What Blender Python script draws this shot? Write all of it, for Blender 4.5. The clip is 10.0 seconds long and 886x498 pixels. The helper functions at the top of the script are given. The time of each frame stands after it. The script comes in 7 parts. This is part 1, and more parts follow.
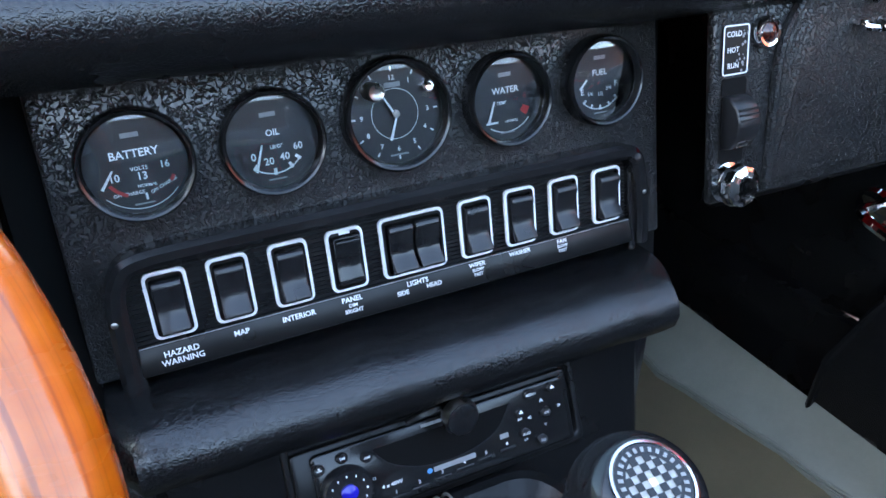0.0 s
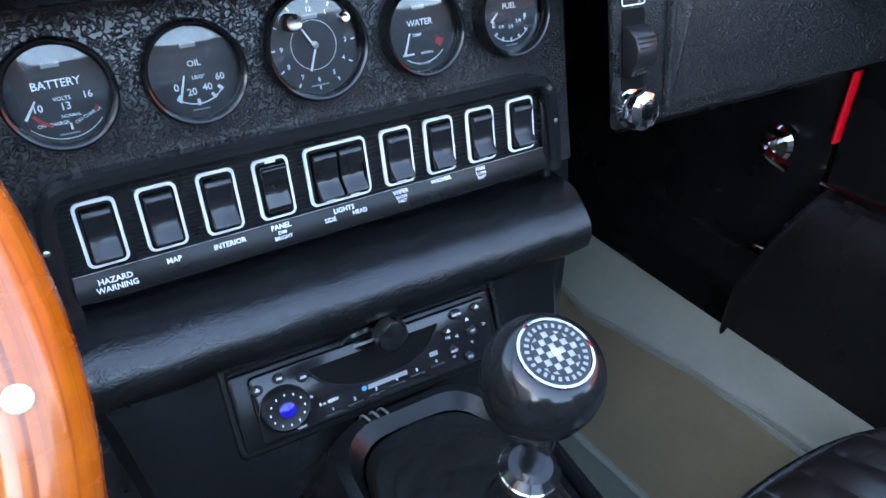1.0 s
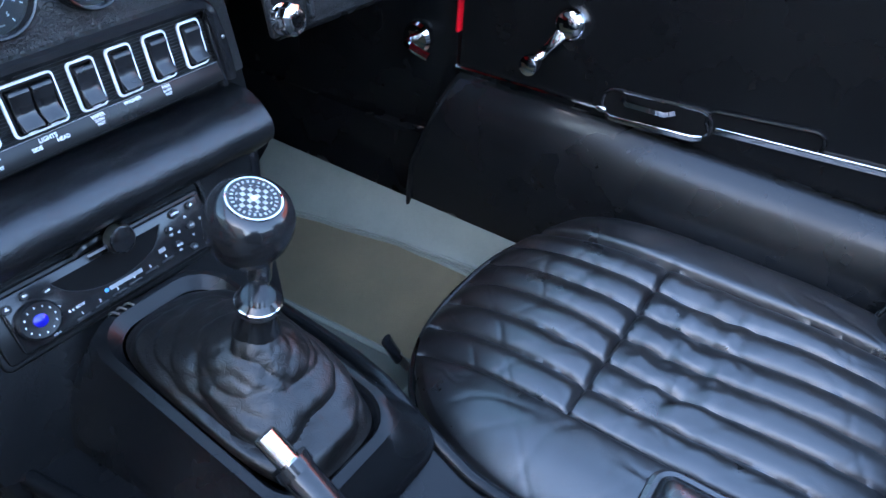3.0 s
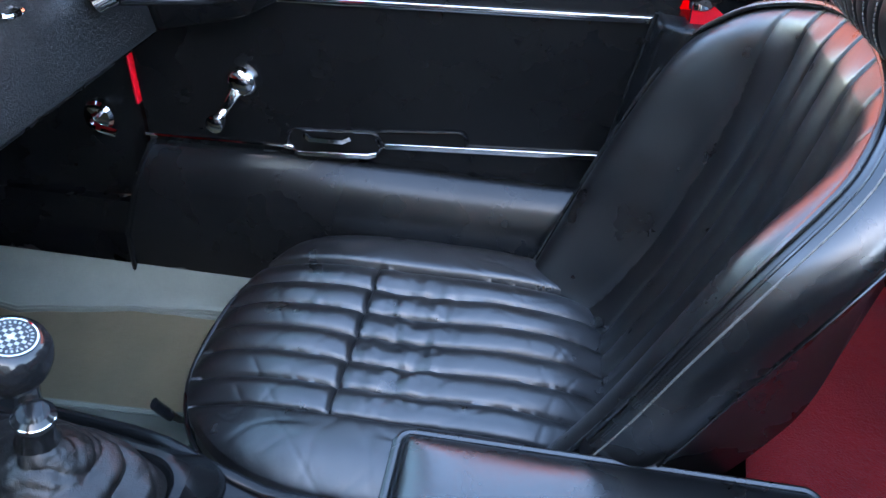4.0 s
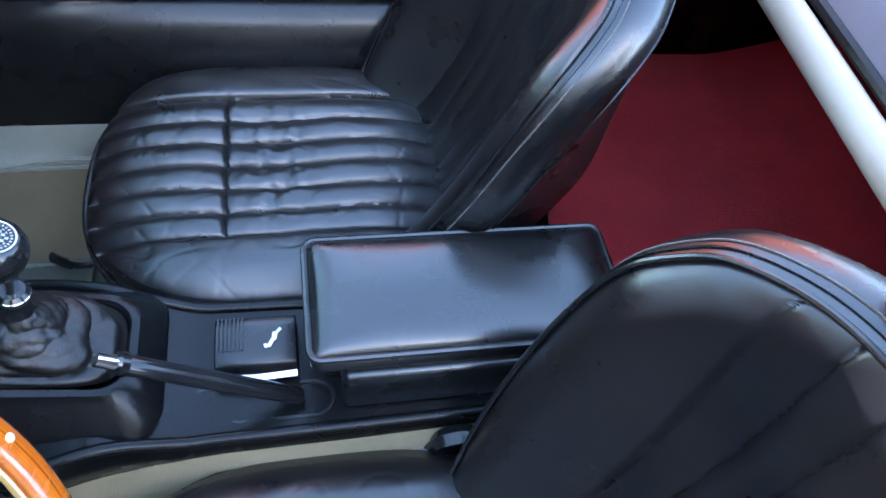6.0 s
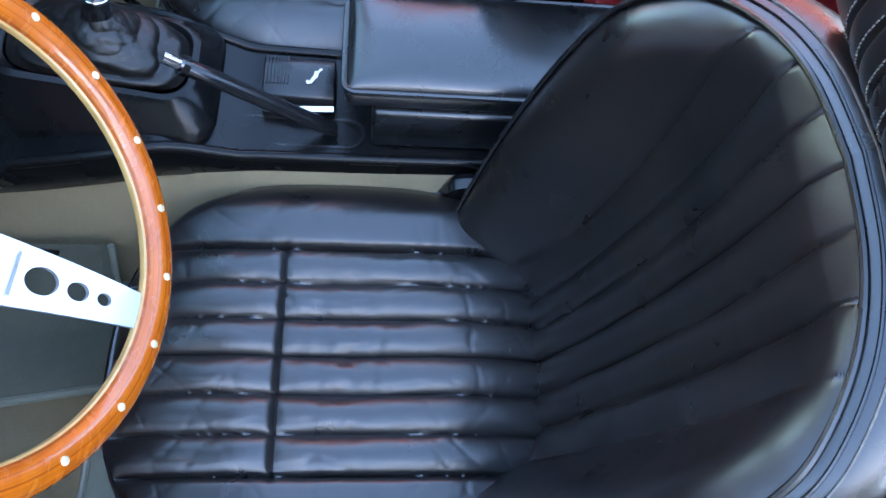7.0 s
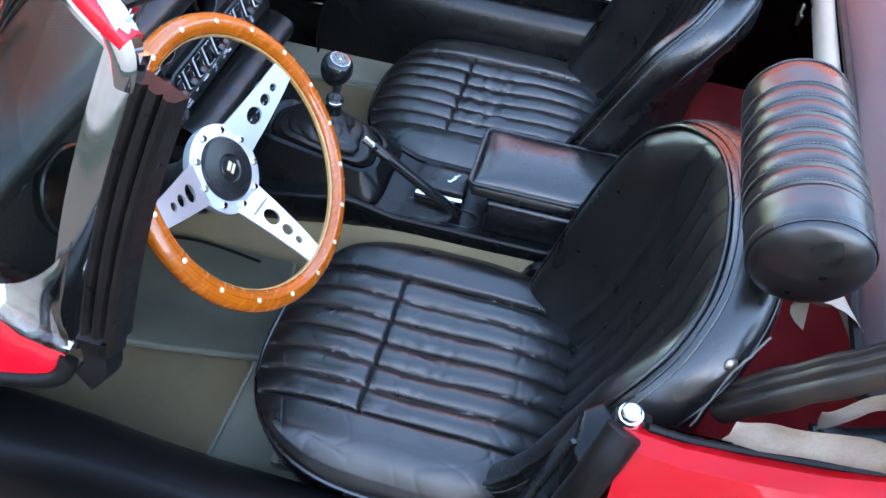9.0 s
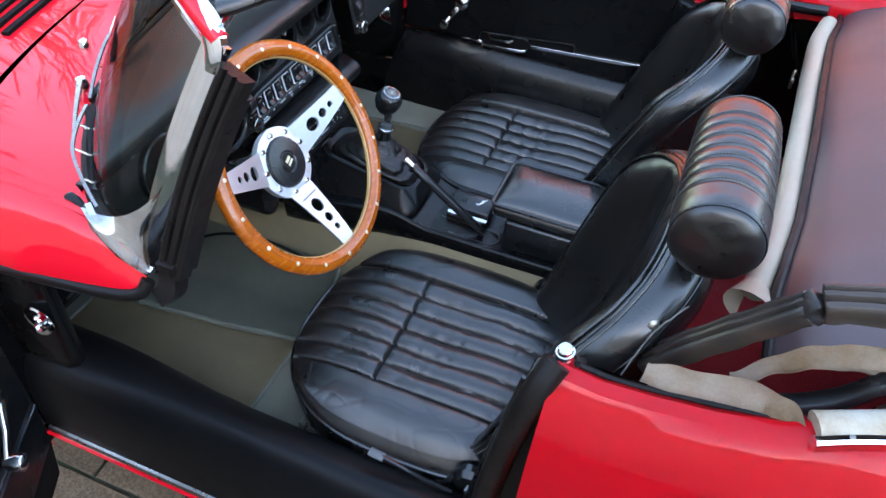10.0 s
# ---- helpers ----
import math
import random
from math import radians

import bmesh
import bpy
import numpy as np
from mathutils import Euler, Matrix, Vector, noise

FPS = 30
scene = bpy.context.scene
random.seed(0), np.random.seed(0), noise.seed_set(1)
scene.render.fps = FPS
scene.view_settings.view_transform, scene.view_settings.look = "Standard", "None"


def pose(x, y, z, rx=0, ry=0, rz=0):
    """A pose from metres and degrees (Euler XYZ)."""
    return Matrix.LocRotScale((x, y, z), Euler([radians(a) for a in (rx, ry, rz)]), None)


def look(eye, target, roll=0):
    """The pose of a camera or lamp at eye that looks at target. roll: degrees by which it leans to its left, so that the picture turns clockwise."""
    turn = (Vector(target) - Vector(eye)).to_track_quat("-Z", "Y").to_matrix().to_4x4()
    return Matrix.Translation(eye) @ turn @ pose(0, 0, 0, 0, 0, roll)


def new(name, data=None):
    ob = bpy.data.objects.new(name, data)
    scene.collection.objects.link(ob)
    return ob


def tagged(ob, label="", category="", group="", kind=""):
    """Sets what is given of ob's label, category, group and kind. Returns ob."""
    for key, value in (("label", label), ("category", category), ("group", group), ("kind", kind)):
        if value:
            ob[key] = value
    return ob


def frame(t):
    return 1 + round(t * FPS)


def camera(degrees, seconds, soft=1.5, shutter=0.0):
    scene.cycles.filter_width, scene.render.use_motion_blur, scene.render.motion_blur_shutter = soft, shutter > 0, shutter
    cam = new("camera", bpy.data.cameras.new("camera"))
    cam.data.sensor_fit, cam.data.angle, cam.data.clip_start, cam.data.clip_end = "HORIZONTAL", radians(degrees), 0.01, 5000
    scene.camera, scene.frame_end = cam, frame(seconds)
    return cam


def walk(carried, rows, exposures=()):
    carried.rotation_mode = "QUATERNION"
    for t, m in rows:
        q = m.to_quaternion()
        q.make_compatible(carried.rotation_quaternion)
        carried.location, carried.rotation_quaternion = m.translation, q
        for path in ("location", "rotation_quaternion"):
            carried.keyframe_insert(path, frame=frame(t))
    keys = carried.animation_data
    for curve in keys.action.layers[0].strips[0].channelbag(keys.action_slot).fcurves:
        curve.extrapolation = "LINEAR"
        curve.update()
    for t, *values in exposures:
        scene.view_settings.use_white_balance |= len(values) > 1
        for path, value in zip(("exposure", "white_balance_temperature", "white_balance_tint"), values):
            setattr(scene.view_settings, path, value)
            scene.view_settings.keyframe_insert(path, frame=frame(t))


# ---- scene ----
cam = camera(62.3, 10.0)

PATH = [
    (0, (-0.136, -0.341, 0.93), (0.621, 1.211, -0.079), 0.5),
    (0.5, (-0.137, -0.355, 0.93), (0.69, 1.144, -0.105), 0.8),
    (1, (-0.144, -0.375, 0.919), (0.74, 1.063, -0.154), 1.0),
    (1.5, (-0.147, -0.393, 0.916), (0.805, 0.96, -0.208), 1.4),
    (2, (-0.156, -0.415, 0.919), (0.891, 0.808, -0.268), 2.2),
    (2.2, (-0.161, -0.425, 0.92), (0.925, 0.743, -0.287), 2.3),
    (3.3, (-0.239, -0.498, 1.007), (1.199, 0.163, -0.216), 4.2),
    (3.5, (-0.255, -0.514, 1.046), (1.218, 0.017, -0.198), 4.0),
    (4, (-0.284, -0.514, 1.06), (1.315, -0.325, -0.127), 3.1),
    (4.5, (-0.307, -0.481, 1.113), (1.308, -0.685, -0.049), 4.7),
    (5, (-0.317, -0.464, 1.192), (1.237, -0.842, -0.009), 6.2),
    (5.5, (-0.337, -0.451, 1.229), (1.119, -0.84, -0.086), 7.3),
    (6, (-0.374, -0.443, 1.207), (0.785, -0.817, -0.379), 11.0),
    (6.2, (-0.396, -0.441, 1.201), (0.62, -0.814, -0.481), 14.0),
    (7.3, (-0.57, -0.481, 1.252), (0.264, -0.676, -0.556), 16.5),
    (7.5, (-0.6, -0.492, 1.265), (0.298, -0.639, -0.516), 14.8),
    (8, (-0.683, -0.516, 1.31), (0.392, -0.518, -0.377), 10.1),
    (8.5, (-0.766, -0.527, 1.365), (0.436, -0.415, -0.229), 7.8),
    (9, (-0.875, -0.562, 1.4), (0.411, -0.329, -0.114), 5.9),
    (9.5, (-0.969, -0.608, 1.436), (0.368, -0.251, -0.008), 4.9),
    (10, (-1.049, -0.709, 1.465), (0.311, -0.229, 0.079), 4.2),
]
walk(cam, [(t, look(eye, target, roll)) for t, eye, target, roll in PATH],
     exposures=[(0.0, 3.95, 7700, 11), (0.6, 4.1, 7700, 11), (1.5, 4.2, 7150, 11), (3.5, 4.45, 6700, 11), (4.2, 4.5, 7200, 11), (5.0, 4.42, 7150, 11), (6.0, 4.4, 6950, 11), (7.5, 4.1, 6900, 11), (9.0, 4.02, 7500, 11), (10.0, 3.65, 8150, 11)])

# ---- world and light ----
SUN_EL, SUN_ROT = radians(26), radians(255)
world = bpy.data.worlds.new("sky")
scene.world = world
world.use_nodes = True
wn = world.node_tree.nodes
sky = wn.new("ShaderNodeTexSky")
sky.sky_type = "NISHITA"
sky.sun_disc = False
sky.sun_elevation, sky.sun_rotation = SUN_EL, SUN_ROT
sky.air_density, sky.dust_density, sky.ozone_density = 1.0, 0.6, 2.6
wn["Background"].inputs["Strength"].default_value = 0.14
world.node_tree.links.new(sky.outputs[0], wn["Background"].inputs["Color"])
sun_data = bpy.data.lights.new("sun", "SUN")
sun_data.energy, sun_data.angle, sun_data.color = 3.5, radians(3), (1.0, 0.93, 0.84)
sun = new("sun", sun_data)
sun.matrix_world = look((0, 0, 10), (-10 * math.sin(SUN_ROT), -10 * math.cos(SUN_ROT), 10 - 10 * math.tan(SUN_EL)))

# ---- materials ----


def mat(name, color, rough=0.5, metal=0.0, color2=None, var_scale=6.0, rough_var=0.0, bumps=(), coat=0.0, spec=0.5, stretch=None, random_tint=0.0, sheen=0.0, detail=4.0, coat_rough=0.04):
    """A node material. bumps: (kind, scale, strength, distance) with kind noise, cell, grain or web."""
    m = bpy.data.materials.new(name)
    m.use_nodes = True
    nt = m.node_tree
    b = nt.nodes["Principled BSDF"]
    b.inputs["Base Color"].default_value = (*color, 1)
    b.inputs["Roughness"].default_value = rough
    b.inputs["Metallic"].default_value = metal
    b.inputs["Coat Weight"].default_value = coat
    b.inputs["Coat Roughness"].default_value = coat_rough
    b.inputs["Specular IOR Level"].default_value = spec
    b.inputs["Sheen Weight"].default_value = sheen
    tc = nt.nodes.new("ShaderNodeTexCoord")
    vec = tc.outputs["Object"]
    if stretch:
        mp = nt.nodes.new("ShaderNodeMapping")
        mp.inputs["Scale"].default_value = stretch
        nt.links.new(vec, mp.inputs["Vector"])
        vec = mp.outputs["Vector"]

    def tex(scale, det=detail):
        n = nt.nodes.new("ShaderNodeTexNoise")
        n.inputs["Scale"].default_value = scale
        n.inputs["Detail"].default_value = det
        nt.links.new(vec, n.inputs["Vector"])
        return n.outputs["Fac"]

    if color2:
        ramp = nt.nodes.new("ShaderNodeMapRange")
        ramp.inputs["From Min"].default_value, ramp.inputs["From Max"].default_value = 0.35, 0.65
        nt.links.new(tex(var_scale), ramp.inputs["Value"])
        fine = nt.nodes.new("ShaderNodeMath")
        fine.operation = "MULTIPLY_ADD"
        nt.links.new(tex(var_scale * 17), fine.inputs[0])
        fine.inputs[1].default_value = 0.6
        nt.links.new(ramp.outputs[0], fine.inputs[2])
        half = nt.nodes.new("ShaderNodeMath")
        half.operation = "MULTIPLY"
        nt.links.new(fine.outputs[0], half.inputs[0])
        half.inputs[1].default_value = 0.62
        mix = nt.nodes.new("ShaderNodeMix")
        mix.data_type = "RGBA"
        nt.links.new(half.outputs[0], mix.inputs["Factor"])
        mix.inputs["A"].default_value = (*color, 1)
        mix.inputs["B"].default_value = (*color2, 1)
        out = mix.outputs["Result"]
        if random_tint:
            info = nt.nodes.new("ShaderNodeObjectInfo")
            mr = nt.nodes.new("ShaderNodeMapRange")
            nt.links.new(info.outputs["Random"], mr.inputs["Value"])
            mr.inputs["To Min"].default_value, mr.inputs["To Max"].default_value = 1 - random_tint, 1 + random_tint
            hsv = nt.nodes.new("ShaderNodeHueSaturation")
            nt.links.new(mr.outputs[0], hsv.inputs["Value"])
            nt.links.new(out, hsv.inputs["Color"])
            out = hsv.outputs["Color"]
        nt.links.new(out, b.inputs["Base Color"])
    if rough_var:
        mr = nt.nodes.new("ShaderNodeMapRange")
        nt.links.new(tex(var_scale * 2.3), mr.inputs["Value"])
        mr.inputs["From Min"].default_value, mr.inputs["From Max"].default_value = 0.3, 0.7
        mr.inputs["To Min"].default_value, mr.inputs["To Max"].default_value = max(0.02, rough - rough_var), min(1, rough + rough_var)
        nt.links.new(mr.outputs[0], b.inputs["Roughness"])
    last = None
    for kind, scale, strength, dist in bumps:
        if kind == "cell":
            n = nt.nodes.new("ShaderNodeTexVoronoi")
            n.feature = "DISTANCE_TO_EDGE"
            n.inputs["Scale"].default_value = scale
            nt.links.new(vec, n.inputs["Vector"])
            h = n.outputs["Distance"]
        elif kind == "grain":
            # embossed hide grain: meandering valleys between soft pebbles
            n = nt.nodes.new("ShaderNodeTexNoise")
            n.inputs["Scale"].default_value = scale
            n.inputs["Detail"].default_value = 1.5
            n.inputs["Distortion"].default_value = 0.5
            nt.links.new(vec, n.inputs["Vector"])
            off = nt.nodes.new("ShaderNodeMath")
            off.operation = "SUBTRACT"
            off.inputs[1].default_value = 0.5
            nt.links.new(n.outputs["Fac"], off.inputs[0])
            ab = nt.nodes.new("ShaderNodeMath")
            ab.operation = "ABSOLUTE"
            nt.links.new(off.outputs[0], ab.inputs[0])
            cut = nt.nodes.new("ShaderNodeMapRange")
            cut.interpolation_type = "SMOOTHSTEP"
            cut.inputs["From Max"].default_value = 0.10
            nt.links.new(ab.outputs[0], cut.inputs["Value"])
            h = cut.outputs[0]
        elif kind == "web":
            # crossing creases of worn hide: edges of warped, slanted cells
            warp = nt.nodes.new("ShaderNodeTexNoise")
            warp.inputs["Scale"].default_value = scale * 0.6
            warp.inputs["Detail"].default_value = 2.0
            nt.links.new(vec, warp.inputs["Vector"])
            sc_ = nt.nodes.new("ShaderNodeVectorMath")
            sc_.operation = "MULTIPLY_ADD"
            sc_.inputs[1].default_value = (0.045, 0.045, 0.045)
            nt.links.new(warp.outputs["Color"], sc_.inputs[0])
            nt.links.new(vec, sc_.inputs[2])
            mp2 = nt.nodes.new("ShaderNodeMapping")
            mp2.inputs["Rotation"].default_value = (radians(24), 0.0, radians(33))
            mp2.inputs["Scale"].default_value = (0.40, 1.4, 0.9)
            nt.links.new(sc_.outputs[0], mp2.inputs["Vector"])
            n = nt.nodes.new("ShaderNodeTexVoronoi")
            n.feature = "DISTANCE_TO_EDGE"
            n.inputs["Scale"].default_value = scale
            nt.links.new(mp2.outputs[0], n.inputs["Vector"])
            cut = nt.nodes.new("ShaderNodeMapRange")
            cut.interpolation_type = "SMOOTHSTEP"
            cut.inputs["From Max"].default_value = 0.13
            nt.links.new(n.outputs["Distance"], cut.inputs["Value"])
            h = cut.outputs[0]
        else:
            h = tex(scale)
        bp = nt.nodes.new("ShaderNodeBump")
        bp.inputs["Strength"].default_value = strength
        bp.inputs["Distance"].default_value = dist
        nt.links.new(h, bp.inputs["Height"])
        if last:
            nt.links.new(last, bp.inputs["Normal"])
        last = bp.outputs["Normal"]
    if last:
        nt.links.new(last, b.inputs["Normal"])
    return m


LEATHER = mat("black_leather", (0.0032, 0.0036, 0.0046), 0.32, color2=(0.014, 0.0100, 0.0082), var_scale=9, rough_var=0.06, spec=0.9,
              bumps=(("noise", 45, 0.12, 0.0014), ("web", 22, 0.08, 0.0007), ("web", 70, 0.07, 0.0003), ("cell", 800, 0.25, 0.0004)))
LEATHER_SOFT = mat("soft_gaiter_leather", (0.005, 0.0047, 0.0045), 0.36, color2=(0.011, 0.0092, 0.0082), var_scale=40, rough_var=0.08, spec=0.45,
                   bumps=(("noise", 160, 0.3, 0.001), ("web", 120, 0.25, 0.0004), ("cell", 900, 0.25, 0.0003)))
LEATHER_SIDE = mat("smooth_black_vinyl", (0.005, 0.0052, 0.0058), 0.27, color2=(0.008, 0.008, 0.008), rough_var=0.05, spec=0.9,
                   bumps=(("noise", 30, 0.15, 0.002), ("cell", 800, 0.2, 0.0003)))
VINYL_GRAIN = mat("grained_black_vinyl", (0.011, 0.0112, 0.0118), 0.33, color2=(0.017, 0.017, 0.017), rough_var=0.06, spec=0.8,
                  bumps=(("grain", 400, 1.0, 0.0009), ("noise", 120, 0.15, 0.0008)))
VINYL_GLOVE = mat("grained_glove_vinyl", (0.005, 0.0052, 0.0056), 0.36, color2=(0.012, 0.012, 0.012), rough_var=0.06, spec=0.5,
                  bumps=(("grain", 400, 1.0, 0.0008), ("noise", 120, 0.15, 0.0008)))
VINYL_SOFT = mat("soft_black_vinyl", (0.0045, 0.0047, 0.0053), 0.26, color2=(0.006, 0.006, 0.006), rough_var=0.05, spec=0.24,
                 bumps=(("noise", 14, 0.08, 0.004), ("noise", 330, 0.35, 0.0006)))
VINYL_PAD = mat("sill_pad_vinyl", (0.0045, 0.0047, 0.0053), 0.26, color2=(0.007, 0.007, 0.007), rough_var=0.06, spec=0.38,
                bumps=(("noise", 22, 0.12, 0.003), ("noise", 330, 0.3, 0.0005)))
VINYL_ROLL = mat("rolled_black_vinyl", (0.0045, 0.0047, 0.0053), 0.23, color2=(0.008, 0.008, 0.008), rough_var=0.05, spec=0.6,
                 bumps=(("grain", 420, 0.35, 0.0004), ("noise", 18, 0.06, 0.003)))
# shaded copy of VINYL_PAD: darker and duller, for the driver sill's dark reflections
PAD_SHADED = mat("shaded_sill_vinyl", (0.0040, 0.0042, 0.0050), 0.42, color2=(0.0065, 0.0065, 0.007), rough_var=0.06, spec=0.17,
               bumps=(("noise", 22, 0.12, 0.003), ("noise", 330, 0.3, 0.0005)))
PANEL_BLACK = mat("satin_black_panel", (0.006, 0.006, 0.0065), 0.30, spec=0.3, color2=(0.010, 0.010, 0.010), rough_var=0.05, bumps=(("noise", 700, 0.1, 0.0003),))
GLOSS_BLACK = mat("gloss_black_plastic", (0.008, 0.008, 0.009), 0.16, color2=(0.012, 0.012, 0.012), rough_var=0.05)
PLASTIC = mat("black_moulded_plastic", (0.009, 0.009, 0.010), 0.28, color2=(0.014, 0.014, 0.015), rough_var=0.07, bumps=(("noise", 900, 0.1, 0.0003),))
RUBBER = mat("black_rubber_seal", (0.006, 0.0056, 0.0056), 0.36, color2=(0.017, 0.012, 0.0105), var_scale=25, rough_var=0.1, spec=0.2, bumps=(("noise", 60, 0.3, 0.002), ("noise", 300, 0.3, 0.0008)))
WORN_RUBBER = mat("worn_brown_black_rubber", (0.010, 0.0088, 0.0084), 0.40, color2=(0.055, 0.038, 0.028), var_scale=18, rough_var=0.12, spec=0.5, bumps=(("noise", 50, 0.3, 0.002), ("noise", 260, 0.3, 0.0008)))
CHROME = mat("chrome_plate", (0.82, 0.82, 0.83), 0.07, 1.0, color2=(0.72, 0.71, 0.70), var_scale=40, rough_var=0.04)
STEEL = mat("dull_steel", (0.42, 0.40, 0.37), 0.32, 1.0, color2=(0.3, 0.27, 0.24), var_scale=50, rough_var=0.1)
ALLOY = mat("brushed_alloy", (0.74, 0.75, 0.77), 0.46, 0.9, color2=(0.68, 0.69, 0.71), var_scale=12, rough_var=0.03)
LEVER_GREY = mat("worn_grey_plastic", (0.11, 0.115, 0.12), 0.4, color2=(0.07, 0.072, 0.075), var_scale=60, rough_var=0.08)
WOOD = mat("varnished_wood", (0.42, 0.080, 0.004), 0.25, color2=(0.52, 0.120, 0.006), var_scale=30, rough_var=0.05, coat=0.5, stretch=(1, 1, 3))
WOOD_PALE = mat("pale_wood_lamina", (0.50, 0.31, 0.11), 0.3, color2=(0.40, 0.22, 0.07), var_scale=60, coat=0.5)


def lengthwise_grain(m, color):
    """Thin darker laminations that run round the rim."""
    nt = m.node_tree
    b = nt.nodes["Principled BSDF"]
    tc = nt.nodes.new("ShaderNodeTexCoord")
    flat = nt.nodes.new("ShaderNodeVectorMath")
    flat.operation = "MULTIPLY"
    flat.inputs[1].default_value = (1, 0, 1)
    nt.links.new(tc.outputs["Object"], flat.inputs[0])
    rad = nt.nodes.new("ShaderNodeVectorMath")
    rad.operation = "LENGTH"
    nt.links.new(flat.outputs[0], rad.inputs[0])
    n = nt.nodes.new("ShaderNodeTexNoise")
    n.noise_dimensions = "1D"
    n.inputs["Scale"].default_value = 620
    n.inputs["Detail"].default_value = 2
    nt.links.new(rad.outputs["Value"], n.inputs["W"])
    mr = nt.nodes.new("ShaderNodeMapRange")
    mr.inputs["From Min"].default_value, mr.inputs["From Max"].default_value = 0.5, 0.7
    mr.inputs["To Max"].default_value = 0.75
    nt.links.new(n.outputs["Fac"], mr.inputs["Value"])
    mix = nt.nodes.new("ShaderNodeMix")
    mix.data_type = "RGBA"
    mix.inputs["B"].default_value = (*color, 1)
    nt.links.new(mr.outputs[0], mix.inputs["Factor"])
    nt.links.new(b.inputs["Base Color"].links[0].from_socket, mix.inputs["A"])
    nt.links.new(mix.outputs["Result"], b.inputs["Base Color"])


lengthwise_grain(WOOD, (0.20, 0.030, 0.002))
STUD = mat("pale_rivet", (0.80, 0.68, 0.45), 0.3, 0.3, color2=(0.7, 0.58, 0.38), var_scale=90)
PAINT = mat("red_body_paint", (0.90, 0.008, 0.022), 0.5, color2=(0.84, 0.007, 0.020), var_scale=3, coat=1.0, spec=0.05, coat_rough=0.02, bumps=(("noise", 3, 0.02, 0.01),))
RED_CARPET = mat("red_pile_carpet", (0.52, 0.024, 0.033), 0.95, color2=(0.68, 0.042, 0.052), var_scale=14, spec=0.1, sheen=0.25,
                 bumps=(("noise", 500, 0.9, 0.003), ("noise", 90, 0.4, 0.003)))
KHAKI = mat("olive_carpet", (0.285, 0.220, 0.128), 0.85, color2=(0.200, 0.165, 0.100), var_scale=7, spec=0.2, sheen=0.15,
            bumps=(("noise", 600, 0.5, 0.0015), ("noise", 12, 0.3, 0.01)))
KHAKI_TRIM = mat("grey_green_binding", (0.215, 0.22, 0.175), 0.55, color2=(0.15, 0.155, 0.125), var_scale=10, rough_var=0.1, bumps=(("noise", 300, 0.3, 0.001),))
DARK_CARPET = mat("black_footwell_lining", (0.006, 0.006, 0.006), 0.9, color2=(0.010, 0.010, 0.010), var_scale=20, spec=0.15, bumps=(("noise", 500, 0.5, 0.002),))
CANVAS = mat("cream_hood_canvas", (0.60, 0.56, 0.48), 0.8, color2=(0.30, 0.20, 0.10), var_scale=16, spec=0.2, bumps=(("noise", 700, 0.4, 0.001), ("noise", 20, 0.4, 0.006)))
WHITE_VINYL = mat("cream_white_vinyl", (0.40, 0.345, 0.27), 0.5, color2=(0.32, 0.26, 0.19), var_scale=6, rough_var=0.1, bumps=(("noise", 40, 0.2, 0.003),))
HOOD_CLOTH = mat("dark_hood_cloth", (0.046, 0.031, 0.033), 0.38, color2=(0.062, 0.043, 0.045), var_scale=5, rough_var=0.06, spec=0.6, bumps=(("noise", 900, 0.35, 0.0008), ("noise", 6, 0.2, 0.01)))
WHITE = mat("white_print", (0.86, 0.87, 0.86), 0.5, color2=(0.74, 0.74, 0.74), var_scale=200)
GREY_PRINT = mat("faint_grey_print", (0.30, 0.31, 0.32), 0.5, color2=(0.25, 0.25, 0.25), var_scale=200)
PALE_WALL = mat("pale_rendered_wall", (0.48, 0.42, 0.36), 0.9, color2=(0.58, 0.53, 0.47), var_scale=0.8, spec=0.1, bumps=(("noise", 30, 0.4, 0.01),))
GREEN_CARPET = mat("grey_green_carpet", (0.175, 0.180, 0.138), 0.85, color2=(0.115, 0.122, 0.095), var_scale=6, spec=0.2, sheen=0.15,
                   bumps=(("noise", 600, 0.5, 0.0015), ("noise", 10, 0.3, 0.01)))
BADGE = mat("worn_silver_badge", (0.42, 0.41, 0.38), 0.3, 0.3, color2=(0.30, 0.28, 0.25), var_scale=300)
BRICK_WALL = mat("orange_brick_wall", (0.24, 0.10, 0.045), 0.9, color2=(0.34, 0.17, 0.09), var_scale=1.2, spec=0.1, bumps=(("noise", 30, 0.4, 0.01),))
RED_BRICK = mat("red_brick_wall", (0.20, 0.040, 0.034), 0.9, color2=(0.15, 0.060, 0.045), var_scale=1.2, spec=0.1, bumps=(("noise", 30, 0.4, 0.01),))
BARK = mat("dark_bark", (0.045, 0.035, 0.028), 0.9, color2=(0.08, 0.065, 0.05), var_scale=8, spec=0.1)
WALL = mat("weathered_brick_render", (0.10, 0.065, 0.045), 0.9, color2=(0.16, 0.11, 0.08), var_scale=0.8, spec=0.1, bumps=(("noise", 30, 0.4, 0.01),))
RED_PRINT = mat("red_print", (0.5, 0.03, 0.03), 0.5, color2=(0.42, 0.03, 0.03), var_scale=200)
DIAL = mat("matt_black_dial", (0.017, 0.0185, 0.022), 0.5, color2=(0.021, 0.022, 0.025), var_scale=80)
AMBER = mat("amber_lens", (0.06, 0.012, 0.008), 0.12, color2=(0.05, 0.012, 0.008), var_scale=200, coat=0.6)
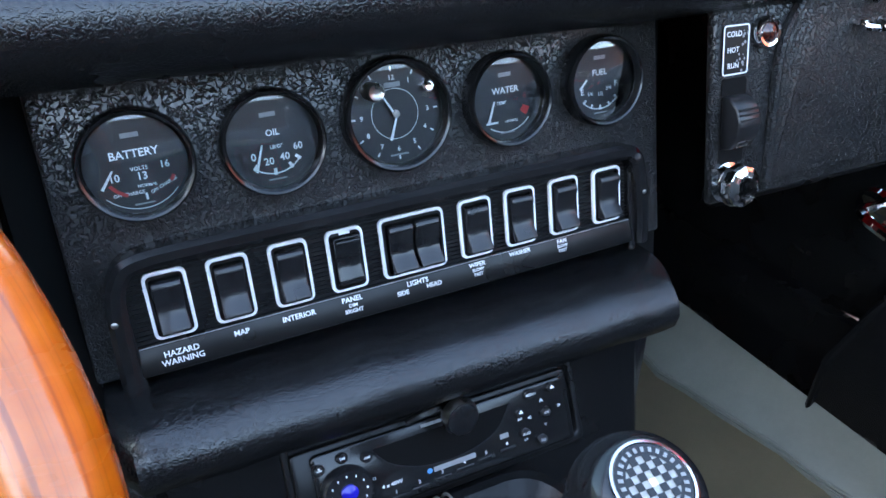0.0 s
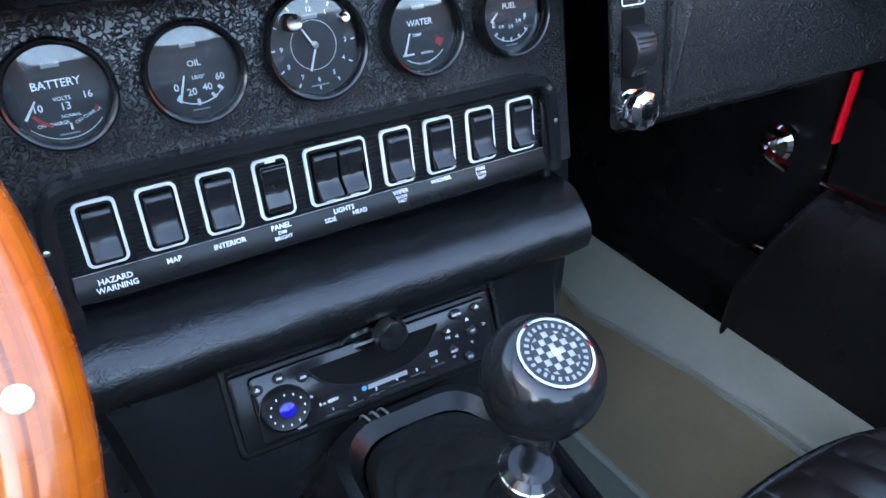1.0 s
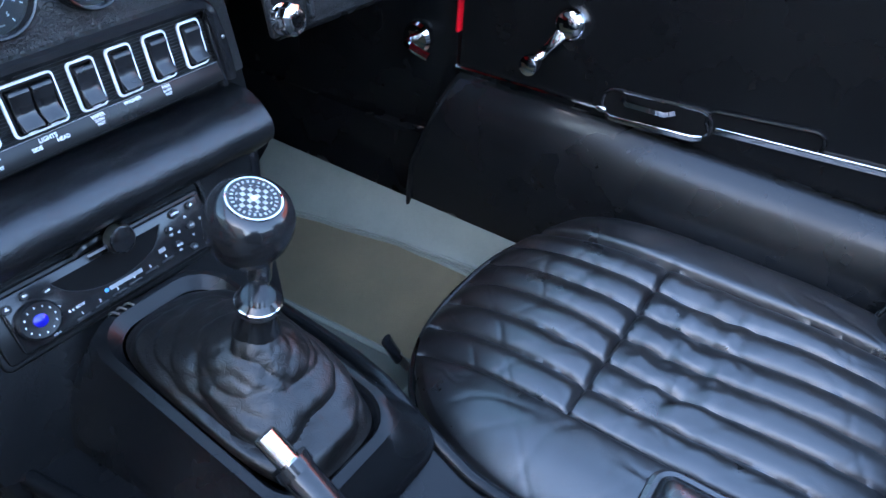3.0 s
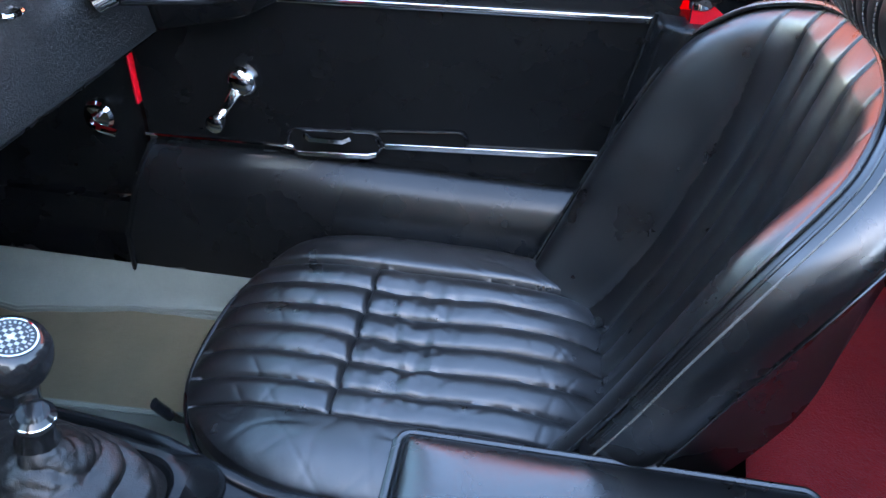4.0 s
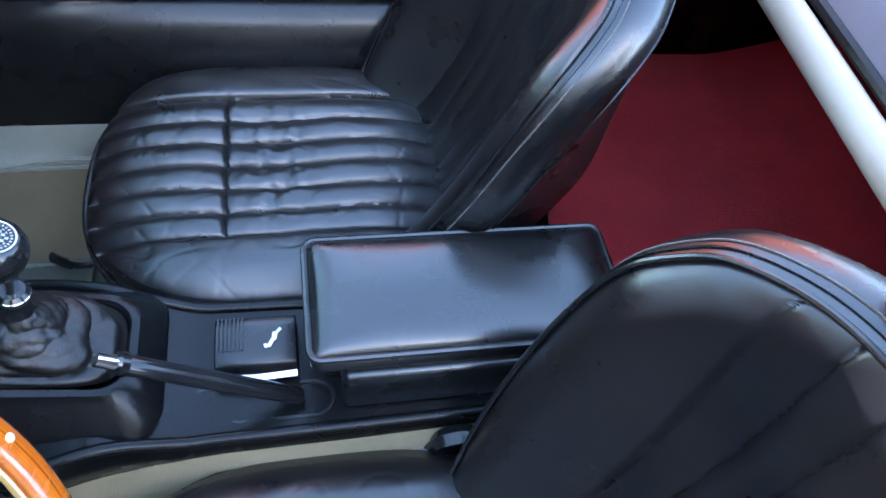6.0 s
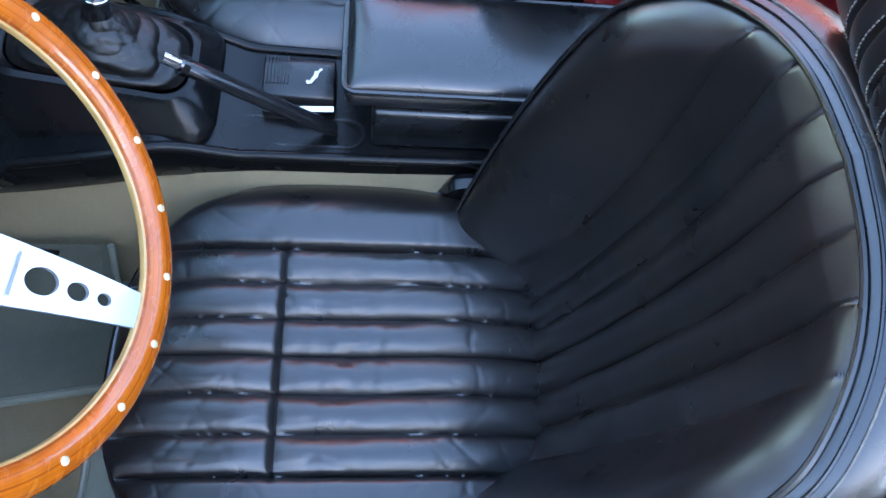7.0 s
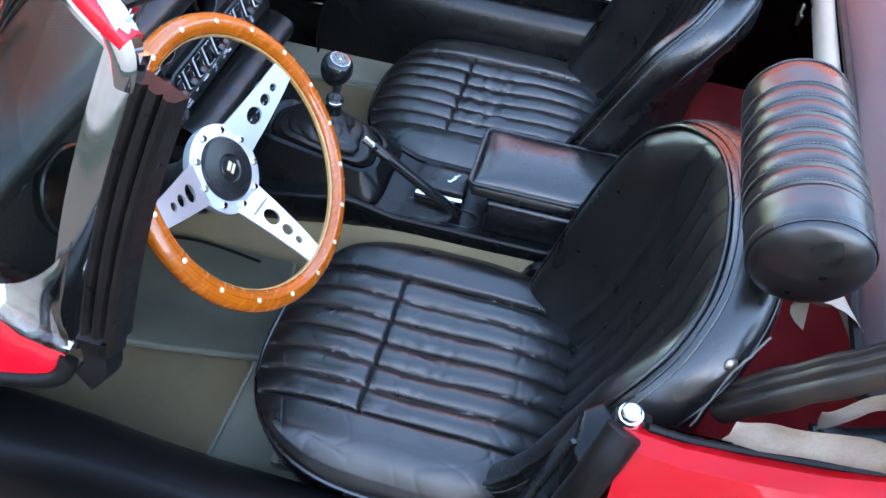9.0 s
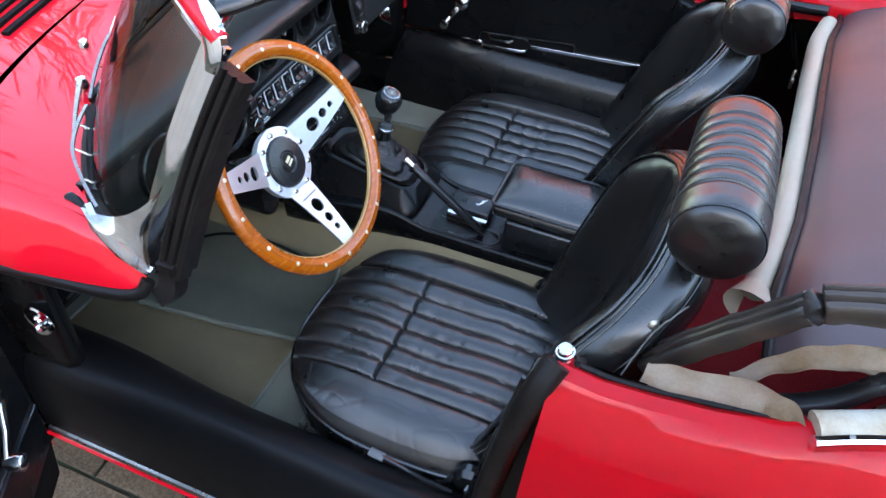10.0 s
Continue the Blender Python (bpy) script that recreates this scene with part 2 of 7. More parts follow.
PAVER = mat("brown_brick_paver", (0.070, 0.042, 0.024), 0.85, color2=(0.200, 0.135, 0.080), var_scale=150, random_tint=0.16, bumps=(("noise", 260, 0.8, 0.003), ("noise", 40, 0.4, 0.004)))
JOINT = mat("mossy_joint_sand", (0.045, 0.043, 0.030), 0.95, color2=(0.050, 0.060, 0.022), var_scale=5, bumps=(("noise", 300, 0.6, 0.004),))
BLUE_CAP = mat("blue_knob_cap", (0.01, 0.012, 0.42), 0.2, color2=(0.01, 0.012, 0.36), var_scale=200, coat=0.5)
BLUE_DOT = mat("pale_blue_print", (0.06, 0.28, 0.6), 0.4)
# near black for trim, and for shade put into slots and recesses
DARK_VOID = mat("black_trim_and_recess_shade", (0.004, 0.004, 0.004), 0.8, color2=(0.006, 0.006, 0.006), spec=0.1)
THREAD = mat("grey_stitching", (0.17, 0.155, 0.135), 0.7, color2=(0.10, 0.093, 0.082), var_scale=300)


def pane_mat(name, tint, ior):
    """Thin glass: clear straight through, with a mirror gloss that grows to grazing angles."""
    m = bpy.data.materials.new(name)
    m.use_nodes = True
    nt = m.node_tree
    nt.nodes.remove(nt.nodes["Principled BSDF"])
    tr = nt.nodes.new("ShaderNodeBsdfTransparent")
    tr.inputs["Color"].default_value = (*tint, 1)
    gl = nt.nodes.new("ShaderNodeBsdfGlossy")
    gl.inputs["Roughness"].default_value = 0.012
    fr = nt.nodes.new("ShaderNodeFresnel")
    fr.inputs["IOR"].default_value = ior
    mx = nt.nodes.new("ShaderNodeMixShader")
    nt.links.new(fr.outputs[0], mx.inputs[0])
    nt.links.new(tr.outputs[0], mx.inputs[1])
    nt.links.new(gl.outputs[0], mx.inputs[2])
    nt.links.new(mx.outputs[0], nt.nodes["Material Output"].inputs["Surface"])
    return m


GLASS = pane_mat("clear_gauge_glass", (0.97, 0.98, 0.98), 1.5)
SCREEN = pane_mat("windscreen_glass", (0.72, 0.84, 0.78), 1.35)

# ---- mesh tools ----
V = Vector


def mesh_of(name, bm, material, smooth=True):
    bmesh.ops.recalc_face_normals(bm, faces=bm.faces[:])
    me = bpy.data.meshes.new(name)
    bm.to_mesh(me)
    bm.free()
    me.materials.append(material)
    if smooth:
        me.shade_smooth()
    return me


def thing(name, label, category, group="", kind="", at=(0, 0, 0), turn=(0, 0, 0)):
    ob = new(name)
    ob.empty_display_size = 0.02
    ob.matrix_world = pose(*at, *turn)
    return tagged(ob, label, category, group, kind)


def part(name, bm, material, parent, label="", smooth=True, bevel=0.0, segs=2, angle=35):
    """Links a bmesh as one mesh object under a thing or a part; the mesh is in the parent's frame."""
    ob = new(name, mesh_of(name, bm, material, smooth))
    ob.parent = parent
    if bevel:
        add_bevel(ob, bevel, segs, angle)
    elif smooth:
        sharp(ob, 38)
    if label:
        tagged(ob, label)
    return ob


def sharp(ob, deg):
    me = ob.data
    bm = bmesh.new()
    bm.from_mesh(me)
    lim = radians(deg)
    for e in bm.edges:
        if len(e.link_faces) == 2 and e.calc_face_angle(0) > lim:
            e.smooth = False
    bm.to_mesh(me)
    bm.free()


def add_bevel(ob, width, segs=2, angle=35):
    mod = ob.modifiers.new("bevel", "BEVEL")
    mod.width, mod.segments, mod.limit_method, mod.angle_limit = width, segs, "ANGLE", radians(angle)
    mod.harden_normals = False


def single(name, bm, material, label, category, group="", kind="", bevel=0.0, smooth=True):
    """A thing that is one mesh."""
    ob = new(name, mesh_of(name, bm, material, smooth))
    if bevel:
        add_bevel(ob, bevel)
    elif smooth:
        sharp(ob, 38)
    return tagged(ob, label, category, group, kind)


def box(x0, x1, y0, y1, z0, z1, bm=None):
    bm = bm or bmesh.new()
    vs = [bm.verts.new((x, y, z)) for z in (z0, z1) for x, y in ((x0, y0), (x1, y0), (x1, y1), (x0, y1))]
    for f in ((3, 2, 1, 0), (4, 5, 6, 7), (0, 1, 5, 4), (1, 2, 6, 5), (2, 3, 7, 6), (3, 0, 4, 7)):
        bm.faces.new([vs[i] for i in f])
    return bm


def moved(bm, m):
    bmesh.ops.transform(bm, matrix=m, verts=bm.verts[:])
    return bm


def loft(rings, close_ring=True, caps=True, bm=None, close_path=False):
    """Faces between rings of points."""
    bm = bm or bmesh.new()
    vr = [[bm.verts.new(p) for p in r] for r in rings]
    n = len(rings[0])
    pairs = list(zip(vr, vr[1:]))
    if close_path:
        pairs.append((vr[-1], vr[0]))
    for a, b in pairs:
        for i in range(n if close_ring else n - 1):
            j = (i + 1) % n
            bm.faces.new((a[i], a[j], b[j], b[i]))
    if caps and close_ring and not close_path:
        bm.faces.new(vr[0][::-1])
        bm.faces.new(vr[-1])
    return bm


def grid(fn, nu, nv, bm=None):
    """A sheet of points fn(u, v), u and v from 0 to 1."""
    bm = bm or bmesh.new()
    rows = [[bm.verts.new(fn(i / nu, j / nv)) for i in range(nu + 1)] for j in range(nv + 1)]
    for a, b in zip(rows, rows[1:]):
        for i in range(nu):
            bm.faces.new((a[i], a[i + 1], b[i + 1], b[i]))
    return bm


def lathe(profile, n=32, bm=None, caps=True):
    """Turns (radius, height) round z."""
    rings = [[(r * math.cos(2 * math.pi * k / n), r * math.sin(2 * math.pi * k / n), h) for k in range(n)] for r, h in profile]
    return loft(rings, True, caps, bm)


def smooth_path(pts, n=6, closed=False):
    """Catmull-Rom through points."""
    pts = [V(p) for p in pts]
    out = []
    m = len(pts)
    for i in range(m if closed else m - 1):
        p0 = pts[(i - 1) % m] if closed or i else pts[i]
        p1, p2 = pts[i], pts[(i + 1) % m]
        p3 = pts[(i + 2) % m] if closed or i + 2 < m else p2
        for k in range(n):
            t = k / n
            out.append(0.5 * (2 * p1 + (p2 - p0) * t + (2 * p0 - 5 * p1 + 4 * p2 - p3) * t * t + (3 * p1 - p0 - 3 * p2 + p3) * t ** 3))
    if not closed:
        out.append(pts[-1])
    return out


def sweep(pts, section, closed=False, bm=None, up=(0, 0, 1), scales=None):
    """Sweeps a closed section of (a, b) along a path; b points along up."""
    rings = []
    m = len(pts)
    for i, p in enumerate(pts):
        q0 = pts[(i - 1) % m] if closed else pts[max(i - 1, 0)]
        q1 = pts[(i + 1) % m] if closed else pts[min(i + 1, m - 1)]
        t = (V(q1) - V(q0)).normalized()
        side = t.cross(V(up))
        side = side.normalized() if side.length > 1e-5 else V((1, 0, 0))
        top = side.cross(t)
        s = scales[i] if scales else 1
        rings.append([V(p) + side * a * s + top * b * s for a, b in section])
    return loft(rings, True, True, bm, close_path=closed)


def round_section(r, n=10, squash=1.0):
    return [(r * math.cos(2 * math.pi * k / n), r * squash * math.sin(2 * math.pi * k / n)) for k in range(n)]


def tube(pts, r, n=10, closed=False, bm=None, up=(0, 0, 1), squash=1.0, scales=None):
    return sweep(pts, round_section(r, n, squash), closed, bm, up, scales)


def rounded_rect(w, h, r, n=5):
    pts = []
    for cx, cy, a0 in ((w / 2 - r, h / 2 - r, 0), (-w / 2 + r, h / 2 - r, 90), (-w / 2 + r, -h / 2 + r, 180), (w / 2 - r, -h / 2 + r, 270)):
        for k in range(n + 1):
            a = radians(a0 + 90 * k / n)
            pts.append((cx + r * math.cos(a), cy + r * math.sin(a)))
    return pts


def plate(outline, y0, y1, bm=None):
    """A flat plate with its outline in x, z; from y0 to y1."""
    return loft([[(x, y0, z) for x, z in outline], [(x, y1, z) for x, z in outline]], True, True, bm)


def ring_plate(outer, inner, y0, y1, bm=None):
    """A frame between two outlines with equal counts."""
    rings = [[(x, y, z) for x, z in o] for o, y in ((outer, y0), (outer, y1), (inner, y1), (inner, y0))]
    return loft(rings, True, False, bm, close_path=True)


FONT_MESH = {}


def text_bm(s, size):
    """Flat letters of the built-in font as a bmesh in x, z, facing -y, centred."""
    if s not in FONT_MESH:
        cu = bpy.data.curves.new("letters", "FONT")
        cu.body, cu.size, cu.align_x, cu.align_y = s, 1.0, "CENTER", "CENTER"
        cu.resolution_u = 2
        cu.offset = 0.018
        ob = bpy.data.objects.new("letters", cu)
        scene.collection.objects.link(ob)
        bpy.context.view_layer.update()
        FONT_MESH[s] = bpy.data.meshes.new_from_object(ob.evaluated_get(bpy.context.evaluated_depsgraph_get()))
        bpy.data.objects.remove(ob)
        bpy.data.curves.remove(cu)
    bm = bmesh.new()
    bm.from_mesh(FONT_MESH[s])
    return moved(bm, Matrix(((size, 0, 0, 0), (0, 0, 0, 0), (0, size, 0, 0), (0, 0, 0, 1))))


def join(bm, other):
    me = bpy.data.meshes.new("tmp")
    other.to_mesh(me)
    other.free()
    bm.from_mesh(me)
    bpy.data.meshes.remove(me)
    return bm


def letters(items):
    """One bmesh of many texts: (text, x, z, size) or (text, x, z, size, degrees)."""
    bm = bmesh.new()
    for s, x, z, size, *a in items:
        join(bm, moved(text_bm(s, size), pose(x, 0, z) @ pose(0, 0, 0, 0, -(a[0] if a else 0), 0)))
    return bm


def bars(items, y=0.0, bm=None):
    """Thin bars (x, z, w, h) in x, z."""
    bm = bm or bmesh.new()
    for x, z, w, h in items:
        box(x - w / 2, x + w / 2, y - 0.0002, y, z - h / 2, z + h / 2, bm)
    return bm


# ---- ground ----
gm = bmesh.new()
for a in range(12):
    for b in range(12):
        def gp(i):
            return math.copysign(abs(i - 6) ** 3.2 * 2.0, i - 6)
        gm.faces.new([gm.verts.new((gp(x), gp(y), -0.008)) for x, y in ((a, b), (a + 1, b), (a + 1, b + 1), (a, b + 1))])
bmesh.ops.remove_doubles(gm, verts=gm.verts[:], dist=1e-5)
ground = single("ground", gm, JOINT, "dark sandy bed of the brick paving round the car", "ground", kind="structure")

# unseen walls: west and south added as light blocks, north and east suit reflections
for nm, bx, m, lab in (("wall_north", (-8, 8, 14.0, 14.3, 5.0), BRICK_WALL, "orange brick wall beyond the car"),
                       ("wall_south", (-9, 7, -6.3, -6.0, 2.2), WALL, "unseen plain brown wall added to block low sky"),
                       ("wall_east", (7.5, 7.8, -6, 5.0, 5.2), RED_BRICK, "tall red brick house wall in low sun"),
                       ("wall_west", (-7.3, -7.0, -6, 14, 6.2), PALE_WALL, "unseen pale rendered wall added to shade the car")):
    single(nm, box(*bx[:4], -0.1, bx[4]), m, lab, "wall", kind="structure")


def bare_tree(at, height, seed):
    """A leafless tree: a tapered trunk that forks down to fine twigs."""
    rnd = random.Random(seed)
    tree = thing("bare_tree", "tall leafless tree with fine dark twigs", "tree", group="bare trees beyond the car", at=at)
    trunk, limbs = bmesh.new(), bmesh.new()

    def grow(p, d, length, r, level):
        n = 4
        pts = [p]
        for k in range(n):
            d = (d + V((rnd.gauss(0, 0.13), rnd.gauss(0, 0.13), rnd.gauss(0.03, 0.08)))).normalized()
            pts.append(pts[-1] + d * length / n)
        sweep(pts, round_section(r, 6 if level < 2 else 4), bm=trunk if level == 0 else limbs, up=(0.31, 0.2, 0.9), scales=[1 - 0.45 * k / n for k in range(n + 1)])
        if level < 5:
            for k in range(4 if level < 2 else 3):
                q = pts[rnd.choice((2, 3, 4)) if k else 4]
                side = V((rnd.gauss(0, 1), rnd.gauss(0, 1), rnd.gauss(0.25, 0.5))).normalized()
                grow(q, (d + side * 0.85).normalized(), length * rnd.uniform(0.55, 0.8), r * (0.66 if k == 0 else 0.56), level + 1)

    grow(V((0, 0, -0.1)), V((0, 0, 1)), height * 0.27, height * 0.016, 0)
    part("trunk", trunk, BARK, tree)
    part("limbs", limbs, BARK, tree)


bare_tree((2.3, 7.6, 0), 13.0, 3)
bare_tree((-0.4, 8.0, 0), 13.5, 8)
bare_tree((4.9, 8.0, 0), 12.5, 21)
bare_tree((1.0, 11.5, 0), 15.0, 34)


def curve_y(pts, y):
    """Piecewise-linear value along a list of (y, value)."""
    return float(np.interp(y, [p[0] for p in pts], [p[1] for p in pts]))


# ---- car body ----
FRONT = (-0.002, -0.005, -0.012)
car = thing("roadster", "red open two-seat roadster body with glossy paint", "car")
WAIST = [(-1.6, 0.90), (-1.05, 0.893), (-0.90, 0.868), (-0.80, 0.848), (-0.73, 0.842), (-0.67, 0.850)]


def quarter(side):
    ys = [-1.62, -1.4, -1.2, -1.05, -0.97, -0.90, -0.84, -0.78, -0.73, -0.70, -0.678]
    rings = []
    for y in ys:
        t = curve_y(WAIST, y)
        sec = [(0.530, t - 0.055), (0.538, t - 0.030), (0.546, t - 0.012), (0.560, t - 0.001), (0.578, t - 0.002), (0.596, t - 0.018), (0.612, t - 0.045), (0.632, t - 0.09), (0.648, t - 0.16), (0.652, t - 0.25), (0.64, t - 0.38), (0.61, t - 0.50), (0.56, t - 0.62)]
        taper = min(0.12, 0.38 * max(0.0, -0.885 - y))
        keep = (1, 1, 1, 1, 1, 0.85, 0.65, 0.4, 0.2, 0, 0, 0, 0)
        rings.append([(side * (x - 0.008 - taper * k), y + 0.007, z + 0.003) for (x, z), k in zip(sec, keep)])
    bm = loft(rings, False, False)
    bmesh.ops.solidify(bm, geom=bm.faces[:], thickness=-0.006 * side)
    return bm


part("rear_wing", quarter(-1), PAINT, car)
part("rear_wing", quarter(1), PAINT, car)

# screen base and top curves, driver's half; the other half mirrors them
BASE = [(-0.578, -0.152, 0.830), (-0.572, -0.098, 0.866), (-0.520, -0.035, 0.881), (-0.425, 0.032, 0.892), (-0.29, 0.085, 0.902), (-0.13, 0.117, 0.909), (0, 0.125, 0.911)]
TOP = [(-0.490, -0.245, 1.094), (-0.475, -0.205, 1.120), (-0.445, -0.160, 1.140), (-0.375, -0.105, 1.160), (-0.26, -0.062, 1.175), (-0.12, -0.040, 1.183), (0, -0.035, 1.185)]


def mirrored(half):
    return half + [(-x, y, z) for x, y, z in half[-2::-1]]


base_line = smooth_path(mirrored(BASE), 5)
top_line = smooth_path(mirrored(TOP), 5)


def nose_z(x, y):
    """Height of the bonnet and scuttle skin."""
    ax = abs(x)
    z = 0.915 - 0.06 * (ax / 0.66) ** 2 - max(0.0, ax - 0.5) ** 2 * 1.6
    z += 0.020 * math.exp(-(ax / 0.17) ** 6)
    z -= 0.018 * max(0.0, y - 0.3) + 0.05 * max(0.0, y - 0.9) ** 2
    z += 0.022 * math.exp(-((ax - 0.50) / 0.14) ** 2) * min(1, max(0, (y - 0.25) / 0.5))
    return z


# scuttle: from the screen base to the bonnet's rear edge
sc = bmesh.new()
rows = []
for p in base_line:
    x, y, z = p
    row = []
    for k in range(9):
        t = k / 8
        yy = y + (0.215 - 0.12 * (abs(x) / 0.6) ** 2 + 0.04 - y) * t
        xx = x * (1 + 0.04 * t)
        zz = z - 0.004 + (nose_z(xx, yy) - z + 0.004) * min(1, t * 1.6)
        row.append((xx, yy, zz))
    rows.append(row)
part("scuttle", moved(loft(rows, False, False, sc), pose(*FRONT)), PAINT, car)


def scuttle_side(side):
    """The skin beside the screen, ending in the door opening's lip."""
    rings = []
    for y in (-0.165, -0.14, -0.10, -0.05, 0.0, 0.05, 0.10, 0.16):
        top_x = curve_y([(-0.165, 0.583), (-0.115, 0.592), (-0.02, 0.590), (0.16, 0.590)], y)
        top_z = curve_y([(-0.165, 0.823), (-0.115, 0.856), (-0.02, 0.872), (0.16, 0.868)], y)
        lip_x = curve_y([(-0.165, 0.612), (0.0, 0.640), (0.16, 0.652)], y)
        rings.append([(side * (top_x - 0.01), y, top_z), (side * (top_x + 0.004), y, top_z - 0.004), (side * (top_x * 0.6 + lip_x * 0.4), y, top_z * 0.68 + 0.80 * 0.32), (side * lip_x, y, 0.803), (side * (lip_x + 0.001), y, 0.792), (side * (lip_x - 0.02), y, 0.788)])
    return moved(loft(rings, False, False), pose(*FRONT))


part("scuttle_side", scuttle_side(-1), PAINT, car)
part("scuttle_side", scuttle_side(1), PAINT, car)

# road wheels under the body
for side in (-1, 1):
    for y in (1.05, -1.45):
        W = pose(side * 0.54, y, 0.305) @ pose(0, 0, 0, 0, 90, 0)
        wh = part("wheel", moved(lathe([(0.19, -0.05), (0.20, -0.062), (0.19, -0.03), (0.05, 0.0), (0.19, 0.03), (0.20, 0.062), (0.19, 0.05)], 40), W), CHROME, car, "bright road wheel")
        part("tyre", moved(lathe([(0.20, -0.062), (0.24, -0.078), (0.29, -0.074), (0.305, -0.05), (0.305, 0.05), (0.29, 0.074), (0.24, 0.078), (0.20, 0.062)], 48, caps=False), W), RUBBER, wh, "black rubber tyre")

bonnet = thing("bonnet", "long glossy red bonnet with a raised centre and louvres", "bonnet", at=FRONT)


def bonnet_pt(u, v):
    y = 0.2575 - 0.115 * (abs(2 * u - 1)) ** 2 + v * 1.35
    a = 2 * u - 1
    x = 0.665 * math.copysign(min(1, abs(a) * 1.0), a)
    z = nose_z(x, y)
    if abs(a) > 0.93:
        z -= (abs(a) - 0.93) * 2.2
    return (x, y, z)


part("skin", grid(bonnet_pt, 60, 40), PAINT, bonnet)


def bonnet_side(side):
    return loft([[(side * 0.665, y, nose_z(0.665, y) - 0.152), (side * 0.672, y, 0.62), (side * 0.66, y, 0.40), (side * 0.62, y, 0.22)] for y in (0.165, 0.4, 0.8, 1.2, 1.5)], False, False)


part("side_panel", bonnet_side(-1), PAINT, bonnet)
part("side_panel", bonnet_side(1), PAINT, bonnet)
for side in (-1, 1):
    for k in range(7):
        y = 0.30 + 0.026 * k
        x0, x1 = 0.20 + 0.012 * k, 0.335
        pts = [(side * (x0 + (x1 - x0) * t / 5), y - 0.02 * t / 5, nose_z(x0 + (x1 - x0) * t / 5, y) + 0.0045) for t in range(6)]
        part("louvre", sweep(pts, [(-0.006, -0.006), (0.006, -0.006), (0.006, 0.0), (-0.006, 0.002)]), DARK_VOID, bonnet)
vent = part("vent_grille", sweep([(-0.15, 0.252, 0.9355), (0.0, 0.258, 0.9415), (0.15, 0.252, 0.9355)], [(-0.004, -0.006), (0.03, -0.006), (0.03, 0.002), (-0.004, 0.002)]), CHROME, bonnet)
for k in range(3):
    part("vent_slot", sweep([(-0.145, 0.259 + 0.008 * k, 0.939), (0.0, 0.265 + 0.008 * k, 0.945), (0.145, 0.259 + 0.008 * k, 0.939)], [(-0.0022, -0.004), (0.0022, -0.004), (0.0022, 0.0006), (-0.0022, 0.0006)]), DARK_VOID, vent)

# sills, one mirrored profile
SILL = {-1: [(0.492, 0.325), (0.496, 0.375), (0.504, 0.405), (0.516, 0.432), (0.532, 0.457), (0.553, 0.478), (0.580, 0.490), (0.603, 0.478), (0.620, 0.44), (0.629, 0.38), (0.631, 0.322)],
        1: [(0.492, 0.325), (0.494, 0.400), (0.498, 0.455), (0.506, 0.505), (0.520, 0.540), (0.536, 0.558), (0.551, 0.565), (0.575, 0.55), (0.605, 0.49), (0.626, 0.40), (0.631, 0.322)]}
SILL_FRONT = [(0.492, 0.325), (0.494, 0.38), (0.498, 0.42), (0.508, 0.455), (0.522, 0.474), (0.544, 0.488), (0.574, 0.497), (0.602, 0.490), (0.622, 0.462), (0.632, 0.40), (0.632, 0.322)]
for side in (-1, 1):
    sill = thing("sill", "black vinyl padded door sill with a bright outer strip", "sill", group="pair of door sills")
    prof = smooth_path([(x, 0, z) for x, z in SILL[side]], 3)
    front = smooth_path([(x, 0, z) for x, z in (SILL_FRONT if side < 0 else SILL[1])], 3)
    def section(y):
        t = min(1, max(0, (y + 0.22) / 0.30))
        t = t * t * (3 - 2 * t)
        return [p.lerp(q, t) for p, q in zip(prof, front)]
    rings = [[(side * p.x, y, p.z + 0.002 * math.sin(9 * y + 40 * p.x)) for p in section(y)] for y in (0.15, 0.11, 0.075, 0.045, 0.015, -0.015, -0.045, -0.075, -0.11, -0.15, -0.20, -0.25, -0.35, -0.45, -0.55, -0.66)]
    if side > 0:
        rings = [[(x, min(y, 0.030 - 0.30 * max(0.0, z - 0.44)), z) for x, y, z in r] for r in rings]
    part("cover", loft(rings, False, False), VINYL_PAD if side > 0 else PAD_SHADED, sill)
    if side > 0:
        part("end_piping", tube([V(p) for p in rings[0]][2:-12], 0.0045, 8), VINYL_SOFT, sill, "raised welt")
    bm = loft([[(side * 0.630, y, 0.324), (side * 0.636, y, 0.322), (side * 0.638, y, 0.314), (side * 0.632, y, 0.310)] for y in (0.14, -0.66)])
    part("bright_strip", bm, STEEL, sill, "bright metal tread strip")
    bm = loft([[(side * 0.634, y, 0.3090), (side * 0.639, y, 0.307), (side * 0.641, y, 0.304), (side * 0.638, y, 0.298), (side * 0.58, y, 0.20)] for y in (0.16, -0.67)], False, False)
    part("outer_skin", bm, PAINT, sill)

